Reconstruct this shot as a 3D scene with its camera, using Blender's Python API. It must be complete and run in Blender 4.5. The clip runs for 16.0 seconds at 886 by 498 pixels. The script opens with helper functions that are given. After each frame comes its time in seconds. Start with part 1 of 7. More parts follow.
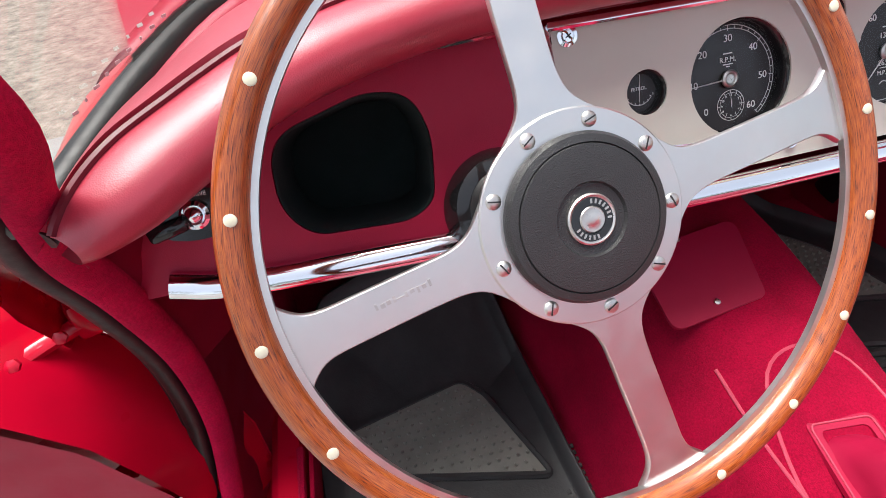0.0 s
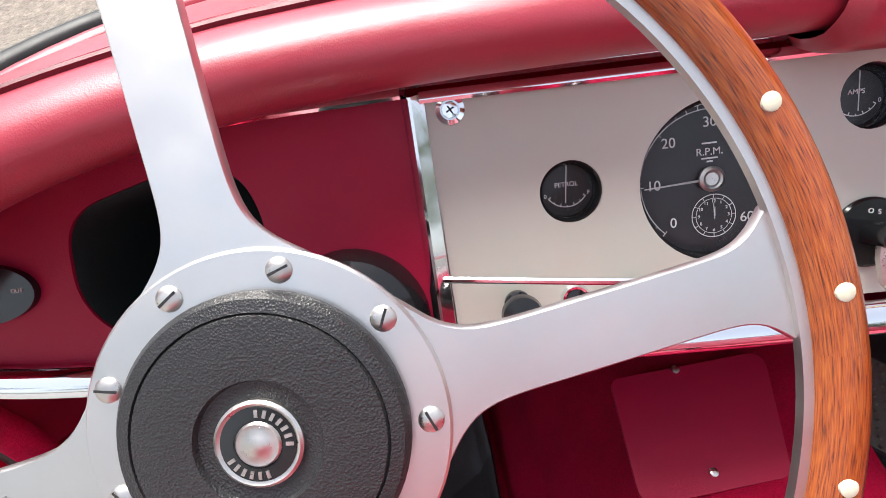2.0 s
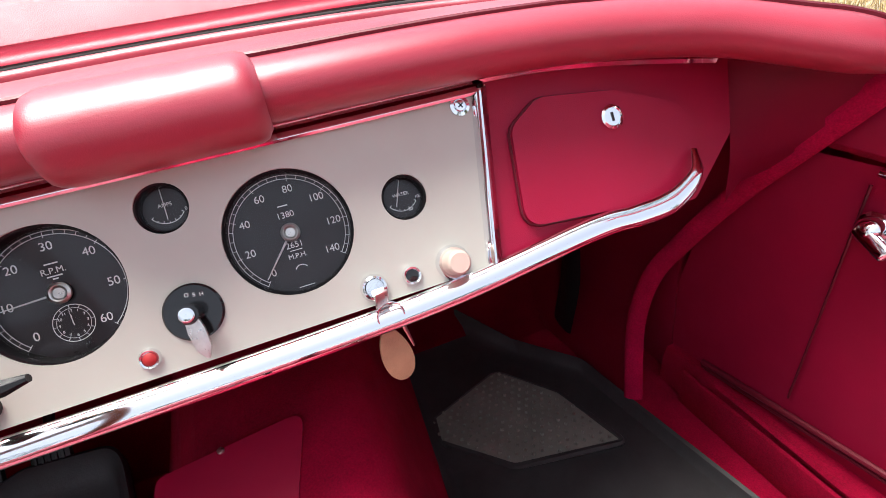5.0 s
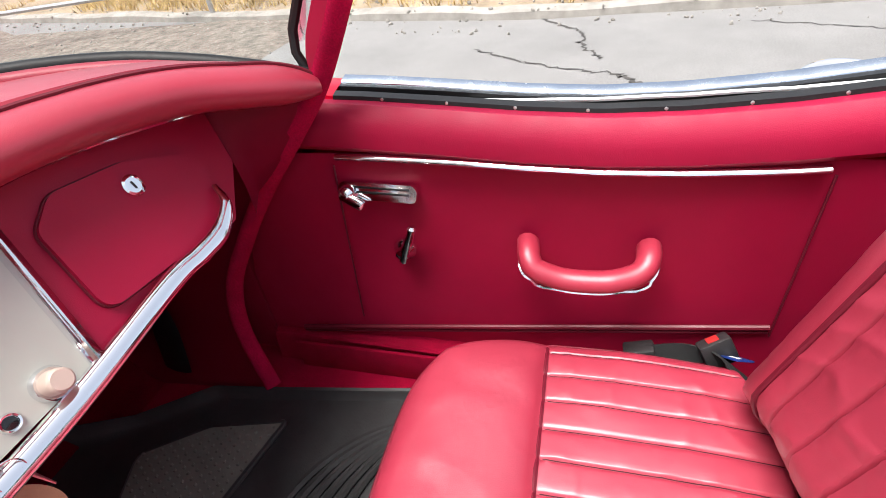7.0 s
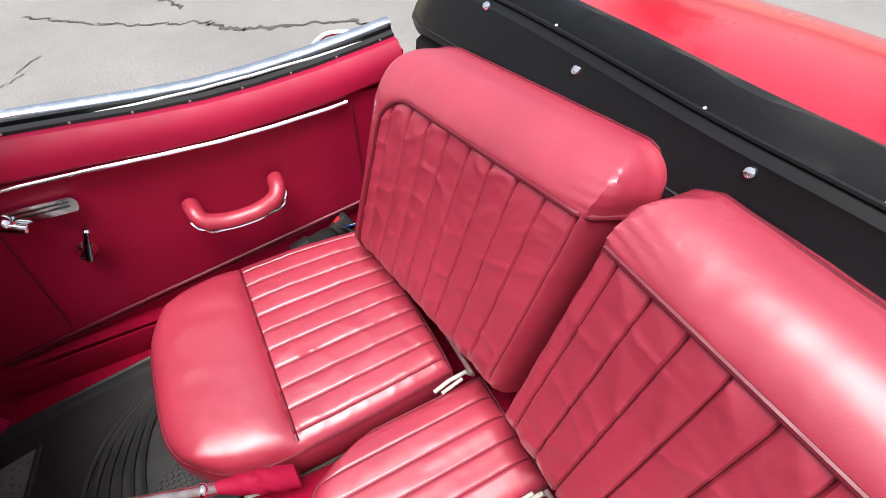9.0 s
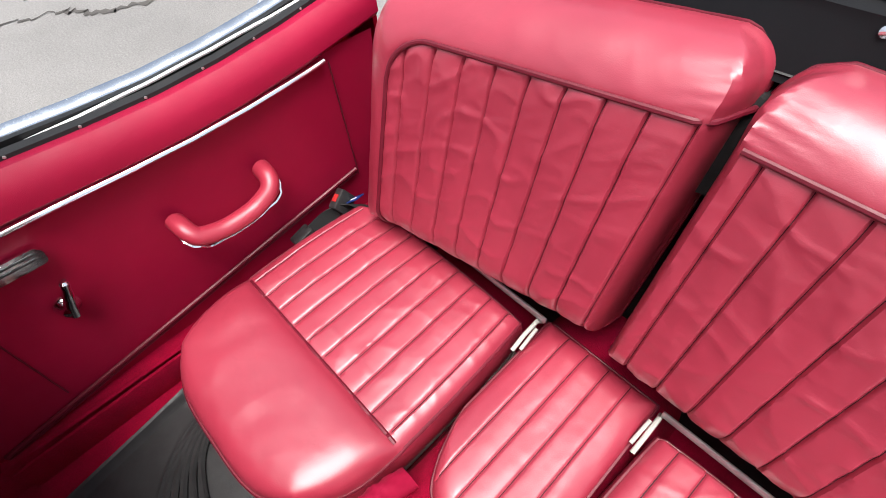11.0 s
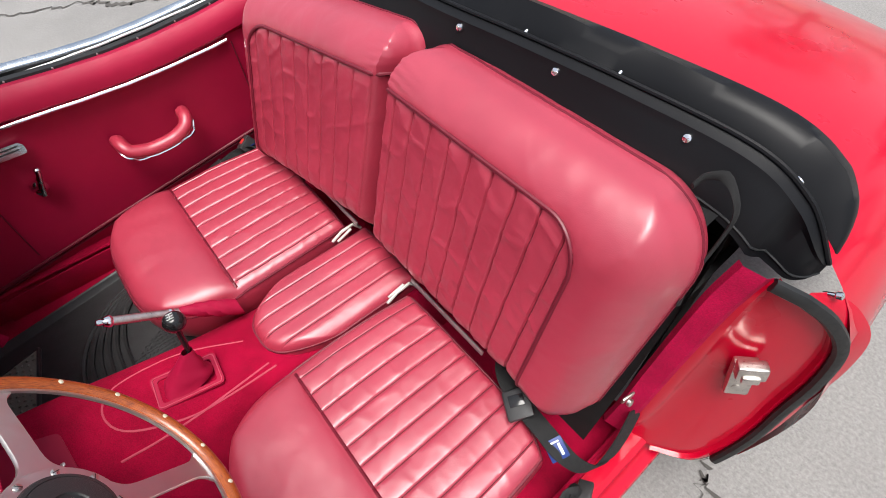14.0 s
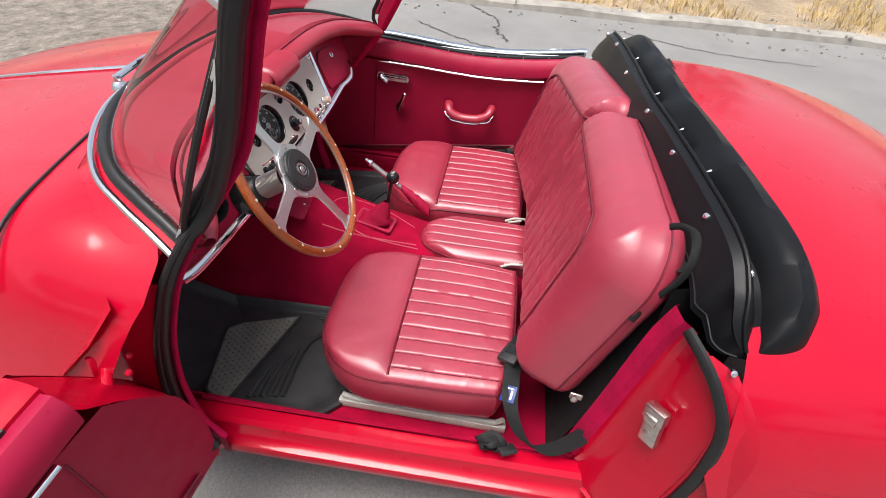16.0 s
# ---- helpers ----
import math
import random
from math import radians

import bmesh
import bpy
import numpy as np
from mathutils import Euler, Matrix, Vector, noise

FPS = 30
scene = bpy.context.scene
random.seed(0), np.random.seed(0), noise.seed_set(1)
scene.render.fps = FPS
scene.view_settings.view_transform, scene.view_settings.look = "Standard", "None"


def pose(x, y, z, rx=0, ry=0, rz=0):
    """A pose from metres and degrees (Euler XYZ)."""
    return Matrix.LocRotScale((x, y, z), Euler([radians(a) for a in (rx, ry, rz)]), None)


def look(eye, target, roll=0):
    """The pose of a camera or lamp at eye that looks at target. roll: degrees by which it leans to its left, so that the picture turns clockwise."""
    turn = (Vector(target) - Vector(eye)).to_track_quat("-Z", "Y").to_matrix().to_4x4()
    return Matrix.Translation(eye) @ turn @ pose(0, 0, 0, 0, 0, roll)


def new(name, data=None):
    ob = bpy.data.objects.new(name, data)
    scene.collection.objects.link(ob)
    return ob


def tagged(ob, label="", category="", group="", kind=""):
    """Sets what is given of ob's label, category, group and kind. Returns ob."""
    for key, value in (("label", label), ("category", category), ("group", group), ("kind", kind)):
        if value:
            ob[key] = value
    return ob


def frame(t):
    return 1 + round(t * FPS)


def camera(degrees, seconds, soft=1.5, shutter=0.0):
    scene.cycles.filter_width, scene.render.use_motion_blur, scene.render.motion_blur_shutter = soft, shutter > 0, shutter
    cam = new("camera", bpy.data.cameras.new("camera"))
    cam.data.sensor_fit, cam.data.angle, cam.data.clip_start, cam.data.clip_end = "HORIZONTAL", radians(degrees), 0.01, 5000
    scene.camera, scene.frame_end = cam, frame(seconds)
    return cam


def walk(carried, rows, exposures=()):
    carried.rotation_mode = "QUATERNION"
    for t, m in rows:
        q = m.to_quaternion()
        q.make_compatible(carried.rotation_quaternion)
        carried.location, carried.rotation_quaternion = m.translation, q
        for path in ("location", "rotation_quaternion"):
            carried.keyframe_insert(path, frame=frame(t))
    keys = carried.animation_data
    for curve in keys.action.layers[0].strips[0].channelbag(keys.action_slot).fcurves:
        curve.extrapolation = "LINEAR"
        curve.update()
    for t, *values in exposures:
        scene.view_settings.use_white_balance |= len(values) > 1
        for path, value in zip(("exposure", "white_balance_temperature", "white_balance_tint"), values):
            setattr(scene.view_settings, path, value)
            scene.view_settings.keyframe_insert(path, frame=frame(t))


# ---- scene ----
cam = camera(84.0, 16.0, soft=0.72)
PATH = [
    (0, (-0.4678, -0.4398, 1.082), (-0.2766, 0.7795, -0.0131), -6.94),
    (0.5, (-0.423, -0.4172, 1.0284), (-0.4014, 0.8661, -0.0085), -8.3),
    (1, (-0.3723, -0.3857, 1.0131), (-0.4645, 0.9247, 0.0147), -8.41),
    (1.5, (-0.3232, -0.353, 1.0196), (-0.4478, 0.9699, 0.0415), -8.5),
    (2, (-0.2659, -0.3315, 1.0392), (-0.3511, 0.9963, 0.0634), -8.47),
    (2.5, (-0.2143, -0.331, 1.0373), (-0.1976, 1.0122, 0.0791), -7.84),
    (3, (-0.161, -0.3316, 1.0523), (-0.0479, 1.0017, 0.0869), -7.43),
    (3.5, (-0.1163, -0.3423, 1.0678), (0.1161, 0.9803, 0.109), -6.4),
    (3.7, (-0.0954, -0.3529, 1.0621), (0.1824, 0.9697, 0.1156), -6.08),
    (5.8, (0.1669, -0.496, 1.0286), (0.7634, 0.8416, 0.2688), -16.47),
    (6, (0.1608, -0.4972, 1.0301), (0.8981, 0.7436, 0.2306), -15.94),
    (6.5, (0.1179, -0.4939, 1.0573), (1.1974, 0.3855, 0.172), -12.69),
    (7, (0.0445, -0.5203, 1.1176), (1.292, -0.1025, 0.1217), -7.87),
    (7.5, (-0.0242, -0.5759, 1.2092), (1.2121, -0.5553, 0.1166), -3.35),
    (8, (-0.2231, -0.5736, 1.2521), (0.998, -0.873, 0.1836), -1.76),
    (8.2, (-0.3177, -0.5554, 1.3755), (0.8375, -0.8956, 0.2476), -2.1),
    (10.3, (-0.0604, -0.5597, 1.2635), (0.7681, -1.2509, 0.0151), -2.23),
    (10.5, (-0.0443, -0.5255, 1.2742), (0.7504, -1.2019, -0.0038), -3.21),
    (11, (-0.082, -0.433, 1.2926), (0.6661, -1.0572, -0.039), -5.39),
    (11.5, (-0.1677, -0.3727, 1.3335), (0.5484, -0.9655, -0.0296), -6.53),
    (12, (-0.2871, -0.3579, 1.351), (0.4246, -0.9618, -0.0096), -6.5),
    (12.5, (-0.3698, -0.3852, 1.4002), (0.3383, -1.0203, 0.052), -6.06),
    (13, (-0.4616, -0.4283, 1.4394), (0.2485, -1.107, 0.1136), -5.17),
    (13.5, (-0.5708, -0.4694, 1.4665), (0.1576, -1.1534, 0.1534), -4.76),
    (14, (-0.6884, -0.4949, 1.4628), (0.1212, -1.0917, 0.1548), -4.05),
    (14.5, (-0.8387, -0.462, 1.4465), (0.1071, -0.9199, 0.1744), -1.75),
    (14.8, (-0.9206, -0.4734, 1.4237), (0.1265, -0.795, 0.1898), -0.65),
    (15, (-0.969, -0.4635, 1.4329), (0.1351, -0.7236, 0.2346), 1.71),
    (15.5, (-1.1275, -0.5863, 1.4772), (0.0847, -0.5867, 0.3577), 3.82),
    (16, (-1.2856, -0.6759, 1.5228), (-0.0389, -0.5491, 0.4494), 4.63),
]
walk(cam, [(t, look(eye, target, roll)) for t, eye, target, roll in PATH], [(0, 1.42), (2, 1.55), (3.7, 1.58), (6, 1.6), (7, 1.25), (8, 1.05), (12, 0.97), (14, 0.84), (15, 0.88), (16, 0.78)])

# ---- sky and sun: an even, bright overcast day ----
world = bpy.data.worlds.new("sky")
scene.world = world
world.use_nodes = True
wn, wl = world.node_tree.nodes, world.node_tree.links
sky = wn.new("ShaderNodeTexSky")
sky.sky_type, sky.sun_disc = "NISHITA", False
sky.sun_elevation, sky.sun_rotation = radians(76), radians(-53)
sky.air_density, sky.dust_density, sky.ozone_density = 1.0, 3.5, 0.6
haze = wn.new("ShaderNodeHueSaturation")
haze.inputs["Saturation"].default_value = 0.5
wl.new(sky.outputs[0], haze.inputs["Color"])
wl.new(haze.outputs[0], wn["Background"].inputs["Color"])
wn["Background"].inputs["Strength"].default_value = 0.118
sun = new("sun", bpy.data.lights.new("sun", "SUN"))
sun.data.energy, sun.data.angle, sun.data.color = 2.65, radians(35), (1.0, 0.97, 0.93)
sun.matrix_world = look((-0.8, 0.6, 4.0), (0, 0, 0))

# ---- building helpers ----
V = Vector


def root(name, at, label, category, group="", kind=""):
    """An Empty at the base of a thing, to which its parts belong."""
    ob = new(name)
    ob.empty_display_size = 0.05
    ob.location = at
    return tagged(ob, label, category, group, kind)


def base_of(ob):
    while ob.parent:
        ob = ob.parent
    return V(ob.location)


def part(name, bm, material, parent=None, label="", flat=False):
    """Links a bmesh, built in world coordinates, as one mesh object."""
    if parent is not None:
        bmesh.ops.translate(bm, verts=bm.verts, vec=-base_of(parent))
    bmesh.ops.recalc_face_normals(bm, faces=bm.faces)
    me = bpy.data.meshes.new(name)
    bm.to_mesh(me)
    bm.free()
    if not flat:
        me.polygons.foreach_set("use_smooth", [True] * len(me.polygons))
        me.set_sharp_from_angle(angle=radians(40))
    for m in material if isinstance(material, (list, tuple)) else [material]:
        me.materials.append(m)
    ob = new(name, me)
    if parent is not None:
        ob.parent = parent
    return tagged(ob, label) if label else ob


def frame_of(origin, normal, up=(0, 0, 1)):
    """A pose whose z looks along normal and whose y leans towards up."""
    z = V(normal).normalized()
    x = V(up).cross(z).normalized()
    y = z.cross(x)
    m = Matrix((x, y, z)).transposed().to_4x4()
    m.translation = V(origin)
    return m


def spline(points, n):
    """n points evenly by parameter along a Catmull-Rom curve."""
    p = [V(q) for q in points]
    p = [2 * p[0] - p[1]] + p + [2 * p[-1] - p[-2]]
    out = []
    for i in range(n):
        s = i / (n - 1) * (len(p) - 3)
        k = min(int(s), len(p) - 4)
        t = s - k
        a, b, c, d = p[k:k + 4]
        out.append(0.5 * ((2 * b) + (c - a) * t + (2 * a - 5 * b + 4 * c - d) * t * t + (3 * b - a - 3 * c + d) * t ** 3))
    return out


def sheet(bm, rows, close=False, cap=False):
    """Faces between rows of equally many points."""
    vs = [[bm.verts.new(p) for p in r] for r in rows]
    for a, b in zip(vs, vs[1:]):
        n = len(a)
        for i in range(n if close else n - 1):
            j = (i + 1) % n
            bm.faces.new((a[i], a[j], b[j], b[i]))
    if cap:
        bm.faces.new(vs[0][::-1])
        bm.faces.new(vs[-1])
    return vs


def tube(bm, points, r, n=10, closed=False, flat=1.0, up=None):
    """A round (or flattened) bar along points; r: one radius or one a point."""
    pts = [V(p) for p in points]
    m = len(pts)
    rs = r if isinstance(r, (list, tuple)) else [r] * m
    rows, side = [], None
    for i, p in enumerate(pts):
        a, b = (pts[(i - 1) % m], pts[(i + 1) % m]) if closed else (pts[max(i - 1, 0)], pts[min(i + 1, m - 1)])
        d = (b - a).normalized()
        if up is not None:
            side = d.cross(V(up))
        elif side is None:
            side = d.orthogonal()
        side = (side - d * side.dot(d)).normalized()
        q = d.cross(side)
        rows.append([p + (side * math.cos(w) + q * math.sin(w) * flat) * rs[i] for w in (2 * math.pi * k / n for k in range(n))])
    if closed:
        rows.append(rows[0])
    vs = sheet(bm, rows, close=True, cap=not closed)
    if closed:
        bmesh.ops.remove_doubles(bm, verts=bm.verts, dist=1e-6)
    return vs


def lathe(bm, m, profile, n=32):
    """A turned piece: (radius, height) pairs round the z axis of the pose m."""
    rows = [[m @ V((r * math.cos(w), r * math.sin(w), h)) for w in (2 * math.pi * k / n for k in range(n))] for r, h in profile]
    return sheet(bm, rows, close=True, cap=True)


def slab(bm, m, sx, sy, sz, bevel=0.0, seg=2):
    """A block centred on the pose m, with bevelled edges."""
    made = bmesh.ops.create_cube(bm, size=1, matrix=m @ Matrix.Diagonal((sx, sy, sz, 1)))
    if bevel:
        edges = {e for v in made["verts"] for e in v.link_edges}
        bmesh.ops.bevel(bm, geom=list(edges), offset=bevel, segments=seg, affect="EDGES", profile=0.5)


def rounded(points, radii, n=6):
    """A flat outline with rounded corners."""
    out, m = [], len(points)
    for i, p in enumerate(points):
        p, a, b = V((*p, 0)), V((*points[i - 1], 0)), V((*points[(i + 1) % m], 0))
        r = radii[i] if isinstance(radii, (list, tuple)) else radii
        ua, ub = (a - p).normalized(), (b - p).normalized()
        half = ua.angle(ub) / 2
        cut = min(r / max(math.tan(half), 1e-3), (a - p).length * 0.49, (b - p).length * 0.49)
        s, e = p + ua * cut, p + ub * cut
        for k in range(n + 1):
            t = k / n
            q = s * (1 - t) ** 2 + p * 2 * t * (1 - t) + e * t * t
            out.append((q.x, q.y))
    return out


def plate(bm, m, outline, depth, bevel=0.0, holes=()):
    """A flat piece with the outline, its front at z = 0 of the pose m, depth thick to the back, with holes."""
    loops = [outline, *holes]
    fronts, edges = [], []
    for lp in loops:
        vs = [bm.verts.new(m @ V((x, y, -bevel))) for x, y in lp]
        es = [bm.edges.new((vs[i], vs[(i + 1) % len(vs)])) for i in range(len(vs))]
        fronts.append(vs)
        edges += es
    made = bmesh.ops.triangle_fill(bm, use_beauty=True, use_dissolve=False, edges=edges)
    faces = [f for f in made["geom"] if isinstance(f, bmesh.types.BMFace)]
    n = (m.to_3x3() @ V((0, 0, 1))).normalized()
    if bevel:
        inset = bmesh.ops.inset_region(bm, faces=faces, thickness=bevel, depth=0.0, use_even_offset=True)
        for v in {v for f in faces for v in f.verts}:
            v.co += n * bevel
    for vs in fronts:
        back = [bm.verts.new(v.co - n * (depth - bevel)) for v in vs]
        for i in range(len(vs)):
            j = (i + 1) % len(vs)
            bm.faces.new((vs[i], vs[j], back[j], back[i]))


def circle(cx, cy, r, n=32):
    return [(cx + r * math.cos(2 * math.pi * k / n), cy + r * math.sin(2 * math.pi * k / n)) for k in range(n)]


def lettering(name, text, m, size, material, parent, align="CENTER"):
    """Flat raised letters, their middle at the pose m."""
    cu = bpy.data.curves.new(name, "FONT")
    cu.body, cu.size, cu.align_x, cu.align_y, cu.extrude = text, size, align, "CENTER", 0.0002
    tmp = new("tmp", cu)
    bpy.context.view_layer.update()
    me = bpy.data.meshes.new_from_object(tmp.evaluated_get(bpy.context.evaluated_depsgraph_get()))
    bpy.data.objects.remove(tmp)
    bpy.data.curves.remove(cu)
    me.name = name
    me.transform(Matrix.Translation(-base_of(parent)) @ m)
    me.materials.clear()
    me.materials.append(material)
    ob = new(name, me)
    ob.parent = parent
    return ob


def rough(p, scale, amount):
    return noise.noise(V(p) * scale) * amount

# ---- materials ----
def node_tools(name):
    m = bpy.data.materials.new(name)
    m.use_nodes = True
    nt = m.node_tree
    return m, nt.nodes, nt.links, nt.nodes["Principled BSDF"]


def noise_node(n, l, scale, detail=4, rough_=0.55, coords=None, squash=None):
    tc = n.new("ShaderNodeTexCoord")
    src = tc.outputs["Object"]
    if squash:
        mp = n.new("ShaderNodeMapping")
        mp.inputs["Scale"].default_value = squash
        l.new(src, mp.inputs["Vector"])
        src = mp.outputs[0]
    t = n.new("ShaderNodeTexNoise")
    t.inputs["Scale"].default_value, t.inputs["Detail"].default_value, t.inputs["Roughness"].default_value = scale, detail, rough_
    l.new(src, t.inputs["Vector"])
    return t


def ramp(n, l, src, stops):
    r = n.new("ShaderNodeValToRGB")
    e = r.color_ramp.elements
    while len(e) < len(stops):
        e.new(0.5)
    for k, (pos, col) in zip(e, stops):
        k.position = pos
        k.color = (*col, 1) if len(col) == 3 else col
    l.new(src, r.inputs[0])
    return r


def grey(v):
    return (v, v, v)


def surface(name, col, rough_=0.5, metal=0.0, var=0.12, scale=6.0, grain=120.0, bump=0.1, depth=0.001, coat=0.0, rough_var=0.1, spec=0.5, sheen=0.0, squash=None, leather=False, fine=None, worn=False):
    """A surface with broad shade changes, a fine grain in the relief and uneven gloss."""
    m, n, l, b = node_tools(name)
    big = noise_node(n, l, scale, 5, 0.6, squash=squash)
    lo, hi = [max(c * (1 - var), 0) for c in col], [min(c * (1 + var), 1) for c in col]
    cr = ramp(n, l, big.outputs["Fac"], [(0.3, lo), (0.7, hi)])
    col_out = cr.outputs[0]
    if fine:
        dots = noise_node(n, l, fine[0], 4, 0.7)
        dr = ramp(n, l, dots.outputs["Fac"], [(0.3, grey(1 - fine[1])), (0.68, grey(1.0))])
        mx = n.new("ShaderNodeMixRGB")
        mx.blend_type = "MULTIPLY"
        mx.inputs[0].default_value = 1.0
        l.new(col_out, mx.inputs[1])
        l.new(dr.outputs[0], mx.inputs[2])
        col_out = mx.outputs[0]
    l.new(col_out, b.inputs["Base Color"])
    mid = noise_node(n, l, scale * 5, 3)
    rr = ramp(n, l, mid.outputs["Fac"], [(0.25, grey(max(rough_ - rough_var, 0.02))), (0.75, grey(min(rough_ + rough_var, 1)))])
    l.new(rr.outputs[0], b.inputs["Roughness"])
    b.inputs["Metallic"].default_value = metal
    b.inputs["Specular IOR Level"].default_value = spec
    b.inputs["Coat Weight"].default_value = coat
    b.inputs["Coat Roughness"].default_value = 0.37 if leather else 0.09 if coat > 0.5 else 0.26
    b.inputs["Sheen Weight"].default_value = sheen
    if bump:
        if leather:
            tc = n.new("ShaderNodeTexCoord")
            fine = n.new("ShaderNodeTexVoronoi")
            fine.inputs["Scale"].default_value = grain
            l.new(tc.outputs["Object"], fine.inputs["Vector"])
            out = fine.outputs["Distance"]
        else:
            out = noise_node(n, l, grain, 3).outputs["Fac"]
        bp = n.new("ShaderNodeBump")
        bp.inputs["Strength"].default_value, bp.inputs["Distance"].default_value = bump, depth
        l.new(out, bp.inputs["Height"])
        if leather:
            crease = noise_node(n, l, 28, 4, 0.65)
            b2 = n.new("ShaderNodeBump")
            b2.inputs["Strength"].default_value, b2.inputs["Distance"].default_value = 0.14, 0.004
            l.new(crease.outputs["Fac"], b2.inputs["Height"])
            l.new(bp.outputs[0], b2.inputs["Normal"])
            bp = b2
            if worn:
                # short soft creases in patches, as sat-on hide has them
                fold = noise_node(n, l, 17, 3, 0.5)
                line = ramp(n, l, fold.outputs["Fac"], [(0.36, grey(0.0)), (0.5, grey(1.0)), (0.64, grey(0.0))])
                patch = noise_node(n, l, 7, 2, 0.5)
                where = ramp(n, l, patch.outputs["Fac"], [(0.42, grey(0.0)), (0.62, grey(1.0))])
                both = n.new("ShaderNodeMixRGB")
                both.blend_type = "MULTIPLY"
                both.inputs[0].default_value = 1.0
                l.new(line.outputs[0], both.inputs[1])
                l.new(where.outputs[0], both.inputs[2])
                b3 = n.new("ShaderNodeBump")
                b3.inputs["Strength"].default_value, b3.inputs["Distance"].default_value = 0.09, 0.004
                l.new(both.outputs[0], b3.inputs["Height"])
                l.new(bp.outputs[0], b3.inputs["Normal"])
                bp = b3
        l.new(bp.outputs[0], b.inputs["Normal"])
    return m


SEAT = surface("worn_red_seat_leather", (0.345, 0.029, 0.056), 0.38, var=0.10, scale=5, grain=900, bump=0.16, depth=0.0006, leather=True, rough_var=0.04, coat=1.0, worn=True)
LEATHER = surface("red_leather", (0.365, 0.026, 0.052), 0.38, var=0.08, scale=5, grain=900, bump=0.2, depth=0.0006, leather=True, rough_var=0.05, coat=0.5)
TRIM = surface("red_trim_leather", (0.33, 0.005, 0.038), 0.52, var=0.1, scale=4, grain=900, bump=0.2, depth=0.0006, leather=True, spec=0.3)
# red piping, darkened to take in the shadow along its edges
PIPING = surface("red_piping", (0.13, 0.006, 0.018), 0.45, grain=700)
# near-black red: the shade down in the sewn grooves, put in as colour
SEAM_SHADE = surface("dark_red_seam_shade", (0.04, 0.001, 0.006), 0.7, grain=700)
GREYMARK = surface("grey_print", (0.55, 0.52, 0.5), 0.6, bump=0.0)
STITCH = surface("pale_red_stitching", (0.46, 0.05, 0.09), 0.6, grain=900)
CARPET = surface("dark_red_carpet", (0.42, 0.001, 0.036), 0.95, var=0.25, scale=9, grain=1500, bump=0.8, depth=0.002, spec=0.15, fine=(420, 0.45))
VELVET = surface("red_velvet", (0.55, 0.002, 0.065), 0.9, var=0.2, scale=14, grain=1200, bump=0.7, depth=0.0015, spec=0.2, fine=(380, 0.45))
PAINT = surface("red_paint", (0.44, 0.0012, 0.020), 0.3, var=0.04, scale=2, bump=0.0, coat=0.6, spec=0.12, rough_var=0.05)
PANEL = surface("silver_grey_hide", (0.50, 0.50, 0.44), 0.45, var=0.05, scale=7, grain=1400, bump=0.1, depth=0.0004)
CHROME = surface("chrome", (0.83, 0.84, 0.86), 0.08, metal=1, var=0.03, bump=0.0, rough_var=0.04)
CAPPING = surface("dull_bright_metal", (0.52, 0.58, 0.65), 0.22, metal=1, var=0.04, bump=0.0)
STEEL = surface("brushed_alloy", (0.69, 0.68, 0.66), 0.38, metal=1, var=0.05, scale=12, grain=600, bump=0.03, depth=0.0004, rough_var=0.08)
NICKEL = surface("dull_nickel", (0.62, 0.59, 0.55), 0.34, metal=1, var=0.2, scale=60, grain=500, bump=0.1, depth=0.0003)
BLACK = surface("grained_black_plastic", (0.022, 0.022, 0.023), 0.42, var=0.2, grain=1100, bump=0.5, depth=0.0006, leather=True)
GLOSS = surface("glossy_black", (0.012, 0.012, 0.013), 0.12, var=0.2, bump=0.02, grain=60)
RUBBER = surface("black_rubber", (0.008, 0.0085, 0.009), 0.45, var=0.3, scale=20, grain=500, bump=0.2, depth=0.0006)
MAT = surface("black_rubber_mat", (0.027, 0.027, 0.028), 0.48, var=0.3, scale=14, grain=260, bump=0.35, depth=0.001)
MATPLATE = surface("grey_rubber_insert", (0.165, 0.162, 0.14), 0.5, var=0.18, scale=16, grain=400, bump=0.2, depth=0.0008)
VINYL = surface("black_vinyl_cloth", (0.006, 0.0063, 0.0075), 0.38, var=0.12, scale=5, grain=1100, bump=0.25, depth=0.0006, rough_var=0.03, spec=0.2)
CLOTH = surface("black_hood_cloth", (0.005, 0.005, 0.0055), 0.85, var=0.3, grain=900, bump=0.4)
WEB = surface("black_webbing", (0.007, 0.0075, 0.008), 0.75, var=0.2, grain=1400, bump=0.7, depth=0.0008)
DIAL = surface("dark_dial", (0.012, 0.007, 0.008), 0.35, var=0.1, bump=0.0)
WHITE = surface("cream_marking", (0.86, 0.85, 0.82), 0.6, var=0.05, bump=0.0)
IVORY = surface("ivory_rivet", (0.62, 0.62, 0.47), 0.5, var=0.06, scale=60, bump=0.05)
REDMARK = surface("red_marking", (0.45, 0.02, 0.02), 0.5, bump=0.0)
BLUE = surface("blue_label", (0.008, 0.03, 0.17), 0.45, var=0.1, bump=0.05)
BAIZE = surface("dark_green_lining", (0.006, 0.016, 0.015), 0.95, var=0.3, grain=900, bump=0.4)
FOB = surface("tan_leather_fob", (0.34, 0.19, 0.11), 0.5, var=0.2, scale=30, grain=800, bump=0.25, leather=True)
BEIGE = surface("beige_knob", (0.56, 0.44, 0.37), 0.4, var=0.06, bump=0.03)
CREAMPAINT = surface("cream_paint", (0.46, 0.45, 0.41), 0.4, var=0.12, scale=20, grain=300)
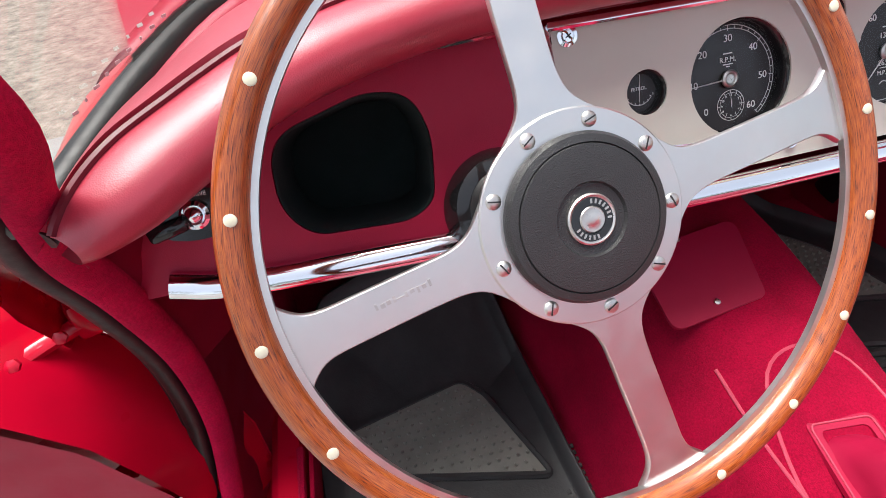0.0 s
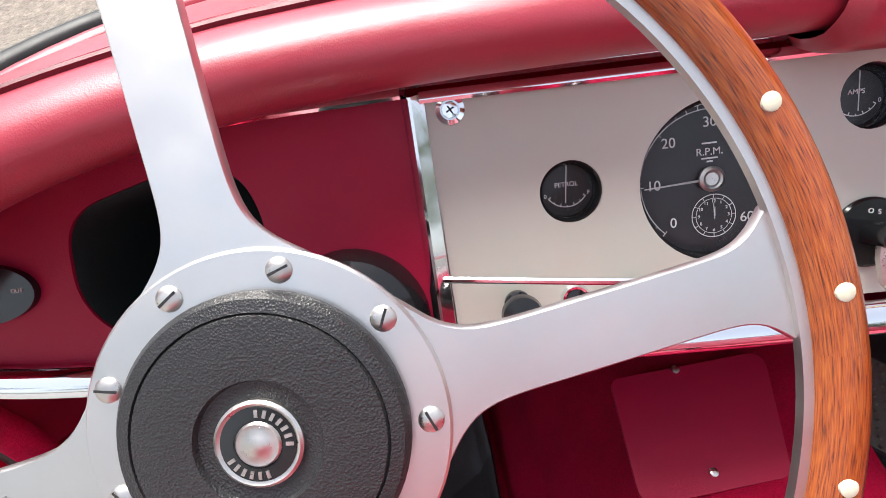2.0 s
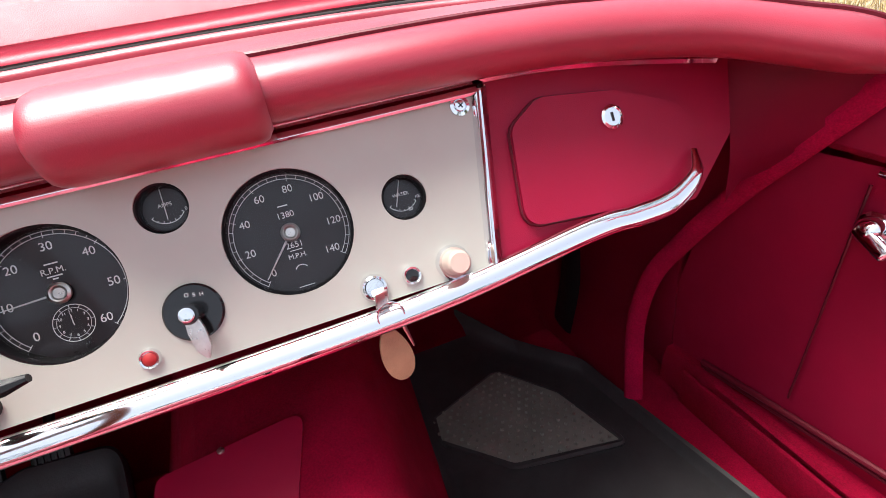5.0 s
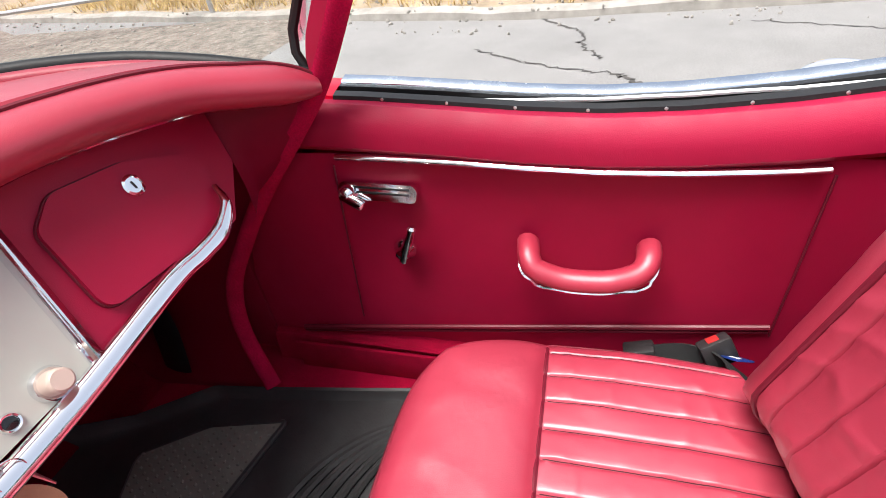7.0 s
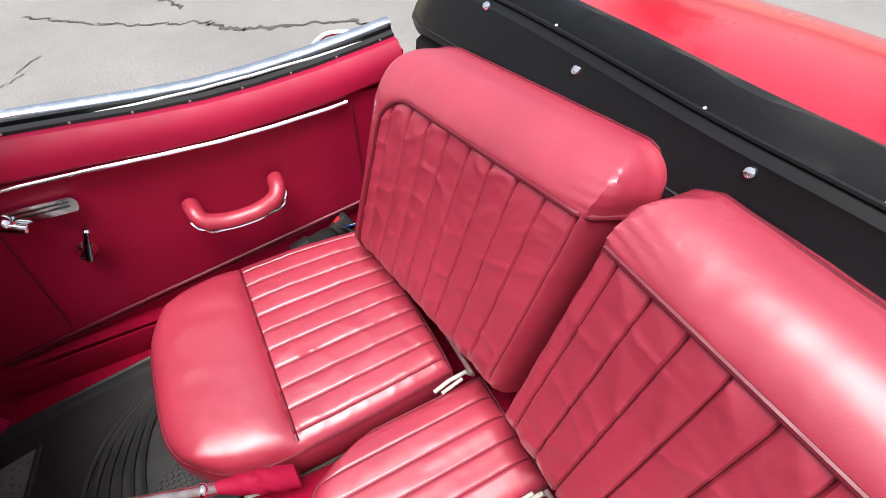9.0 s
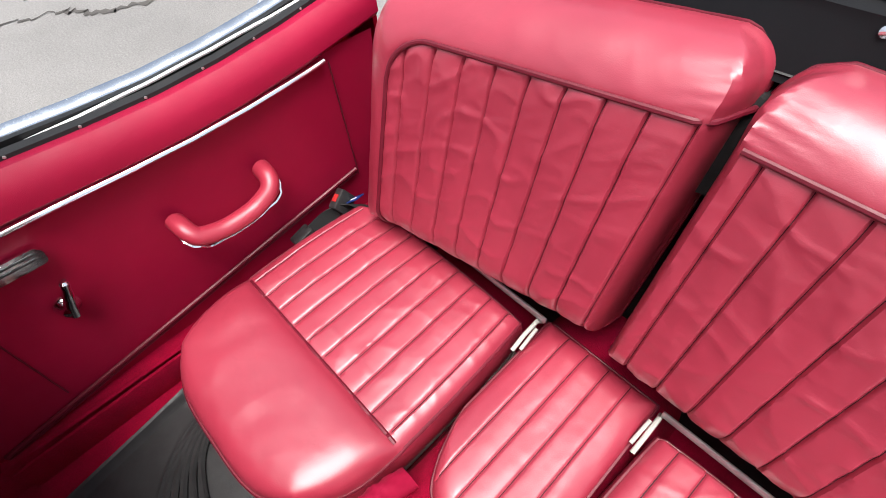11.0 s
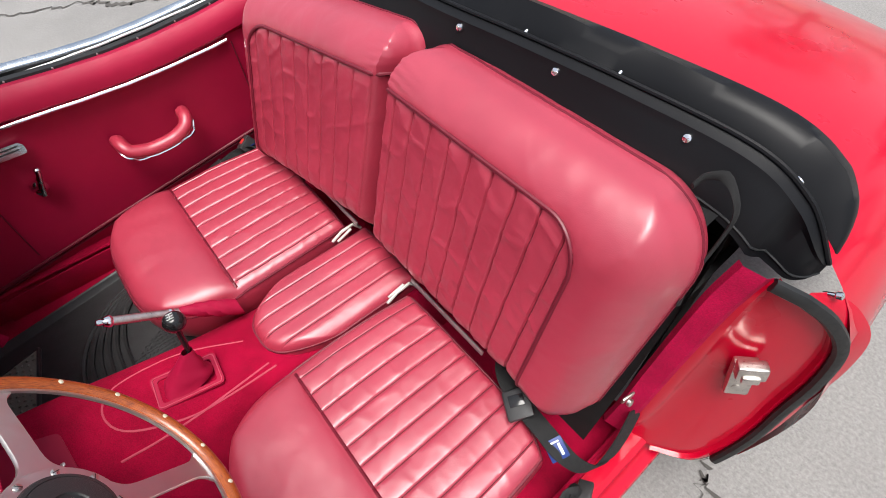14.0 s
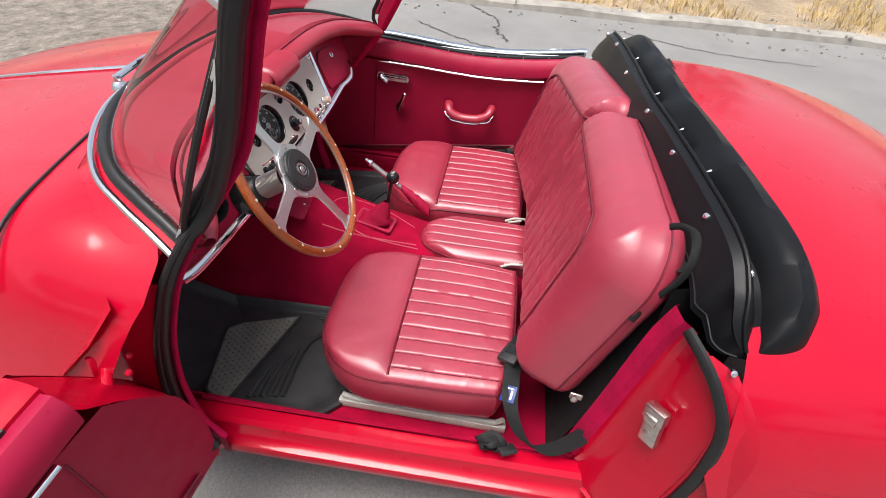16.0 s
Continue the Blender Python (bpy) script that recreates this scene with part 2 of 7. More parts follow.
ROADM = surface("dry_asphalt", (0.25, 0.243, 0.235), 0.85, var=0.12, scale=1.2, grain=160, bump=0.6, depth=0.004, fine=(95, 0.38))
GRAVELM = surface("brown_grey_gravel", (0.25, 0.215, 0.18), 0.95, var=0.4, scale=7, grain=45, bump=0.9, depth=0.02, fine=(22, 0.5))
LEAF = surface("dark_foliage", (0.05, 0.07, 0.03), 0.7, var=0.4, scale=2, bump=0.0)
BARK = surface("grey_bark", (0.14, 0.11, 0.085), 0.9, var=0.3, scale=8, grain=40)
KERBM = surface("concrete_kerb", (0.30, 0.28, 0.25), 0.85, var=0.25, scale=5, grain=150, bump=0.5, depth=0.004)
DIRT = surface("pale_dry_earth", (0.40, 0.31, 0.21), 0.95, var=0.35, scale=1.5, grain=60, bump=0.8, depth=0.02, fine=(30, 0.4))
STRAW = surface("dry_grass", (0.52, 0.38, 0.17), 0.9, var=0.3, scale=3, bump=0.0)
CRACK = surface("dark_crack", (0.07, 0.065, 0.06), 0.95, var=0.2, bump=0.2)
GALV = surface("galvanised_steel", (0.55, 0.56, 0.57), 0.45, metal=0.9, var=0.15, scale=30, bump=0.05)


def glass_material(name, tint=(1, 1, 1), clear=0.92, ior=1.5):
    m, n, l, b = node_tools(name)
    n.remove(b)
    thin = n.new("ShaderNodeBsdfTransparent")
    thin.inputs["Color"].default_value = (*[clear * t for t in tint], 1)
    gl = n.new("ShaderNodeBsdfGlossy")
    gl.inputs["Roughness"].default_value = 0.01
    mix = n.new("ShaderNodeMixShader")
    fr = n.new("ShaderNodeFresnel")
    fr.inputs["IOR"].default_value = ior
    l.new(fr.outputs[0], mix.inputs[0])
    l.new(thin.outputs[0], mix.inputs[1])
    l.new(gl.outputs[0], mix.inputs[2])
    l.new(mix.outputs[0], n["Material Output"].inputs["Surface"])
    return m


GLASS = glass_material("clear_glass", (0.97, 0.99, 0.98), 0.92, 1.4)
LENS = glass_material("thin_instrument_glass", (1, 1, 1), 0.98, 1.28)


def wood_material():
    m, n, l, b = node_tools("varnished_wood")
    uv = n.new("ShaderNodeUVMap")
    mp = n.new("ShaderNodeMapping")
    mp.inputs["Scale"].default_value = (24, 19, 1)
    l.new(uv.outputs[0], mp.inputs["Vector"])
    t = n.new("ShaderNodeTexNoise")
    t.inputs["Scale"].default_value, t.inputs["Detail"].default_value, t.inputs["Distortion"].default_value = 5, 8, 0.25
    l.new(mp.outputs[0], t.inputs["Vector"])
    broad = noise_node(n, l, 9, 4)
    cr = ramp(n, l, t.outputs["Fac"], [(0.32, (0.085, 0.014, 0.003)), (0.46, (0.29, 0.055, 0.008)), (0.70, (0.46, 0.12, 0.018))])
    mixc = n.new("ShaderNodeMixRGB")
    mixc.blend_type = "MULTIPLY"
    mixc.inputs[0].default_value = 0.5
    br = ramp(n, l, broad.outputs["Fac"], [(0.3, grey(0.6)), (0.7, grey(1.0))])
    l.new(cr.outputs[0], mixc.inputs[1])
    l.new(br.outputs[0], mixc.inputs[2])
    l.new(mixc.outputs[0], b.inputs["Base Color"])
    b.inputs["Roughness"].default_value = 0.32
    b.inputs["Coat Weight"].default_value = 0.5
    b.inputs["Coat Roughness"].default_value = 0.12
    bp = n.new("ShaderNodeBump")
    bp.inputs["Strength"].default_value, bp.inputs["Distance"].default_value = 0.15, 0.0005
    l.new(t.outputs["Fac"], bp.inputs["Height"])
    l.new(bp.outputs[0], b.inputs["Normal"])
    return m


WOOD = wood_material()

# ---- road, kerb, bank ----
def kerb_x(y):
    """The far kerb's line: nearly along the car, swinging out ahead of it."""
    return 4.8 + 0.2 * max(y, 0)


bm = bmesh.new()
ys = [-400, -60, -20, -9, -6, -4, -2.5, -1.2, 0, 1.2, 2.4, 3.6, 5, 8, 14, 30, 80, 400]
xs = [-400, -60, -12, -4, -1.5, 0, 1.5, 3]
rows = []
for y in ys:
    k = kerb_x(max(min(y, 12), -12))
    rows.append([V((x, y, 0.0)) for x in xs] + [V((k, y, 0.0))])
sheet(bm, rows)
road = part("road", bm, ROADM)
tagged(road, "pale grey weathered asphalt road with cracks", "road", kind="structure")

bm = bmesh.new()
rows = []
yy = np.linspace(-14, 14, 120)
for y in yy:
    k = kerb_x(max(min(y, 12), -12))
    w = rough((k, y, 0), 1.7, 0.03)
    h = 0.075 + rough((k, y, 3), 2.5, 0.03)
    rows.append([V((k - 0.02 + w, y, -0.02)), V((k + w, y, h * 0.8)), V((k + 0.03 + w, y, h)), V((k + 0.16 + w, y, h + 0.01)), V((k + 0.2 + w, y, h - 0.05))])
sheet(bm, rows)
tagged(part("kerb", bm, KERBM), "low worn asphalt kerb beside the road", "kerb", kind="structure")

bm = bmesh.new()
rows = []
for y in list(np.linspace(-400, -15, 8)) + list(np.linspace(-14, 16, 90)) + list(np.linspace(20, 400, 8)):
    k = kerb_x(max(min(y, 12), -12)) + 0.15
    r = []
    for d in (0, 0.15, 0.35, 0.6, 0.9, 1.3, 1.8, 2.5, 3.5, 5, 8, 14, 30, 90, 400):
        z = 0.06 + 0.05 * min(d, 8) + rough((k + d, y, 0), 1.3, 0.10) * min(d, 1) + rough((k + d, y, 5), 6, 0.025)
        r.append(V((k + d, y, z)))
    rows.append(r)
sheet(bm, rows)
ground = part("ground", bm, DIRT)
tagged(ground, "pale dry earth bank beyond the kerb", "ground", kind="structure")

# dry grass tufts on the bank
rng = random.Random(4)
bm = bmesh.new()
for _ in range(5200):
    y = rng.uniform(-9, 9)
    d = 0.12 + abs(rng.gauss(0, 1.0))
    if noise.noise(V((y * 0.9, d * 0.9, 2))) < -0.12:
        continue
    x = kerb_x(y) + 0.15 + d
    z = 0.05 + 0.05 * d + rough((x, y, 0), 1.3, 0.10) * min(d, 1)
    for _ in range(3):
        a, h, lean = rng.uniform(0, 6.28), rng.uniform(0.05, 0.17), rng.uniform(0.02, 0.12)
        p = V((x + rng.gauss(0, 0.03), y + rng.gauss(0, 0.03), z))
        s = V((math.cos(a), math.sin(a), 0)) * 0.006
        tip = p + V((math.cos(a + 1.3) * lean, math.sin(a + 1.3) * lean, h))
        bm.faces.new([bm.verts.new(q) for q in (p - s, p + s, tip)])
tagged(part("dry_grass", bm, STRAW, flat=True), "straw-coloured dry grass along the bank", "grass", kind="stuff")

# gravel ground ahead of the car, laid a little over the asphalt
bm = bmesh.new()
rows = []
for i in range(40):
    x = -14 + 0.5 * i
    y0 = 2.3 - 0.05 * x + rough((x, 2, 0), 0.6, 0.5)
    rows.append([V((x, y0 + d, 0.0 if d == 0 else 0.012 + rough((x, d, 4), 1.1, 0.02) + 0.28 * max(d - 5, 0) ** 1.2)) for d in (0, 0.12, 0.5, 1.2, 2.4, 5, 8, 12, 18, 26)])
sheet(bm, rows)
tagged(part("gravel_verge", bm, GRAVELM), "brown-grey gravel ground ahead of the car", "gravel", kind="structure")

# small stones and litter of gravel near the kerb and ahead of the car
bm = bmesh.new()
for _ in range(900):
    y = rng.uniform(-6, 9)
    x = kerb_x(y) + rng.uniform(-0.5, 1.6) - (abs(rng.gauss(0, 1.2)) if y > 2 else 0)
    s = rng.uniform(0.006, 0.028)
    z = 0 if x < kerb_x(y) else 0.07
    mm = Matrix.Translation((x, y, z + s * 0.3)) @ Euler((rng.random() * 3, rng.random() * 3, rng.random() * 3)).to_matrix().to_4x4() @ Matrix.Diagonal((s, s * 0.8, s * 0.6, 1))
    bmesh.ops.create_icosphere(bm, subdivisions=1, radius=1, matrix=mm)
tagged(part("gravel", bm, KERBM, flat=True), "loose grey gravel at the road's edge", "gravel", kind="stuff")


def crack(points, wide):
    """A wandering split in the asphalt, as a thin dark strip."""
    pts = spline([(x, y, 0) for x, y in points], 14 * len(points))
    rows = []
    for i, p in enumerate(pts):
        q = p + V((rough((i * 0.37, p.x, 1), 1.9, 0.05), rough((i * 0.41, p.y, 7), 1.9, 0.05), 0.004))
        w = wide * (0.5 + abs(noise.noise(V((i * 0.5, 3, p.x)))) * 1.6)
        d = (pts[min(i + 1, len(pts) - 1)] - pts[max(i - 1, 0)]).normalized()
        s = V((-d.y, d.x, 0)) * w
        rows.append([q - s, q + s])
    bm = bmesh.new()
    sheet(bm, rows)
    tagged(part("road_crack", bm, CRACK), "dark wandering crack in the asphalt", "crack", "road cracks", "structure")


for pts, w in (([(5.2, 0.05), (4.7, -0.2), (4.3, -0.5), (3.95, -0.5), (3.6, -0.65)], 0.012), ([(3.95, 0.3), (3.7, 0.0), (3.5, -0.3), (3.3, -0.75)], 0.01),
               ([(3.3, -0.75), (3.1, -0.9), (2.9, -1.5), (2.7, -1.7)], 0.02), ([(5.0, 0.6), (5.1, -0.8), (4.95, -2.2), (5.0, -3.6)], 0.008), ([(4.4, -1.7), (4.0, -2.6), (3.9, -3.6)], 0.007),
               ([(-0.72, -1.32), (-0.85, -1.2), (-1.02, -1.15), (-1.2, -1.0), (-1.5, -1.05)], 0.006), ([(-0.85, -1.2), (-0.95, -0.95), (-1.2, -0.8)], 0.003), ([(2.2, 1.2), (2.6, 0.6), (3.3, 0.2)], 0.005)):
    crack(pts, w)

# trees far round the place, seen mirrored in the paint and chrome
rng = random.Random(11)


def far_tree(x, y, h):
    tree = root("tree", (x, y, 0), "dark green tree standing beyond the road", "tree", "far trees")
    bm = bmesh.new()
    tube(bm, [(x, y, 0), (x + 0.1, y, h * 0.3), (x - 0.05, y + 0.1, h * 0.62)], [0.22, 0.16, 0.07], 8)
    for k in range(5):
        a = k * 1.26 + rng.random()
        tube(bm, [(x, y, h * (0.3 + 0.05 * k)), (x + math.cos(a) * h * 0.16, y + math.sin(a) * h * 0.16, h * (0.5 + 0.05 * k)), (x + math.cos(a) * h * 0.25, y + math.sin(a) * h * 0.25, h * (0.62 + 0.04 * k))], [0.08, 0.05, 0.02], 6)
    part("trunk", bm, BARK, tree)
    bm = bmesh.new()
    for _ in range(26):
        a, r, cz = rng.uniform(0, 6.28), h * 0.30 * math.sqrt(rng.random()), h * rng.uniform(0.42, 0.95)
        r *= 1.15 - abs(cz / h - 0.62)
        c = V((x + r * math.cos(a), y + r * math.sin(a), cz))
        for _ in range(46):
            p = c + V((rng.gauss(0, 1), rng.gauss(0, 1), rng.gauss(0, 0.7))) * h * 0.055
            u = V((rng.gauss(0, 1), rng.gauss(0, 1), rng.gauss(0, 1))).normalized() * 0.16
            w = u.orthogonal().normalized() * 0.09
            bm.faces.new([bm.verts.new(q) for q in (p - u, p - w, p + u, p + w)])
    part("crown", bm, LEAF, tree, flat=True)


for x, y, h in ((-13, -9, 7.5), (-15, -3, 6.5), (-14, 3.5, 8), (-12, 10, 7), (-5, -17, 7), (3, -19, 8), (11, -15, 7), (-10, -14, 8), (17, -7, 7), (18, 6, 8)):
    far_tree(x, y, h)

# pipe rail beyond the road
rail = root("pipe_rail", (5.6, 6.0, 0.2), "galvanised steel pipe rail on posts at the roadside", "fence")
for z in (0.75, 0.4):
    bm = bmesh.new()
    tube(bm, [(3.1, 9.5, z), (4.4, 6.6, z), (5.7, 3.9, z), (7.4, 0.6, z)], 0.024, 8)
    part("rail", bm, GALV, rail)
for p in ((3.1, 9.5), (4.4, 6.6), (5.7, 3.9), (7.4, 0.6)):
    bm = bmesh.new()
    tube(bm, [(p[0], p[1], 0.0), (p[0], p[1], 0.8)], 0.03, 8)
    part("post", bm, GALV, rail)

# ---- the car's body ----
car = root("sports_car", (0, 0, 0.3), "glossy red open two-seat classic sports car", "car")


def body_z(x, y):
    """Height of bonnet and wings over the ground."""
    a = abs(x)
    fade = min(max((y - 0.1) / 1.6, 0), 1)
    crown = 0.985 - 0.28 * fade - 0.10 * a * a
    dip = 0.008 * fade * math.exp(-((a - 0.44) / 0.08) ** 2)
    wing = 0.008 * fade * math.exp(-((a - 0.62) / 0.1) ** 2)
    edge = 0.0
    if a > 0.6:
        e = min((a - 0.6) / 0.21, 1)
        edge = 0.26 * (1 - math.sqrt(max(1 - e ** 3, 0)))
    if a > 0.5 and y < 0.12:
        crown -= 0.03 * min((0.12 - y) / 0.15, 1) * min((a - 0.5) / 0.1, 1)
    return crown - dip + wing - edge


def half_wide(y):
    return 0.832 + 0.02 * math.sin(min(max((y - 0.1) / 1.4, 0), 1) * math.pi) - 0.05 * max((y - 1.2) / 0.6, 0)


def scuttle_edge(x):
    """The line ahead of the windscreen at which the bonnet ends."""
    return 0.262 - 0.18 * (abs(x) / 0.7) ** 2


# bonnet
bm = bmesh.new()
rows = []
for i in range(25):
    t = i / 24
    r = []
    for k in range(33):
        x = -0.555 + 1.11 * k / 32
        y = scuttle_edge(x) + 0.008 + t * (1.75 - scuttle_edge(x))
        r.append(V((x * (1 - 0.25 * t * min(0.52 / max(abs(x), 0.01), 1)), y, body_z(x, y) - 0.16 * t ** 4 - (0.003 if abs(x) > 0.525 else 0))))
    rows.append(r)
sheet(bm, rows)
bonnet = part("bonnet", bm, PAINT, car)
# black tube added along the bonnet gap, standing in for its shade
bm = bmesh.new()
line = [(x, 0.262 - 0.055 * (abs(x) / 0.7) ** 1.6) for x in np.linspace(-0.79, 0.79, 61)]
tube(bm, [(x, y, body_z(x if abs(x) < 0.525 else 0.525 + (abs(x) - 0.525) * 0.93, y) + 0.0005) for x, y in line], 0.004, 6)
part("shut_line_shade", bm, RUBBER, car)
bm = bmesh.new()
tube(bm, [(0, scuttle_edge(0) + 0.02 + k * 0.14, body_z(0, scuttle_edge(0) + 0.02 + k * 0.14) + 0.004 - 0.16 * (k / 10) ** 4) for k in range(11)], 0.006, 8)
part("trim_strip", bm, CHROME, bonnet, "bright chrome strip along the bonnet")

# front wings with the skin that turns down to the sill
for side in (-1, 1):
    bm = bmesh.new()
    rows = []
    for i in range(30):
        t = i / 29
        r = []
        for k in range(26):
            if k < 14:
                a = 0.525 + 0.285 * (k / 13) ** 0.85
                wide = (a - 0.525) / 0.285
                y0 = float(np.interp(a, (0.525, 0.56, 0.61, 0.645, 0.675, 0.70, 0.75, 0.78, 0.80, 0.81), (0.188, 0.085, 0.015, -0.045, -0.095, -0.105, -0.10, -0.07, -0.04, -0.005)))
                y = y0 + t * (1.75 - y0)
                hw = half_wide(y)
                aa = 0.525 + (hw - 0.525) * wide
                r.append(V((side * aa * (1 - 0.25 * t * (0.52 / max(aa, 0.52))), y, body_z(0.525 + 0.284 * wide, y) - 0.16 * t ** 4)))
            else:
                d = (k - 13) / 12
                y0 = -0.005 + 0.235 * math.sin(min(d * 1.9, 1) * math.pi / 2)
                y = y0 + t * (1.75 - y0)
                z0 = body_z(0.809, y) - 0.16 * t ** 4
                r.append(V((side * (half_wide(y) + 0.03 * math.sin(d * math.pi) - 0.05 * d * d) * (1 - 0.16 * t), y, z0 + (0.3 - z0) * d)))
        rows.append(r)
    sheet(bm, rows)
    part("front_wing", bm, PAINT, car)

# scuttle between bonnet and windscreen
WS = [(0, 0.235, 1.0), (0.2, 0.222, 0.998), (0.34, 0.198, 0.993), (0.47, 0.135, 0.985), (0.56, 0.06, 0.97), (0.61, -0.02, 0.95), (0.645, -0.09, 0.928), (0.675, -0.15, 0.905)]
WSL = spline([(-x, y, z) for x, y, z in WS[::-1]] + WS[1:], 61)
bm = bmesh.new()
rows = []
for p in WSL:
    o = V((p.x * 1.03, scuttle_edge(p.x), 0))
    o.z = body_z(o.x, o.y) + 0.001
    if o.y < p.y + 0.02:
        o = V((p.x * 1.06, p.y + 0.03, min(p.z - 0.006, body_z(p.x * 1.06, 0.1))))
    if abs(p.x) > 0.5:
        o.z -= 0.02 * (abs(p.x) - 0.5) / 0.17
    rows.append([V((p.x, p.y - 0.012, p.z - 0.004)), p.lerp(o, 0.3), p.lerp(o, 0.65), o, o + V((0, 0.004, -0.012))])
sheet(bm, rows)
part("scuttle", bm, PAINT, car)
for side in (-1, 1):
    bm = bmesh.new()
    rows = []
    for i in range(15):
        a = 0.40 + 0.36 * i / 14
        y0 = float(np.interp(a, (0.40, 0.47, 0.56, 0.61, 0.645, 0.675, 0.76), (0.20, 0.16, 0.085, 0.01, -0.05, -0.095, -0.09)))
        rows.append([V((side * a, y, body_z(a, y) - 0.005)) for y in np.linspace(y0, 0.42, 12)])
    sheet(bm, rows)
    part("scuttle_side", bm, PAINT, car)

# door jambs inside the rear ends of the wings
for side in (-1, 1):
    bm = bmesh.new()
    sheet(bm, [[V((side * a, b, z)), V((side * (a + c) / 2, (b + d) / 2 + 0.065, z)), V((side * c, d, z))] for a, b, c, d, z in (
        (0.713, -0.10, 0.79, -0.05, 0.845), (0.722, -0.068, 0.822, 0.0, 0.77), (0.734, -0.038, 0.846, 0.09, 0.67), (0.748, -0.032, 0.856, 0.18, 0.57), (0.766, -0.06, 0.838, 0.225, 0.44), (0.78, -0.12, 0.80, 0.23, 0.32))])
    bmesh.ops.subdivide_edges(bm, edges=bm.edges, cuts=2, use_grid_fill=True)
    pillar = part("door_jamb", bm, PAINT, car)
    if side < 0:
        for z in (0.70, 0.47):
            bm = bmesh.new()
            slab(bm, pose(-0.80, 0.02, z, 0, 8, 30), 0.05, 0.04, 0.05, 0.008)
            tube(bm, spline([(-0.79, 0.012, z), (-0.83, -0.01, z - 0.004), (-0.865, -0.04, z - 0.004), (-0.885, -0.075, z)], 12), 0.010, 8, flat=0.8)
            hinge = part("hinge", bm, PAINT, pillar, "red painted door hinge")
            for dx, dy in ((0, 0.012), (-0.035, -0.012)):
                bm = bmesh.new()
                lathe(bm, frame_of((-0.80 + dx, -0.055 + dy, z + 0.024), (0.1, -0.8, 0.6)), [(0.007, 0), (0.007, 0.004), (0.003, 0.006)], 6)
                part("bolt", bm, PAINT, hinge)

# sills
for side in (-1, 1):
    bm = bmesh.new()
    prof = [(0.655, 0.29), (0.66, 0.345), (0.668, 0.36), (0.70, 0.362), (0.712, 0.352), (0.716, 0.318), (0.725, 0.308), (0.742, 0.304), (0.746, 0.296), (0.744, 0.27), (0.71, 0.23), (0.66, 0.21)]
    rows = []
    for i in range(16):
        t = i / 15
        y = 0.10 - 1.30 * t
        rows.append([V((side * (x - (0.02 * t if x > 0.6 else 0)), y, z)) for x, z in prof])
    sheet(bm, rows)
    sill = part("sill", bm, PAINT if side < 0 else CARPET, car)
    bm = bmesh.new()
    tube(bm, [(side * (0.662 - 0.02 * i / 12), -0.02 - 0.95 * i / 12, 0.366) for i in range(13)], 0.006, 6)
    part("tread_binding", bm, CARPET, sill)

# the rear wings, deck and shut faces
def deck_z(x, y):
    s = (-1.0 - y) / 1.3
    a = abs(x)
    z = 0.965 - 0.02 * s - 0.22 * max(s - 0.25, 0) ** 2 - 0.07 * a * a
    if a > 0.6:
        e = min((a - 0.6) / 0.22, 1)
        z -= 0.22 * (1 - math.sqrt(max(1 - e * e, 0)))
    return z


bm = bmesh.new()
rows = []
for i in range(26):
    t = i / 25
    r = []
    for k in range(61):
        x = -0.82 + 1.64 * k / 60
        y = -1.17 + 0.05 * (x / 0.8) ** 2 - 1.35 * t
        r.append(V((x * (1 - 0.28 * t * t), y, deck_z(x, y) - 0.25 * t ** 3)))
    rows.append(r)
sheet(bm, rows)
part("rear_deck", bm, PAINT, car)
for side in (-1, 1):
    bm = bmesh.new()
    rows = []
    for i in range(22):
        t = i / 21
        r = []
        for k in range(14):
            d = k / 13
            y = -1.115 - 0.05 * math.sin(d * math.pi) - 0.03 * d - 1.4 * t
            z0 = deck_z(0.82, y) - 0.25 * t ** 3
            r.append(V((side * (0.82 + 0.035 * math.sin(d * 2.6)) * (1 - 0.28 * t * t), y, z0 + (0.30 - z0) * d)))
        rows.append(r)
    sheet(bm, rows)
    part("rear_wing", bm, PAINT, car)

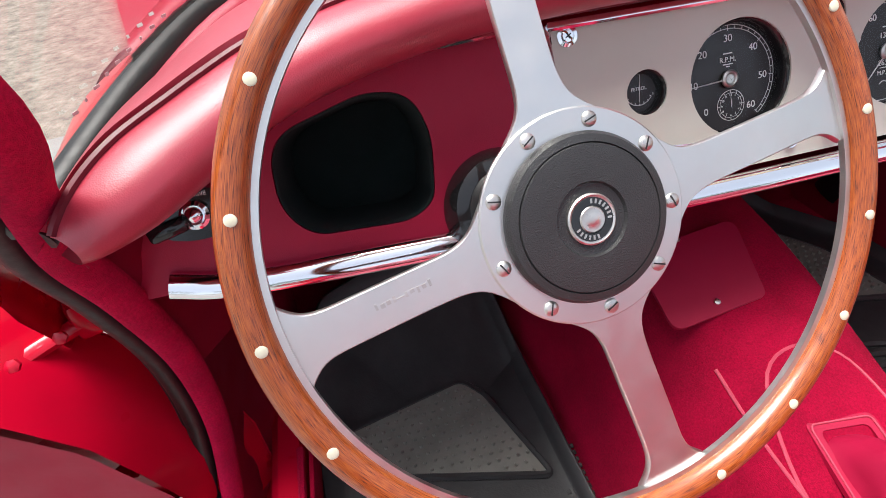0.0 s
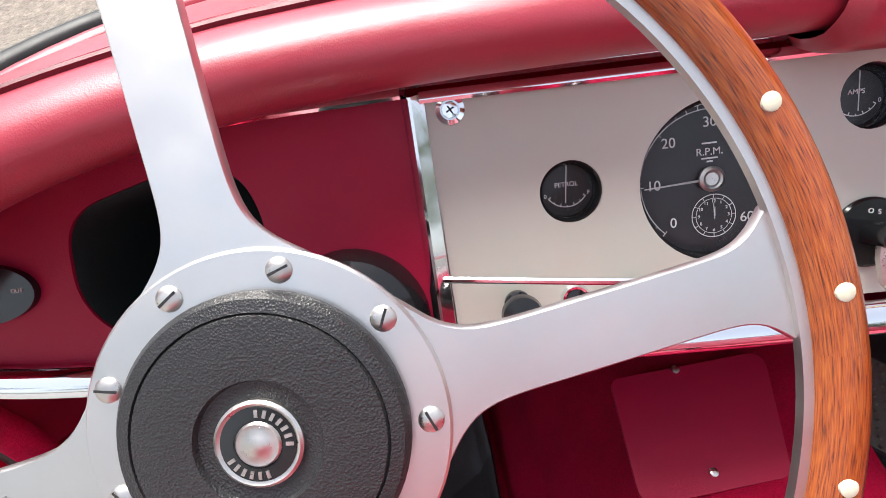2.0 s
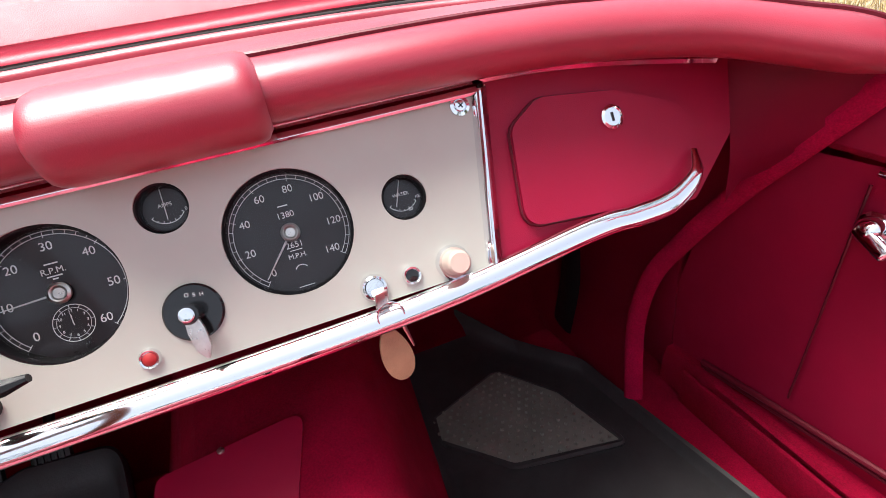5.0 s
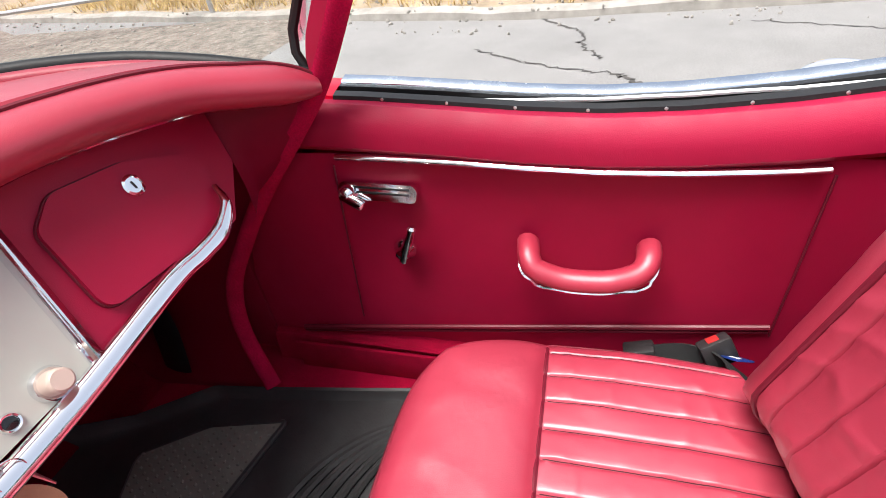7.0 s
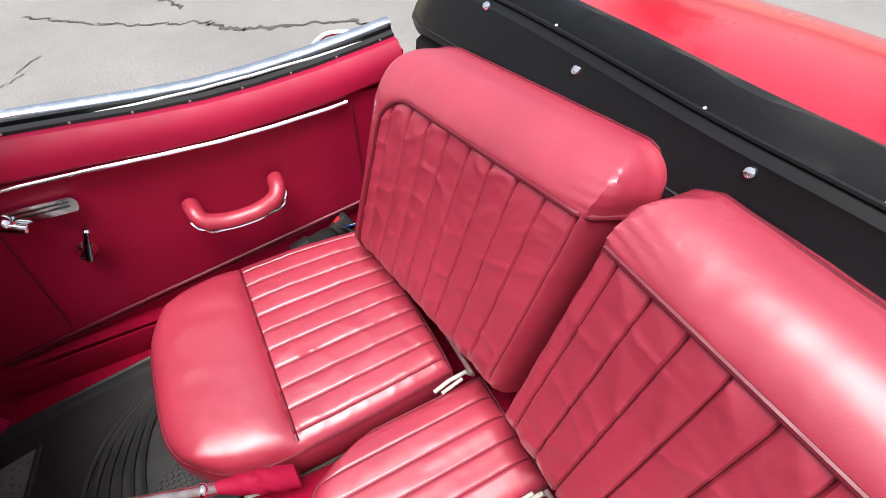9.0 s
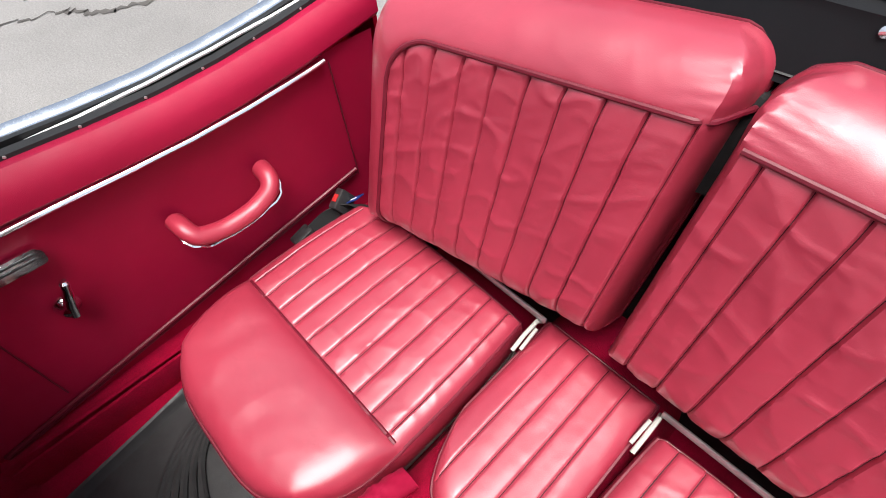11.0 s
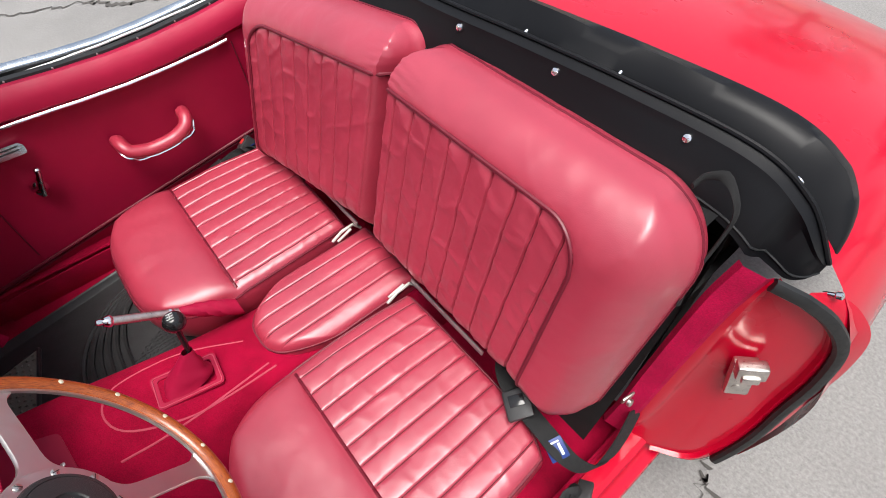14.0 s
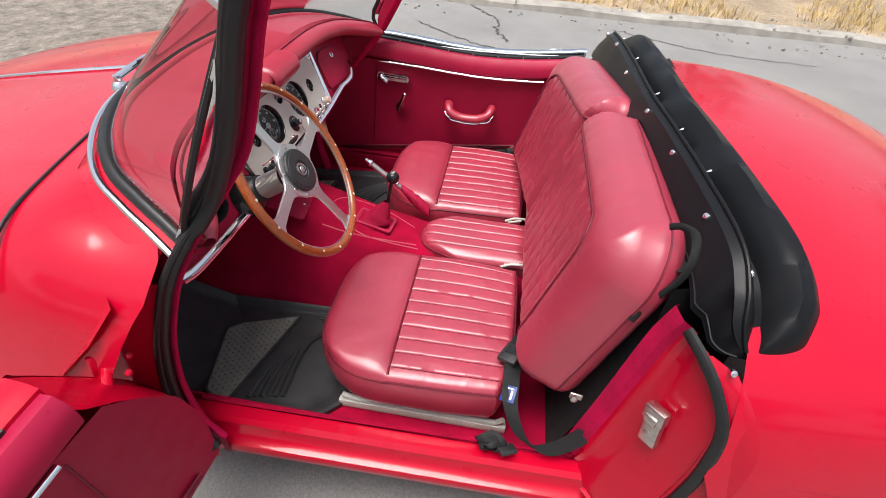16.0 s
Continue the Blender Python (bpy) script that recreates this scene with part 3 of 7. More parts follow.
for side in (-1, 1):
    inner = [(0.645, -0.975, 0.37), (0.65, -0.985, 0.45), (0.652, -1.005, 0.58), (0.655, -1.02, 0.70), (0.66, -1.035, 0.82), (0.67, -1.05, 0.90)]
    outer = [(0.715, -1.0, 0.335), (0.79, -1.05, 0.345), (0.815, -1.095, 0.46), (0.812, -1.12, 0.60), (0.808, -1.125, 0.70), (0.792, -1.122, 0.79), (0.755, -1.098, 0.85), (0.715, -1.07, 0.885)]
    a, b = spline(inner, 32), spline(outer, 32)
    bm = bmesh.new()
    sheet(bm, [[V((side * (p.x + (q.x - p.x) * f), p.y + (q.y - p.y) * f + 0.012 * math.sin(f * math.pi) - 0.012 * min(max((f - 0.08) / 0.06, 0), 1) * min(max((0.90 - f) / 0.05, 0), 1) - (0.012 if f > 0.97 else 0), p.z + (q.z - p.z) * f)) for f in (0, 0.03, 0.08, 0.11, 0.14, 0.3, 0.45, 0.6, 0.75, 0.85, 0.875, 0.90, 0.95, 0.98, 1)] + [V((side * (q.x + 0.022), q.y - 0.05, q.z - 0.012))] for p, q in zip(a, b)])
    shut = part("door_shut_panel", bm, PAINT, car)
    bm = bmesh.new()
    sl = [V((side * q.x, q.y + 0.008, q.z)) for q in b[6:]] + [V((side * 0.675, -1.045, 0.895))]
    tube(bm, sl, 0.011, 8, flat=0.8)
    part("rubber_seal", bm, RUBBER, shut)
    if side < 0:
        f = frame_of((-0.722, -1.056, 0.69), (-0.62, 0.78, 0.1)) @ Matrix.Scale(1.1, 4)
        bm = bmesh.new()
        slab(bm, f @ pose(0, -0.01, 0.006, 0, 0, 10), 0.034, 0.085, 0.016, 0.004)
        latch = part("striker_plate", bm, NICKEL, shut, "worn steel door striker")
        bm = bmesh.new()
        slab(bm, f @ pose(-0.002, 0.026, 0.018, 0, 0, 10), 0.040, 0.030, 0.020, 0.004)
        slab(bm, f @ pose(-0.002, 0.018, 0.022, 0, 0, 10), 0.024, 0.016, 0.022, 0.003)
        part("striker_wedge", bm, NICKEL, latch)
        bm = bmesh.new()
        lathe(bm, f @ pose(0, -0.03, 0.012), [(0.007, 0), (0.007, 0.003), (0.004, 0.004)], 10)
        part("screw", bm, NICKEL, latch)
    # velvet covered inner edge of the opening behind the seat
    bm = bmesh.new()
    sheet(bm, [[V((side * (p.x - 0.045), p.y + 0.012, p.z + 0.008)), V((side * (p.x - 0.035), p.y + 0.024, p.z + 0.014)), V((side * (p.x - 0.004), p.y + 0.014, p.z + 0.008)), V((side * (p.x + 0.002), p.y - 0.004, p.z))] for p in a])
    part("velvet_edge", bm, VELVET, car, "dark red velvet edging")
    bm = bmesh.new()
    lathe(bm, frame_of((side * 0.725, -1.105, 0.872), (side * 0.8, -0.1, 0.5)), [(0.0035, 0), (0.0035, 0.014), (0.006, 0.016), (0.006, 0.022), (0.002, 0.024)], 10)
    part("hood_stud", bm, CHROME, car)

# cockpit tub: floor, rear shelf, sides, bulkhead
bm = bmesh.new()
slab(bm, pose(0, -0.2, 0.265), 1.39, 1.7, 0.04)
part("floor_pan", bm, CARPET, car, "dark red carpeted floor")
bm = bmesh.new()
rows = []
for x in np.linspace(-0.70, 0.70, 15):
    rows.append([V((x, 0.61, 0.81)), V((x, 0.60, 0.6)), V((x, 0.54, 0.46)), V((x, 0.34, 0.285)), V((x, 0.30, 0.28))])
sheet(bm, rows)
bmesh.ops.solidify(bm, geom=bm.faces, thickness=0.015)
part("bulkhead", bm, CARPET, car)
bm = bmesh.new()
rows = []
for x in np.linspace(-0.60, 0.60, 23):
    rows.append([V((x, -0.92, 0.28)), V((x, -0.985, 0.5)), V((x, -1.045, 0.78)), V((x, -1.16, 0.80)), V((x, -1.20, 0.93)), V((x, -1.24, 0.945))])
sheet(bm, rows)
part("hood_well", bm, CLOTH, car, "black lined well behind the seats")
for side in (-1, 1):
    bm = bmesh.new()
    slab(bm, pose(side * 0.70, 0.36, 0.58), 0.03, 0.5, 0.62)
    part("kick_panel", bm, TRIM, car)
    bm = bmesh.new()
    sheet(bm, [[V((side * 0.602, -1.025, z)), V((side * 0.59, -1.07, z)), V((side * 0.585, -1.2, z))] for z in (0.28, 0.6, 0.92)])
    bmesh.ops.solidify(bm, geom=bm.faces, thickness=0.012)
    part("rear_side_trim", bm, CLOTH, car)
    bm = bmesh.new()
    slab(bm, pose(side * 0.648, -0.45, 0.322), 0.008, 0.98, 0.075, 0.003)
    part("sill_carpet", bm, CARPET, car)

# transmission tunnel with a cover plate
def tunnel_top(y):
    return float(np.interp(y, (-0.95, -0.5, -0.38, -0.3, -0.1, 0.0, 0.6), (0.455, 0.464, 0.488, 0.505, 0.568, 0.590, 0.615)))


def on_tunnel(x, y, lift=0.0):
    """A point on the carpet over the tunnel."""
    w = 0.115 + 0.05 * min(max(y / 0.5, 0), 1)
    return V((x, y, tunnel_top(y) - 0.03 * min(abs(x) / w, 1) ** 4 + lift))


def tunnel_section(y):
    top = tunnel_top(y)
    w = 0.115 + 0.05 * min(max((y - 0.0) / 0.5, 0), 1)
    pts = []
    for k in range(17):
        s = -1 + 2 * k / 16
        a = abs(s)
        x = math.copysign(w * min(a / 0.6, 1) + max(a - 0.6, 0) / 0.4 * (0.045 + (0.085 if s < 0 else 0.03) * min(max((y + 0.45) / 0.2, 0), 1)), s)
        z = top - (0.03 * (a / 0.6) ** 4 if a < 0.6 else 0.03 + (top - 0.28 - 0.03) * ((a - 0.6) / 0.4))
        pts.append(V((x, y, z)))
    return pts


bm = bmesh.new()
sheet(bm, [tunnel_section(y) for y in np.linspace(-0.95, 0.6, 40)])
tunnel = part("transmission_tunnel", bm, CARPET, car, "dark red carpeted transmission tunnel")
bm = bmesh.new()
f = frame_of(on_tunnel(-0.06, -0.04, 0.006), (0, -0.26, 1), (0, 1, 0))
plate(bm, f, rounded([(-0.075, -0.078), (0.066, -0.062), (0.095, 0.062), (-0.072, 0.045)], [0.016, 0.016, 0.016, 0.012]), 0.008, 0.003)
cover = part("cover_plate", bm, TRIM, tunnel, "leather covered plate with two screws")
for p in ((-0.062, 0.008), (-0.062, -0.092)):
    bm = bmesh.new()
    lathe(bm, f @ pose(p[0] + 0.06, (p[1] + 0.04) * 1.03, 0), [(0.0042, 0), (0.0042, 0.002), (0.002, 0.003), (0.001, 0.003)], 12)
    part("screw", bm, NICKEL, tunnel)
for line in ([(-0.075, -0.47), (-0.082, -0.38), (-0.083, -0.28), (-0.055, -0.19), (0.0, -0.165), (0.05, -0.19), (0.07, -0.26), (0.066, -0.33), (0.02, -0.44)], [(-0.062, -0.46), (-0.078, -0.36), (-0.095, -0.24), (-0.10, -0.16)]):
    bm = bmesh.new()
    tube(bm, [on_tunnel(p.x, p.y, -0.001) for p in spline([(*q, 0) for q in line], 40)], 0.0024, 6)
    part("seam", bm, STITCH, tunnel)

# ---- windscreen, posts, padded scuttle roll ----
screen = root("windscreen", (0, 0.235, 0.99), "curved wraparound windscreen in chrome frame with black rubber seal", "windscreen")


def screen_top(p):
    """The point of the screen's upper edge over a point of its foot."""
    a = abs(p.x) / 0.675
    return V((p.x * 0.97, p.y - 0.21 + 0.05 * a ** 4 - 0.26 * (1 - min(a, 1) ** 2), 1.338 - 0.01 * a ** 3))


def corner_bow(p, t):
    """How far the glass rounds forward over its lower corners."""
    a = min(max((abs(p.x) / 0.675 - 0.86) / 0.14, 0), 1)
    return V((p.x * 0.03 * math.sin(t * math.pi), 0.02 * math.sin(t * math.pi) * (1 - a) + a * (0.02 if p.x < 0 else 0.05) * (1 - t) * min(t / 0.12, 1), 0))


bm = bmesh.new()
rows = []
for k in range(15):
    t = 0.02 + 0.97 * k / 14
    rows.append([p.lerp(screen_top(p), t) + corner_bow(p, t) for p in WSL])
sheet(bm, rows)
glass = part("glass", bm, GLASS, screen, "clear curved glass")
glass.visible_shadow = False
glass_edge = {1: [r[-1] for r in rows], -1: [r[0] for r in rows]}
bm = bmesh.new()
tube(bm, [p + V((0, -0.003, 0.004)) for p in WSL], 0.0145, 10, flat=0.9)
part("rubber_seal", bm, RUBBER, screen)
bm = bmesh.new()
tube(bm, [p + V((p.x * 0.03, 0.022, -0.006)) for p in WSL], 0.007, 8)
tube(bm, [screen_top(p) for p in WSL], 0.012, 8)
part("chrome_frame", bm, CHROME, screen, "bright chrome screen frame")

# windscreen posts, red leather inside, with velvet edging that runs down the door opening
VELVET_LINE = {-1: [(-0.66, -0.42, 1.48), (-0.64, -0.348, 1.335), (-0.618, -0.30, 1.20), (-0.612, -0.262, 1.10), (-0.622, -0.20, 1.0), (-0.658, -0.16, 0.935), (-0.683, -0.128, 0.874), (-0.691, -0.094, 0.794), (-0.703, -0.056, 0.664), (-0.722, -0.048, 0.529), (-0.742, -0.08, 0.42), (-0.75, -0.125, 0.364)],
               1: [(0.64, -0.38, 1.335), (0.648, -0.335, 1.22), (0.656, -0.275, 1.10), (0.66, -0.214, 0.985), (0.66, -0.164, 0.901), (0.655, -0.104, 0.827), (0.645, -0.018, 0.725), (0.63, 0.049, 0.626), (0.615, 0.096, 0.538), (0.60, 0.11, 0.432), (0.565, 0.066, 0.308)]}
SEAL_LINE = [(x - (0.036 if z > 1.05 else 0.027), y + (0.018 if z > 1.05 else 0.004), z) for x, y, z in VELVET_LINE[-1]]
for side in (-1, 1):
    post = root("windscreen_post", (side * 0.67, -0.15, 0.86), "red leather covered windscreen post with velvet edging", "post", "windscreen posts")
    line = spline(VELVET_LINE[side], 61)
    upper = [p for p in line if p.z > 0.85]
    edge_ = glass_edge[side]
    rows, outer = [], []
    ez, ex, ey = [q.z for q in edge_], [q.x for q in edge_], [q.y for q in edge_]
    for p in upper:
        g = V((float(np.interp(p.z, ez, ex)), float(np.interp(p.z, ez, ey)), p.z))
        gi = p.lerp(g, 0.55 if side > 0 else 0.25)
        rows.append([gi + V((side * 0.02, 0.01, 0)), gi + V((-side * 0.002, 0.004, 0)), gi.lerp(p, 0.3) + V((-side * 0.006, 0, 0)), gi.lerp(p, 0.85) + V((-side * 0.008, 0, 0)), p + V((side * 0.002, 0, 0)), p + V((side * 0.03, 0.012, 0))])
        if p.z > 0.945:
            o = p + V((side * 0.036, 0.02, 0))
            outer.append([g + V((side * 0.003, -0.006, 0)), g + V((side * 0.010, -0.001, 0)), g.lerp(o, 0.5) + V((side * 0.014, 0.004, 0)), o + V((side * 0.006, 0.002, 0)), o])
    bm = bmesh.new()
    sheet(bm, rows)
    part("post_cover", bm, TRIM, post)
    bm = bmesh.new()
    sheet(bm, outer)
    part("side_frame", bm, CHROME, screen, "polished chrome side frame")
    bm = bmesh.new()
    tube(bm, [q + V((side * 0.003, -0.002, 0)) for q in edge_], 0.007, 8)
    part("side_rubber", bm, RUBBER, screen)
    bm = bmesh.new()
    tube(bm, line, [0.019 if p.z > 1.05 else 0.016 for p in line], 12, flat=0.5, up=(-0.7, -side * 0.7, 0))
    part("velvet_edging", bm, VELVET, post, "crimson velvet draught strip")
    if side < 0:
        bm = bmesh.new()
        tube(bm, spline(SEAL_LINE, 61), [0.018] * 26 + [0.012] * 35, 12)
        part("door_rubber", bm, RUBBER, post, "thick black rubber door seal")
        bm = bmesh.new()
        tube(bm, [p + V((-0.012, 0.006, 0)) for p in spline(SEAL_LINE, 61)], 0.007, 8)
        part("seal_lip", bm, RUBBER, post)
    bm = bmesh.new()
    lathe(bm, frame_of((side * 0.65, -0.15, 0.922 if side < 0 else 0.905), (-side * 0.9, -0.4, 0.1)), [(0.006, 0), (0.006, 0.006), (0.004, 0.008), (0.007, 0.011), (0.006, 0.016), (0.002, 0.018)], 12)
    part("stud", bm, CHROME, post)
    # leather lining from the velvet strip forward to the footwell
    bm = bmesh.new()
    low = [p for p in line if p.z < 0.885]
    low.append(V((low[-1].x, low[-1].y, 0.27)))
    fore = lambda p: V((-0.69, p.y + 0.24, p.z)) if side < 0 else V((p.x - 0.025, p.y + 0.35, p.z))
    sheet(bm, [[p + V((-side * 0.004, 0.004, 0)), p.lerp(fore(p), 0.5) + V((side * 0.004, 0, 0)), fore(p)] for p in low])
    bmesh.ops.solidify(bm, geom=bm.faces, thickness=0.006)
    part("side_lining", bm, TRIM, post, "plain red leather side lining")

# padded roll over the dashboard
ROLL = [(0, -0.014, 0.969), (0.18, -0.014, 0.969), (0.32, -0.018, 0.967), (0.43, -0.034, 0.960), (0.52, -0.066, 0.948), (0.585, -0.108, 0.930), (0.628, -0.145, 0.917), (0.652, -0.172, 0.907)]
full = spline([(-x, y, z) for x, y, z in ROLL[::-1]] + ROLL[1:], 97)
crash = root("scuttle_padding", (0, 0, 0.92), "padded red leather roll along the top of the dashboard", "padding")


def roll_rows(line, grow, wrinkle):
    rows = []
    for i, p in enumerate(line):
        d = (line[min(i + 1, len(line) - 1)] - line[max(i - 1, 0)]).normalized()
        out = V((d.y, -d.x, 0)).normalized()
        if out.y > 0:
            out = -out
        r = []
        for k in range(17):
            w = radians(112 - 250 * k / 16)
            rad = (0.039 + grow) * math.sqrt(max(1 - (max(abs(p.x) - 0.60, 0) / 0.056) ** 2, 0.06))
            rr = rad * (1 + wrinkle * noise.noise(V((p.x * 30, k * 0.35, 0))))
            up = math.sin(w) * rr * 0.68
            r.append(p + out * (math.cos(w) * rr) + V((0, 0, up)))
        rows.append(r)
    return rows


bm = bmesh.new()
rows = roll_rows(full, 0.0, 0.015)
sheet(bm, rows)
roll = part("roll", bm, LEATHER, crash)
bm = bmesh.new()
deck = []
for i, r in enumerate(rows):
    s = i / 96
    j = s * 60
    k = min(int(j), 59)
    w = WSL[k].lerp(WSL[k + 1], j - k)
    a = r[0]
    deck.append([a + V((0, 0.006, -0.006)), a.lerp(w, 0.08) + V((0, 0, 0.004)), a.lerp(w, 0.5) + V((0, 0, 0.006)), a.lerp(w, 0.92), w + V((0, 0, -0.006))])
sheet(bm, deck)
part("scuttle_cover", bm, LEATHER, crash)
bm = bmesh.new()
tube(bm, [r[1] + V((0, 0, 0.0015)) for r in rows], 0.0028, 6)
part("piping", bm, PIPING, crash)
bm = bmesh.new()
tube(bm, [V((p.x * 0.972, p.y - 0.021 - 0.004 * abs(p.x), p.z - 0.001)) for p in WSL[1:-1]], 0.0115, 10)
part("edge_roll", bm, LEATHER, crash, "narrow leather roll along the windscreen seal")
# the separate raised hood over the instruments
bm = bmesh.new()
mid = [V((-0.058 + 0.160 * k / 30, -0.016, 0.968)) for k in range(31)]
rr = []
for i, p in enumerate(mid):
    e = min(i, 30 - i) / 3
    g = 0.014 * math.sqrt(max(1 - max(1 - e, 0) ** 2, 0)) - 0.0015
    rr.append(roll_rows([p - V((0.01, 0, 0)), p, p + V((0.01, 0, 0))], g, 0.012)[1])
rr = [[q + V((0, -0.004, -0.002 if k > 9 else 0)) for k, q in enumerate(r)] for r in rr]
sheet(bm, rr)
part("instrument_hood", bm, LEATHER, crash, "overlapping leather hood over the gauges")
for x, y, z in ((-0.165, 0.118, 0.9885), (-0.16, 0.07, 0.985), (0.21, 0.118, 0.9885), (0.215, 0.07, 0.985), (0.47, 0.075, 0.976), (0.45, 0.035, 0.970)):
    bm = bmesh.new()
    lathe(bm, pose(x, y, z), [(0.006, -0.008), (0.0065, 0.0), (0.004, 0.003), (0.001, 0.0035)], 12)
    part("stud", bm, CHROME, crash)

# wiper outside the glass
for x0 in (-0.22, 0.0):
    wiper = root("windscreen_wiper", (x0, 0.27, 0.985), "chrome windscreen wiper with black blade", "wiper", "wipers")
    bm = bmesh.new()
    lathe(bm, pose(x0, 0.275, 0.975), [(0.02, 0), (0.018, 0.012), (0.010, 0.02), (0.009, 0.034), (0.002, 0.036)], 16)
    part("spindle", bm, CHROME, wiper)
    bm = bmesh.new()
    tube(bm, [(x0, 0.272, 1.005), (x0 + 0.1, 0.262, 1.02), (x0 + 0.2, 0.25, 1.018)], [0.009, 0.007, 0.004], 8, flat=0.5)
    part("arm", bm, CHROME, wiper)
    bm = bmesh.new()
    tube(bm, [(x0 + 0.32, 0.235, 1.02), (x0 + 0.2, 0.244, 1.02), (x0 + 0.06, 0.25, 1.022)], 0.006, 6)
    part("blade", bm, RUBBER, wiper)

# faint lettering on a strip of film inside the glass, too small to read
sticker = root("windscreen_sticker", (-0.52, 0.09, 1.0), "clear film strip with small grey lettering on the windscreen", "sticker")
for k, wide in enumerate((0.012, 0.005, 0.014, 0.008, 0.012, 0.010, 0.005, 0.013, 0.011)):
    i = 4.6 + 0.72 * k
    j = int(i)
    a = WSL[j].lerp(WSL[j + 1], i - j)
    b = WSL[j + 1].lerp(WSL[j + 2], i - j)
    p = a.lerp(screen_top(a), 0.07) + corner_bow(a, 0.07) + V((0.004, -0.004, 0))
    d = (b - a).normalized()
    bm = bmesh.new()
    slab(bm, frame_of(p, d.cross(V((0, -0.35, 1))), (0, 0, 1)), wide * 0.42, 0.0022, 0.0004)
    part("bar", bm, GREYMARK, sticker)

# ---- steering wheel and column ----
WC, WNORM = V((-0.345, -0.2247, 0.8879)), V((0.038, -0.847, 0.531)).normalized()
WF = frame_of(WC, WNORM) @ Matrix.Scale(1.053, 4)
wheel = root("steering_wheel", WC, "wood-rimmed steering wheel with four polished alloy spokes", "steering wheel")
RIM, DISH = 0.196, -0.001
WR = WF @ pose(0.004, 0, 0, 0, 1.6, 0)
bm = bmesh.new()
uvl = bm.loops.layers.uv.new("UVMap")
nr, nt = 144, 16
vs = []
for i in range(nr):
    w = 2 * math.pi * i / nr
    r = []
    for k in range(nt):
        a = 2 * math.pi * k / nt
        rad = RIM + 0.0096 * math.cos(a)
        h = 0.0100 * math.sin(a) + DISH
        if math.cos(a) < -0.8:
            h *= 0.9
        r.append(bm.verts.new(WR @ V((rad * math.cos(w), rad * math.sin(w), h))))
    vs.append(r)
for i in range(nr):
    for k in range(nt):
        j, q = (i + 1) % nr, (k + 1) % nt
        f = bm.faces.new((vs[i][k], vs[j][k], vs[j][q], vs[i][q]))
        for lp, (a, b) in zip(f.loops, ((i, k), (i + 1, k), (i + 1, k + 1), (i, k + 1))):
            lp[uvl].uv = (b / nt, a / nr * 1.2)
rim = part("rim", bm, WOOD, wheel, "varnished mahogany rim")
bm = bmesh.new()
rows = [[WR @ V((r * math.cos(2 * math.pi * i / 144), r * math.sin(2 * math.pi * i / 144), h)) for i in range(144)] for r, h in ((0.183, DISH + 0.002), (0.183, DISH - 0.002), (0.19, DISH - 0.002), (0.19, DISH + 0.002))]
sheet(bm, rows + [rows[0]], close=True)
bmesh.ops.remove_doubles(bm, verts=bm.verts, dist=1e-6)
part("alloy_core", bm, STEEL, wheel, "alloy core showing as a bright inner line")
for k in range(18):
    w = radians(6.5 + 20 * k)
    bm = bmesh.new()
    lathe(bm, WR @ pose((RIM - 0.001) * math.cos(w), (RIM - 0.001) * math.sin(w), DISH + 0.0088), [(0.0033, 0), (0.0033, 0.0011), (0.0028, 0.0014), (0.0008, 0.0016)], 18)
    part("rivet", bm, IVORY, rim)


def half_width(r):
    """Half the width of a spoke at the distance r from the hub."""
    root_flare = 0.020 * math.exp(-(max(r - 0.052, 0) / 0.013) ** 1.5)
    end_flare = 0.013 * math.exp(-(max(0.184 - r, 0) / 0.009) ** 1.4)
    return 0.0130 + root_flare + end_flare


for w in (9, 99, 189, 279):
    bm = bmesh.new()
    rs = [0.046 + 0.0029 * k for k in range(50)]
    m = WF @ pose(0, 0, -0.0012, 0, 0, w)
    m_rim = WR @ pose(0, 0, -0.0012, 0, 0, w)
    rows = []
    for r in rs:
        h, q = half_width(r), DISH * min(max((r - 0.062) / 0.112, 0), 1)
        k = min(max((r - 0.075) / 0.10, 0), 1)
        rows.append([(m @ V(p)).lerp(m_rim @ V(p), k * k * (3 - 2 * k)) for p in ((r, h, q - 0.004), (r, h, q), (r, h - 0.0007, q + 0.0009), (r, -h + 0.0007, q + 0.0009), (r, -h, q), (r, -h, q - 0.004))])
    sheet(bm, rows, close=True, cap=True)
    spoke = part("spoke", bm, STEEL, wheel)
    if w == 189:
        for k, (long_, tall) in enumerate(((0.0016, 0.004), (0.0024, 0.0024), (0.0014, 0.0034), (0.0026, 0.0022), (0.0016, 0.003), (0.005, 0.0008), (0.0018, 0.0036), (0.0024, 0.0024), (0.0026, 0.0026), (0.0014, 0.0036))):
            bm = bmesh.new()
            r = 0.098 + 0.0038 * k
            q = (r - 0.075) / 0.10
            slab(bm, m.lerp(m_rim, q * q * (3 - 2 * q)) @ pose(r, -0.002 + 0.0004 * (k % 3), 0.0011 + DISH * (r - 0.062) / 0.112, 0, 0, 2), long_, tall, 0.0005)
            part("engraving", bm, NICKEL, spoke)
bm = bmesh.new()
lathe(bm, WF, [(0.045, -0.012), (0.0625, -0.006), (0.0635, -0.001), (0.0635, 0.0008), (0.0625, 0.0018), (0.045, 0.0018), (0.03, 0.0016)], 72)
hub = part("hub_ring", bm, STEEL, wheel)
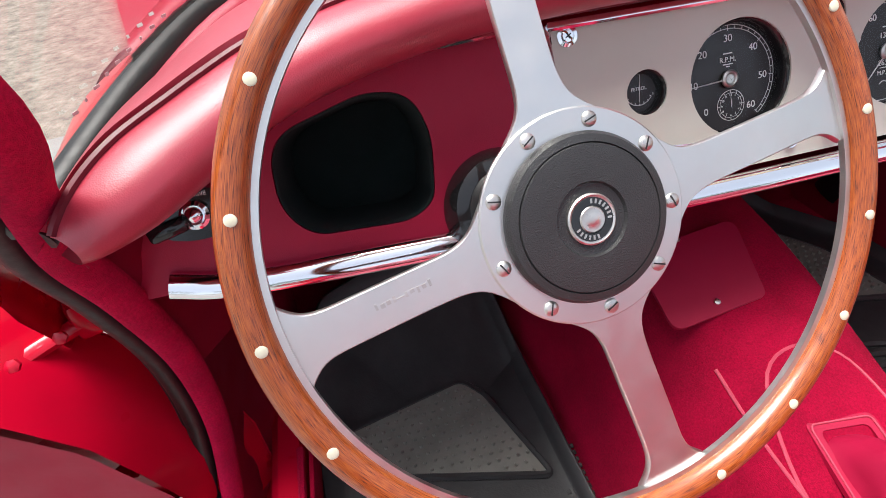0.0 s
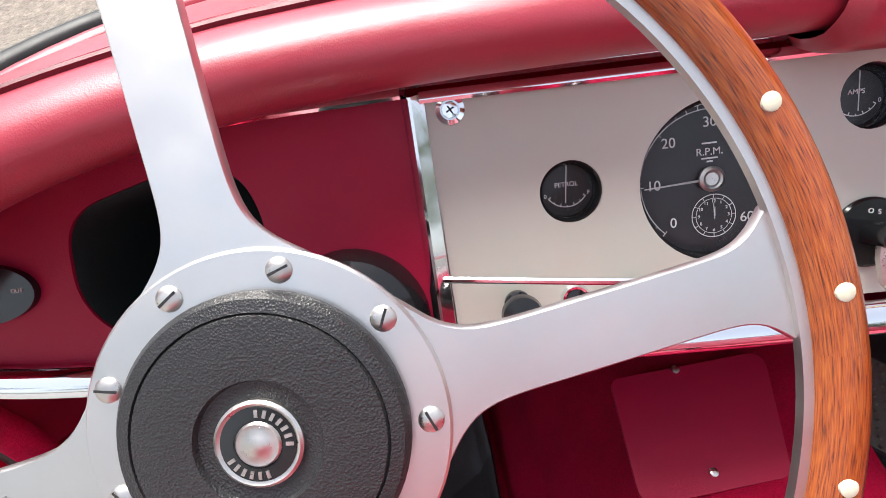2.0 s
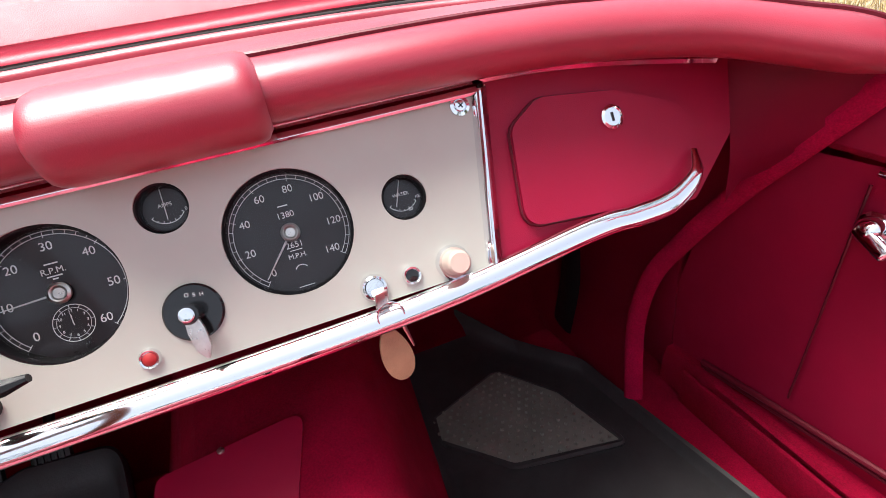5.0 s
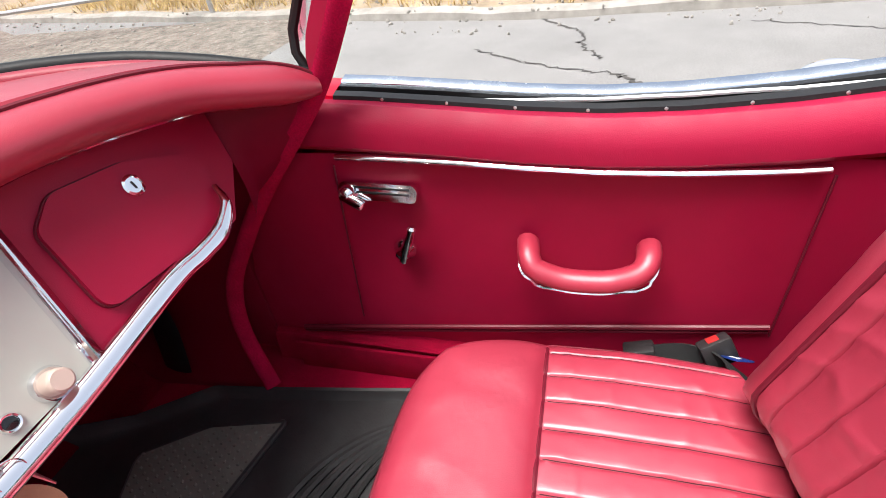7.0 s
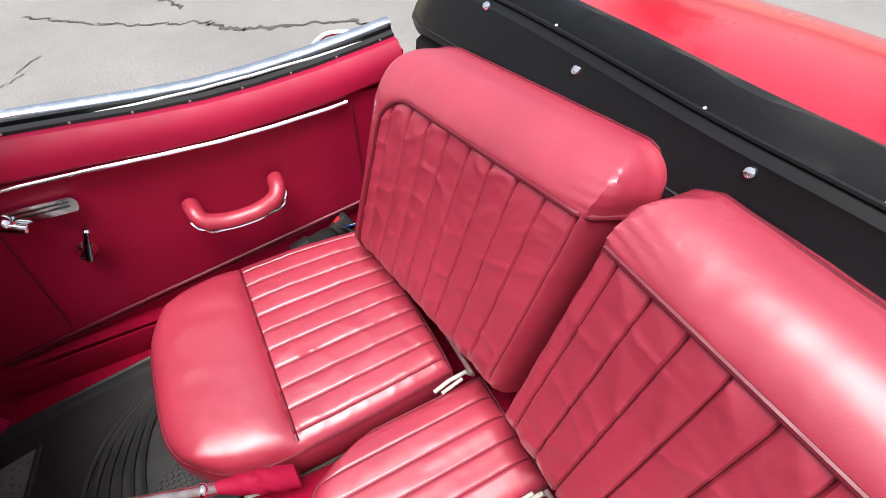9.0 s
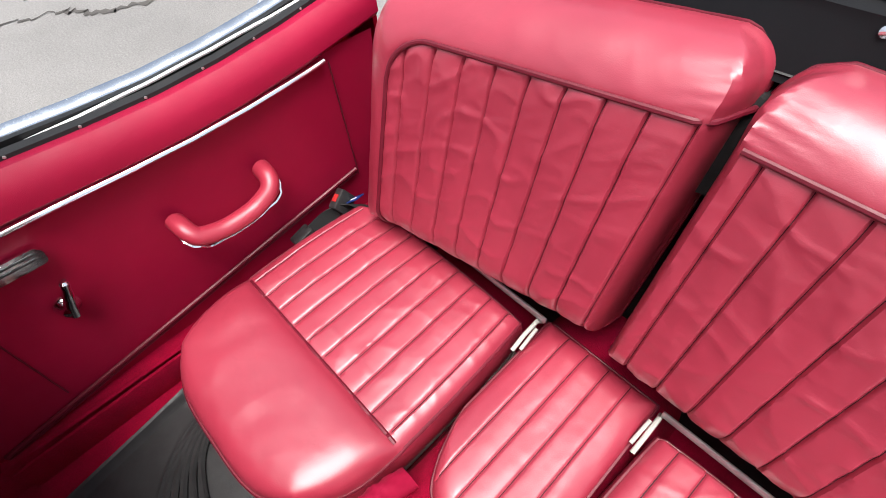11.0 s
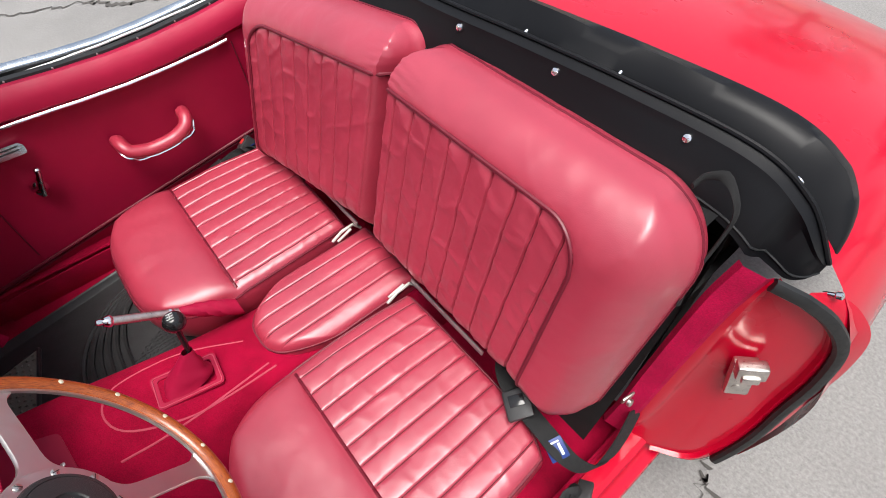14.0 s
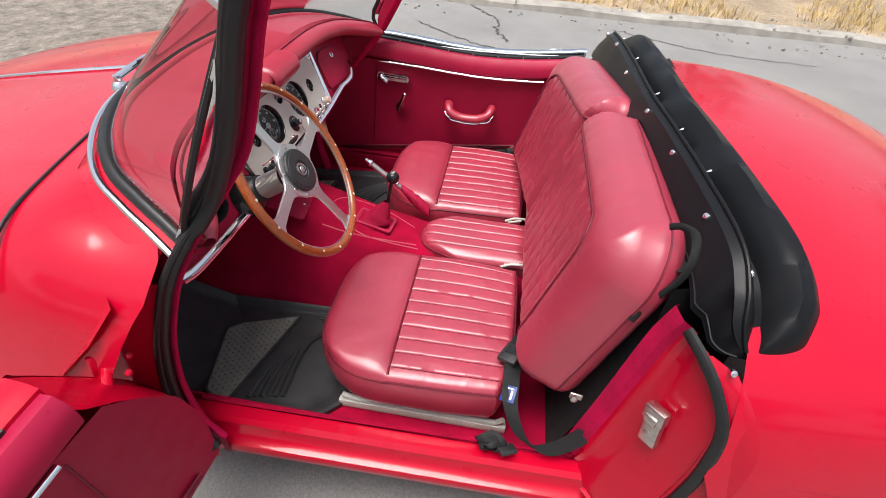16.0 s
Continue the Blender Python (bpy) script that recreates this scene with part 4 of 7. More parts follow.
for k in range(9):
    w = radians(77 - 40 * k)
    sm = WF @ pose(0.0562 * math.cos(w), 0.0562 * math.sin(w), 0.0016, 0, 0, 20 + 47 * k)
    bm = bmesh.new()
    lathe(bm, sm, [(0.0046, 0), (0.0046, 0.0006), (0.0036, 0.0016), (0.0012, 0.002)], 16)
    screw = part("screw", bm, NICKEL, hub)
    bm = bmesh.new()
    slab(bm, sm @ pose(0, 0, 0.0019), 0.0075, 0.0009, 0.0006)
    part("slot", bm, BLACK, hub)
bm = bmesh.new()
lathe(bm, WF, [(0.0495, 0.001), (0.0495, 0.006), (0.0475, 0.0088), (0.0432, 0.0098), (0.0428, 0.0088), (0.042, 0.0102), (0.034, 0.0112), (0.0215, 0.0112), (0.0205, 0.009), (0.0165, 0.0085), (0.015, 0.0085), (0.001, 0.0085)], 72)
horn = part("horn_pad", bm, BLACK, wheel, "grained black horn pad")
bm = bmesh.new()
lathe(bm, WF, [(0.0148, 0.0085), (0.0148, 0.0105), (0.0138, 0.0112), (0.0128, 0.0106), (0.001, 0.0106)], 40)
part("badge_ring", bm, NICKEL, horn)
bm = bmesh.new()
lathe(bm, WF, [(0.0126, 0.0107), (0.0125, 0.0109), (0.0082, 0.0109), (0.0081, 0.0107)], 40)
part("badge_band", bm, GLOSS, horn)
bm = bmesh.new()
lathe(bm, WF, [(0.0078, 0.0106), (0.007, 0.0116), (0.0045, 0.0113), (0.003, 0.0122), (0.0006, 0.0124)], 24)
part("badge_centre", bm, NICKEL, horn, "plain embossed badge")
for k in range(13):
    w = radians(205 + (k * 15 if k < 6 else (k - 6) * 15 + 150))
    bm = bmesh.new()
    slab(bm, WF @ pose(0.0104 * math.cos(w), 0.0104 * math.sin(w), 0.0111, 0, 0, math.degrees(w)), 0.0026, 0.0012, 0.0003)
    part("badge_bar", bm, NICKEL, horn)

column = root("steering_column", WC - WNORM * 0.25, "black steering column with ribbed alloy collar behind the wheel", "steering column")
back = frame_of(WC, -WNORM)
bm = bmesh.new()
lathe(bm, back, [(0.045, 0.0), (0.047, 0.012), (0.04, 0.03), (0.03, 0.034), (0.03, 0.04)], 40)
part("boss", bm, GLOSS, column)
bm = bmesh.new()
prof = []
for k in range(21):
    prof += [(0.0252, 0.036 + k * 0.0036), (0.0284, 0.0372 + k * 0.0036), (0.0284, 0.0386 + k * 0.0036)]
lathe(bm, back, prof + [(0.024, 0.114)], 40)
part("ribbed_collar", bm, STEEL, column, "ribbed bright alloy collar", flat=True)
bm = bmesh.new()
prof = [(0.03, 0.112)]
for k in range(9):
    prof += [(0.0335, 0.114 + k * 0.003), (0.0322, 0.1155 + k * 0.003)]
lathe(bm, back, prof + [(0.036, 0.143), (0.036, 0.146)], 40)
part("knurled_ring", bm, RUBBER, column)
bm = bmesh.new()
lathe(bm, back, [(0.036, 0.145), (0.047, 0.15), (0.054, 0.165), (0.055, 0.20), (0.053, 0.222), (0.042, 0.235), (0.03, 0.24), (0.024, 0.6), (0.02, 0.6)], 40)
part("shroud", bm, GLOSS, column)
bm = bmesh.new()
slab(bm, back @ pose(0.0, 0.03, 0.235), 0.07, 0.05, 0.03, 0.010, 3)
part("bracket", bm, GLOSS, column)
bm = bmesh.new()
tube(bm, [(-0.283, -0.102, 0.8475), (-0.20, -0.113, 0.844), (-0.13, -0.115, 0.836)], 0.0022, 8)
stalk = part("signal_stalk", bm, CHROME, column, "thin chrome signal lever with black tip")
bm = bmesh.new()
tube(bm, [(-0.145, -0.115, 0.837), (-0.13, -0.116, 0.8355), (-0.115, -0.117, 0.835), (-0.098, -0.119, 0.838)], [0.004, 0.0065, 0.006, 0.003], 8)
part("tip", bm, GLOSS, stalk)

# ---- dashboard ----
DF = frame_of((0, -0.0492, 0.8554), (0, -0.898, 0.44))


def dash_at(x, z, out=0.0):
    """A pose on the dashboard's face at the across and the height given."""
    return DF @ pose(x, dz(z), out)


def dz(z):
    return (z - 0.825) * 0.922


dash = root("dashboard", (0, 0.0, 0.73), "red leather dashboard with silver-grey instrument panel and chrome trim", "dashboard")
tach, speedo = (-0.0945, 0.832), (0.0885, 0.828)
minor = {"fuel_gauge": (-0.194, 0.836), "ammeter": (-0.001, 0.878), "water_gauge": (0.193, 0.830)}
big_r, small_r = 0.0545, 0.0208

bm = bmesh.new()
outline = rounded([(-0.279, dz(0.737)), (0.250, dz(0.737)), (0.284, dz(0.916)), (-0.284, dz(0.916))], 0.004)
holes = [circle(x, dz(z), big_r, 48) for x, z in (tach, speedo)] + [circle(x, dz(z), small_r, 32) for x, z in minor.values()]
plate(bm, DF @ pose(0, 0, 0.003), outline, 0.014, 0.004, holes)
panel = part("instrument_panel", bm, PANEL, dash, "silver-grey hide covered centre panel")

bm = bmesh.new()
hole = rounded([(-0.550, dz(0.795)), (-0.528, dz(0.763)), (-0.436, dz(0.757)), (-0.411, dz(0.772)), (-0.403, dz(0.838)), (-0.416, dz(0.879)), (-0.455, dz(0.888)), (-0.546, dz(0.862))], 0.08, 10)
plate(bm, DF @ pose(0, 0, 0.0), rounded([(-0.685, dz(0.737)), (-0.295, dz(0.737)), (-0.297, dz(0.93)), (-0.60, dz(0.915)), (-0.685, dz(0.865))], 0.004), 0.02, 0.003, [hole])
left = part("driver_fascia", bm, TRIM, dash, "red leather fascia with an open cubby")
for run in ([(-0.585, 0.886), (-0.54, 0.899), (-0.48, 0.910), (-0.40, 0.9155), (-0.299, 0.918)], [(-0.287, 0.9135), (-0.1, 0.9125), (0.1, 0.9125), (0.287, 0.9135)]):
    bm = bmesh.new()
    tube(bm, spline([dash_at(x, z, 0.007).translation for x, z in run], 24), 0.0042, 8, flat=0.8)
    part("top_strip", bm, CHROME, dash, "slim chrome strip under the padded roll")
bm = bmesh.new()
hx, hy = sum(x for x, y in hole) / len(hole), sum(y for x, y in hole) / len(hole)
rows = [[DF @ V((hx + (x - hx) * k, hy + (y - hy) * k, -d)) for x, y in hole] for k, d in ((0.99, 0.002), (0.975, 0.004), (0.97, 0.02), (0.97, 0.13))]
sheet(bm, rows, close=True)
bm.faces.new([bm.verts.new(p) for p in rows[-1]])
part("cubby_lining", bm, BAIZE, dash, "dark green baize lining")

bm = bmesh.new()
plate(bm, DF @ pose(0, 0, 0.0), rounded([(0.266, dz(0.737)), (0.50, dz(0.737)), (0.565, dz(0.80)), (0.59, dz(0.905)), (0.30, dz(0.93))], 0.01), 0.02, 0.003)
part("passenger_fascia", bm, TRIM, dash)
bm = bmesh.new()
lid = rounded([(0.298, dz(0.765)), (0.455, dz(0.748)), (0.490, dz(0.764)), (0.516, dz(0.815)), (0.502, dz(0.848)), (0.43, dz(0.880)), (0.345, dz(0.892)), (0.310, dz(0.868))], [0.02, 0.02, 0.03, 0.03, 0.03, 0.03, 0.03, 0.02])
plate(bm, DF @ pose(0, 0, 0.0085), lid, 0.01, 0.004)
lid_ob = part("glovebox_lid", bm, TRIM, dash, "leather covered glovebox lid with lock")
bm = bmesh.new()
tube(bm, [DF @ V((x, y, 0.0015)) for x, y in lid], 0.0022, 6, closed=True)
part("lid_piping", bm, PIPING, lid_ob)
lk = dash_at(0.418, 0.852, 0.0085)
bm = bmesh.new()
lathe(bm, lk, [(0.0125, 0), (0.0125, 0.003), (0.010, 0.0045), (0.009, 0.003), (0.001, 0.003)], 24)
lock = part("lock", bm, CHROME, lid_ob)
bm = bmesh.new()
slab(bm, lk @ pose(0, 0, 0.0033), 0.0022, 0.009, 0.001)
part("keyhole", bm, BLACK, lid_ob)

for s, rows_ in ((-1, ((0.64, -0.045, 0.698, 0.62, 0.004), (0.70, -0.058, 0.694, 0.62, 0.004), (0.76, -0.076, 0.689, 0.62, 0.004), (0.82, -0.098, 0.685, 0.62, 0.004), (0.87, -0.12, 0.678, 0.61, 0.004), (0.92, -0.145, 0.66, 0.60, 0.004))),
                 (1, ((0.768, -0.052, 0.648, 0.535, -0.09), (0.80, -0.082, 0.652, 0.556, -0.072), (0.84, -0.116, 0.656, 0.572, -0.052), (0.88, -0.148, 0.658, 0.583, -0.032), (0.92, -0.175, 0.66, 0.59, -0.012)))):
    bm = bmesh.new()
    sheet(bm, [[V((s * x0, y0, z)), V((s * (x0 * 0.5 + x1 * 0.5), y0 * 0.5 + y1 * 0.5 + (0.012 if s > 0 else 0.03), z)), V((s * x1, y1, z))] for z, y1, x1, x0, y0 in rows_])
    bmesh.ops.solidify(bm, geom=bm.faces, thickness=0.004)
    part("end_lining", bm, TRIM, dash)

# chrome trim
for s in (-1, 1):
    bm = bmesh.new()
    a, b = DF @ V((s * 0.291, dz(0.918), 0.004)), DF @ V((-0.287 if s < 0 else 0.258, dz(0.738), 0.004))
    rows = []
    for p in (a, b):
        rows.append([p + V((-0.008, 0.006, 0)), p + V((-0.0078, -0.002, 0)), p + V((-0.003, -0.0085, 0)), p + V((-0.001, -0.0088, 0)), p + V((0.0068, -0.003, 0)), p + V((0.008, 0.006, 0))])
    sheet(bm, rows)
    part("chrome_upright", bm, CHROME, dash)
bm = bmesh.new()
rail_line = spline([(-0.655, -0.088, 0.795), (-0.60, -0.094, 0.786), (-0.45, -0.097, 0.779), (-0.2, -0.098, 0.772), (0.0, -0.098, 0.771), (0.2, -0.098, 0.776), (0.36, -0.098, 0.795), (0.41, -0.102, 0.797), (0.45, -0.104, 0.802), (0.485, -0.095, 0.818), (0.50, -0.075, 0.835)], 70)
tube(bm, rail_line, [0.0115] * 56 + [0.0105 - 0.0005 * k for k in range(14)], 14, flat=0.45, up=(0, 0.7, -0.7))
part("lower_rail", bm, CHROME, dash, "half-round chrome rail along the lower edge")
bm = bmesh.new()
tube(bm, spline([(-0.60, -0.034, 0.915), (-0.5, -0.022, 0.930), (-0.4, -0.014, 0.938), (-0.29, -0.011, 0.941), (0.0, -0.011, 0.941), (0.29, -0.011, 0.941), (0.42, -0.018, 0.932), (0.55, -0.04, 0.913)], 50), 0.006, 8)
part("upper_rail", bm, CHROME, dash)
bm = bmesh.new()
plate(bm, frame_of((0, 0.02, 0.772), (0, -0.1, -1), (0, 1, 0)), [(-0.45, -0.1), (0.36, -0.1), (0.34, 0.16), (-0.50, 0.16)], 0.006)
part("lower_cover", bm, TRIM, dash)


def ticks(bm, m, r0, r1, a0, a1, n, w, long_every=0, r2=0.0):
    for k in range(n + 1):
        a = radians(a0 + (a1 - a0) * k / n)
        inner = r2 if long_every and k % long_every == 0 else r0
        mid = (inner + r1) / 2
        slab(bm, m @ pose(mid * math.cos(a), mid * math.sin(a), 0.0004, 0, 0, math.degrees(a)), r1 - inner, w, 0.0003)


def arc(bm, m, r, a0, a1, w, n=40):
    rows = []
    for k in range(n + 1):
        a = radians(a0 + (a1 - a0) * k / n)
        rows.append([m @ V(((r - w) * math.cos(a), (r - w) * math.sin(a), 0.0005)), m @ V(((r + w) * math.cos(a), (r + w) * math.sin(a), 0.0005))])
    sheet(bm, rows)


def gauge(name, x, z, r, label, sink=0.016):
    """A recessed round instrument: soft rim, black well, dial, glass."""
    g_at = dash_at(x, z, 0.0)
    bm = bmesh.new()
    lathe(bm, g_at, [(r + 0.0012, 0.0018), (r - 0.0005, 0.0008), (r - 0.003, -0.004), (r - 0.003, -sink - 0.002)][:4] + [(r - 0.0032, -sink - 0.003)], 48)
    bmesh.ops.delete(bm, geom=[f for f in bm.faces if len(f.verts) > 4], context="FACES")
    g = part(name, bm, GLOSS, dash, label)
    bm = bmesh.new()
    lathe(bm, g_at, [(r - 0.002, -sink - 0.002), (r - 0.002, -sink), (0.0005, -sink)], 48)
    part("dial", bm, DIAL, g)
    bm = bmesh.new()
    lathe(bm, g_at, [(r - 0.0035, -sink + 0.0100), (r * 0.5, -sink + 0.0103), (0.0005, -sink + 0.0104)], 40)
    bmesh.ops.delete(bm, geom=[max(bm.faces, key=lambda f: f.calc_area() if len(f.verts) > 4 else 0)], context="FACES")
    pane = part("glass", bm, LENS, g)
    pane.visible_shadow = False
    return g, g_at @ pose(0, 0, -sink)


def needle(g, m, ang, length, tail, w, boss, mat=WHITE):
    bm = bmesh.new()
    a = radians(ang)
    c, s = math.cos(a), math.sin(a)
    rows = [[m @ V((c * d - s * o, s * d + c * o, 0.0035)) for o in (-ww, ww)] for d, ww in ((-tail, w), (0, w), (length, w * 0.45))]
    sheet(bm, rows)
    bmesh.ops.solidify(bm, geom=bm.faces, thickness=0.0006)
    part("needle", bm, mat, g)
    if boss:
        bm = bmesh.new()
        lathe(bm, m, [(boss, 0.002), (boss, 0.004), (boss * 0.75, 0.0052), (boss * 0.6, 0.0048), (boss * 0.5, 0.0036)], 24)
        part("boss", bm, NICKEL, g)
        bm = bmesh.new()
        lathe(bm, m, [(boss * 0.52, 0.0026), (boss * 0.4, 0.0034), (0.0005, 0.0036)], 20)
        part("spindle", bm, DIAL, g)


def scale_mesh(g, build):
    bm = bmesh.new()
    build(bm)
    part("scale", bm, WHITE, g, flat=True)


# rev counter with its small clock
g, m = gauge("rev_counter", *tach, big_r, "dark rev counter with a small clock")
scale_mesh(g, lambda bm: (ticks(bm, m, 0.0475, 0.0505, 228, -50, 30, 0.0005, 5, 0.0455), arc(bm, m, 0.0508, 228, -50, 0.0003), arc(bm, m, 0.0475, 228, -50, 0.0003)))
for k, t in enumerate(("0", "10", "20", "30", "40", "50", "60")):
    a = radians(228 - 46.3 * k)
    lettering("numeral", t, m @ pose(0.0385 * math.cos(a), 0.0385 * math.sin(a), 0.0006), 0.0098, WHITE, g)
lettering("caption", "R.P.M.", m @ pose(0, 0.0185, 0.0006), 0.0072, WHITE, g)
bm = bmesh.new()
for y, w in ((0.0245, 0.010), (0.0142, 0.011), (0.012, 0.004)):
    slab(bm, m @ pose(0, y, 0.0006), w, 0.0011, 0.0003)
part("small_print", bm, WHITE, g)
needle(g, m, 183, 0.046, 0.0, 0.0009, 0.0088)
mc = m @ pose(0.002, -0.026, 0.0003)
scale_mesh(g, lambda bm: (ticks(bm, mc, 0.0125, 0.0148, 90, -270, 12, 0.0004), arc(bm, mc, 0.015, 0, 360, 0.0003), arc(bm, mc, 0.0122, 0, 360, 0.0002)))
for k in range(1, 13):
    a = radians(90 - 30 * k)
    lettering("numeral", str(k), mc @ pose(0.0102 * math.cos(a), 0.0102 * math.sin(a), 0.0005), 0.0032, WHITE, g)
needle(g, mc @ pose(0, 0, -0.002), 93, 0.009, 0.002, 0.0004, 0)
needle(g, mc @ pose(0, 0, -0.0016), 88, 0.0065, 0.0, 0.0005, 0)

# speedometer
g, m = gauge("speedometer", *speedo, big_r + 0.001, "dark speedometer with mile counters")
scale_mesh(g, lambda bm: (ticks(bm, m, 0.048, 0.0512, 232, -38, 28, 0.0005, 4, 0.046), arc(bm, m, 0.0514, 232, -38, 0.0003), arc(bm, m, 0.048, 232, -38, 0.0003)))
for k, t in enumerate(("0", "20", "40", "60", "80", "100", "120", "140")):
    a = radians(232 - 38.6 * k)
    lettering("numeral", t, m @ pose(0.0388 * math.cos(a), 0.0388 * math.sin(a), 0.0006), 0.0092, WHITE, g)
lettering("counter", "1380", m @ pose(0, 0.016, 0.0006), 0.0078, WHITE, g)
lettering("counter", "2651", m @ pose(0, -0.0115, 0.0006), 0.0078, WHITE, g)
lettering("caption", "M.P.H.", m @ pose(0, -0.0215, 0.0006), 0.0062, WHITE, g)
bm = bmesh.new()
slab(bm, m @ pose(0, 0.0245, 0.0006), 0.009, 0.001, 0.0003)
slab(bm, m @ pose(0, -0.0162, 0.0006), 0.011, 0.0008, 0.0003)
slab(bm, m @ pose(0, -0.0495, 0.0006), 0.014, 0.0007, 0.0003)
arc(bm, m @ pose(0, -0.036, 0), 0.006, 30, 150, 0.0004, 10)
part("small_print", bm, WHITE, g)
needle(g, m, 229, 0.046, 0.0, 0.0011, 0.0085)


def small_gauge(name, label, caption, ends, ang, flip=False):
    x, z = minor[name]
    g, m = gauge(name, x, z, small_r, label, 0.012)
    c = m @ pose(0, 0.004, 0)
    scale_mesh(g, lambda bm: (arc(bm, c, 0.0155, 215, 325, 0.0003, 20), ticks(bm, c, 0.0142, 0.0157, 215, 325, 6, 0.0006, 2, 0.0135)))
    lettering("caption", caption, m @ pose(0, 0.004, 0.0006), 0.0046, WHITE, g)
    for t, a in ends:
        w = radians(a)
        lettering("numeral", t, c @ pose(0.0165 * math.cos(w), 0.0165 * math.sin(w), 0.0006), 0.0042, WHITE, g)
    bm = bmesh.new()
    rows = []
    w = radians(ang)
    tip = V((0.0125 * math.cos(w), 0.0125 * math.sin(w) + 0.004, 0.003))
    base_ = V((-0.003 * math.cos(w), 0.017, 0.003))
    d = (tip - base_).normalized()
    s = V((-d.y, d.x, 0)) * 0.0004
    sheet(bm, [[m @ (base_ - s), m @ (base_ + s)], [m @ (tip - s), m @ (tip + s)]])
    bmesh.ops.solidify(bm, geom=bm.faces, thickness=0.0004)
    part("needle", bm, WHITE, g)


small_gauge("fuel_gauge", "small dark fuel gauge", "PETROL", (("0", 205), ("F", 335)), 262)
small_gauge("ammeter", "small dark ammeter", "AMPS", (("0", 335),), 268)
small_gauge("water_gauge", "small dark water temperature gauge", "WATER", (("100", 340), ("80", 290)), 235)


# switches along the panel
def ring_switch(name, x, z, r, mat, label, height=0.004, inner=None):
    at = dash_at(x, z, 0.003)
    bm = bmesh.new()
    lathe(bm, at, [(r, -0.002), (r, 0.002), (r * 0.86, height), (r * 0.7, height * 0.8), (r * 0.68, 0.0015), (0.0004, 0.0015)], 24)
    s = part(name, bm, CHROME, dash, label)
    if inner:
        bm = bmesh.new()
        lathe(bm, at, inner, 20)
        part("button", bm, mat, s)
    return s


ring_switch("warning_lamp", -0.043, 0.755, 0.0085, REDMARK, "red warning lamp in chrome ring", inner=[(0.0055, 0.001), (0.0053, 0.003), (0.003, 0.0048), (0.0004, 0.005)])
ring_switch("indicator_lamp", 0.179, 0.754, 0.009, GLOSS, "dark lamp in chrome ring", inner=[(0.006, 0.001), (0.0058, 0.0022), (0.0004, 0.003)])
ring_switch("lighter", 0.219, 0.754, 0.0165, BEIGE, "beige push knob in chrome ring", 0.006, [(0.0118, 0.001), (0.0115, 0.020), (0.0108, 0.0235), (0.009, 0.025), (0.0004, 0.025)])
ring_switch("ignition_lock", 0.143, 0.754, 0.0125, CHROME, "chrome ignition lock", 0.006, [(0.0085, 0.001), (0.008, 0.009), (0.0004, 0.009)])
ring_switch("push_switch", -0.196, 0.756, 0.0105, GLOSS, "black push switch in chrome ring", 0.004, [(0.0072, 0.001), (0.007, 0.0035), (0.0004, 0.0045)])
for x in (-0.236, -0.156):
    at = dash_at(x, 0.757, 0.003)
    bm = bmesh.new()
    lathe(bm, at, [(0.0095, 0), (0.0095, 0.004), (0.006, 0.006), (0.0055, 0.016), (0.012, 0.02), (0.0135, 0.025), (0.0125, 0.03), (0.0004, 0.032)], 28)
    k = part("pull_switch", bm, GLOSS, dash, "black pull knob")
    bm = bmesh.new()
    for i in (-1, 0, 1):
        slab(bm, at @ pose(i * 0.004, i * 0.0022, 0.0324, 0, 0, 25), 0.0018, 0.0028, 0.0004)
    part("marking", bm, WHITE, k)
at = dash_at(-0.002, 0.783, 0.003)
bm = bmesh.new()
lathe(bm, at, [(0.0235, 0), (0.0235, 0.0015), (0.022, 0.003), (0.0004, 0.0032)], 40)
lights = part("light_switch", bm, GLOSS, dash, "round black lighting switch with chrome lever")
for i, t in enumerate(("O", "S", "H")):
    lettering("letter", t, at @ pose(-0.001 + i * 0.0055, 0.0145 - i * 0.0012, 0.0034), 0.0046, WHITE, lights)
bm = bmesh.new()
lathe(bm, at, [(0.0085, 0.003), (0.008, 0.022), (0.0004, 0.023)], 24)
part("stem", bm, GLOSS, lights)
bm = bmesh.new()
lathe(bm, at, [(0.0062, 0.0225), (0.006, 0.026), (0.0045, 0.0265), (0.0004, 0.026)], 20)
part("cap", bm, CHROME, lights)
bm = bmesh.new()
lv = at @ pose(0.0, -0.004, 0.014, 0, 0, 6)
rows = [[lv @ V((x, y, z)) for x, z in ((-w, 0.003), (w * 0.3, 0.004), (w, 0.003), (w, -0.001), (-w, -0.001))] for y, w in ((0, 0.005), (-0.010, 0.0065), (-0.026, 0.0055), (-0.034, 0.001))]
sheet(bm, rows, close=True, cap=True)
part("lever", bm, NICKEL, lights)
# corner screws
for s in (-1, 1):
    at = dash_at(s * 0.268, 0.903, 0.003)
    bm = bmesh.new()
    lathe(bm, at, [(0.010, 0), (0.0095, 0.0022), (0.0065, 0.003), (0.0055, 0.0016), (0.005, 0.0038), (0.0004, 0.0045)], 24)
    sc = part("corner_screw", bm, CHROME, dash, "chrome screw in a cup washer")
    bm = bmesh.new()
    for a in (30, 120):
        slab(bm, at @ pose(0, 0, 0.0044, 0, 0, a), 0.0058, 0.0011, 0.0008)
    part("cross_slot", bm, GLOSS, sc)
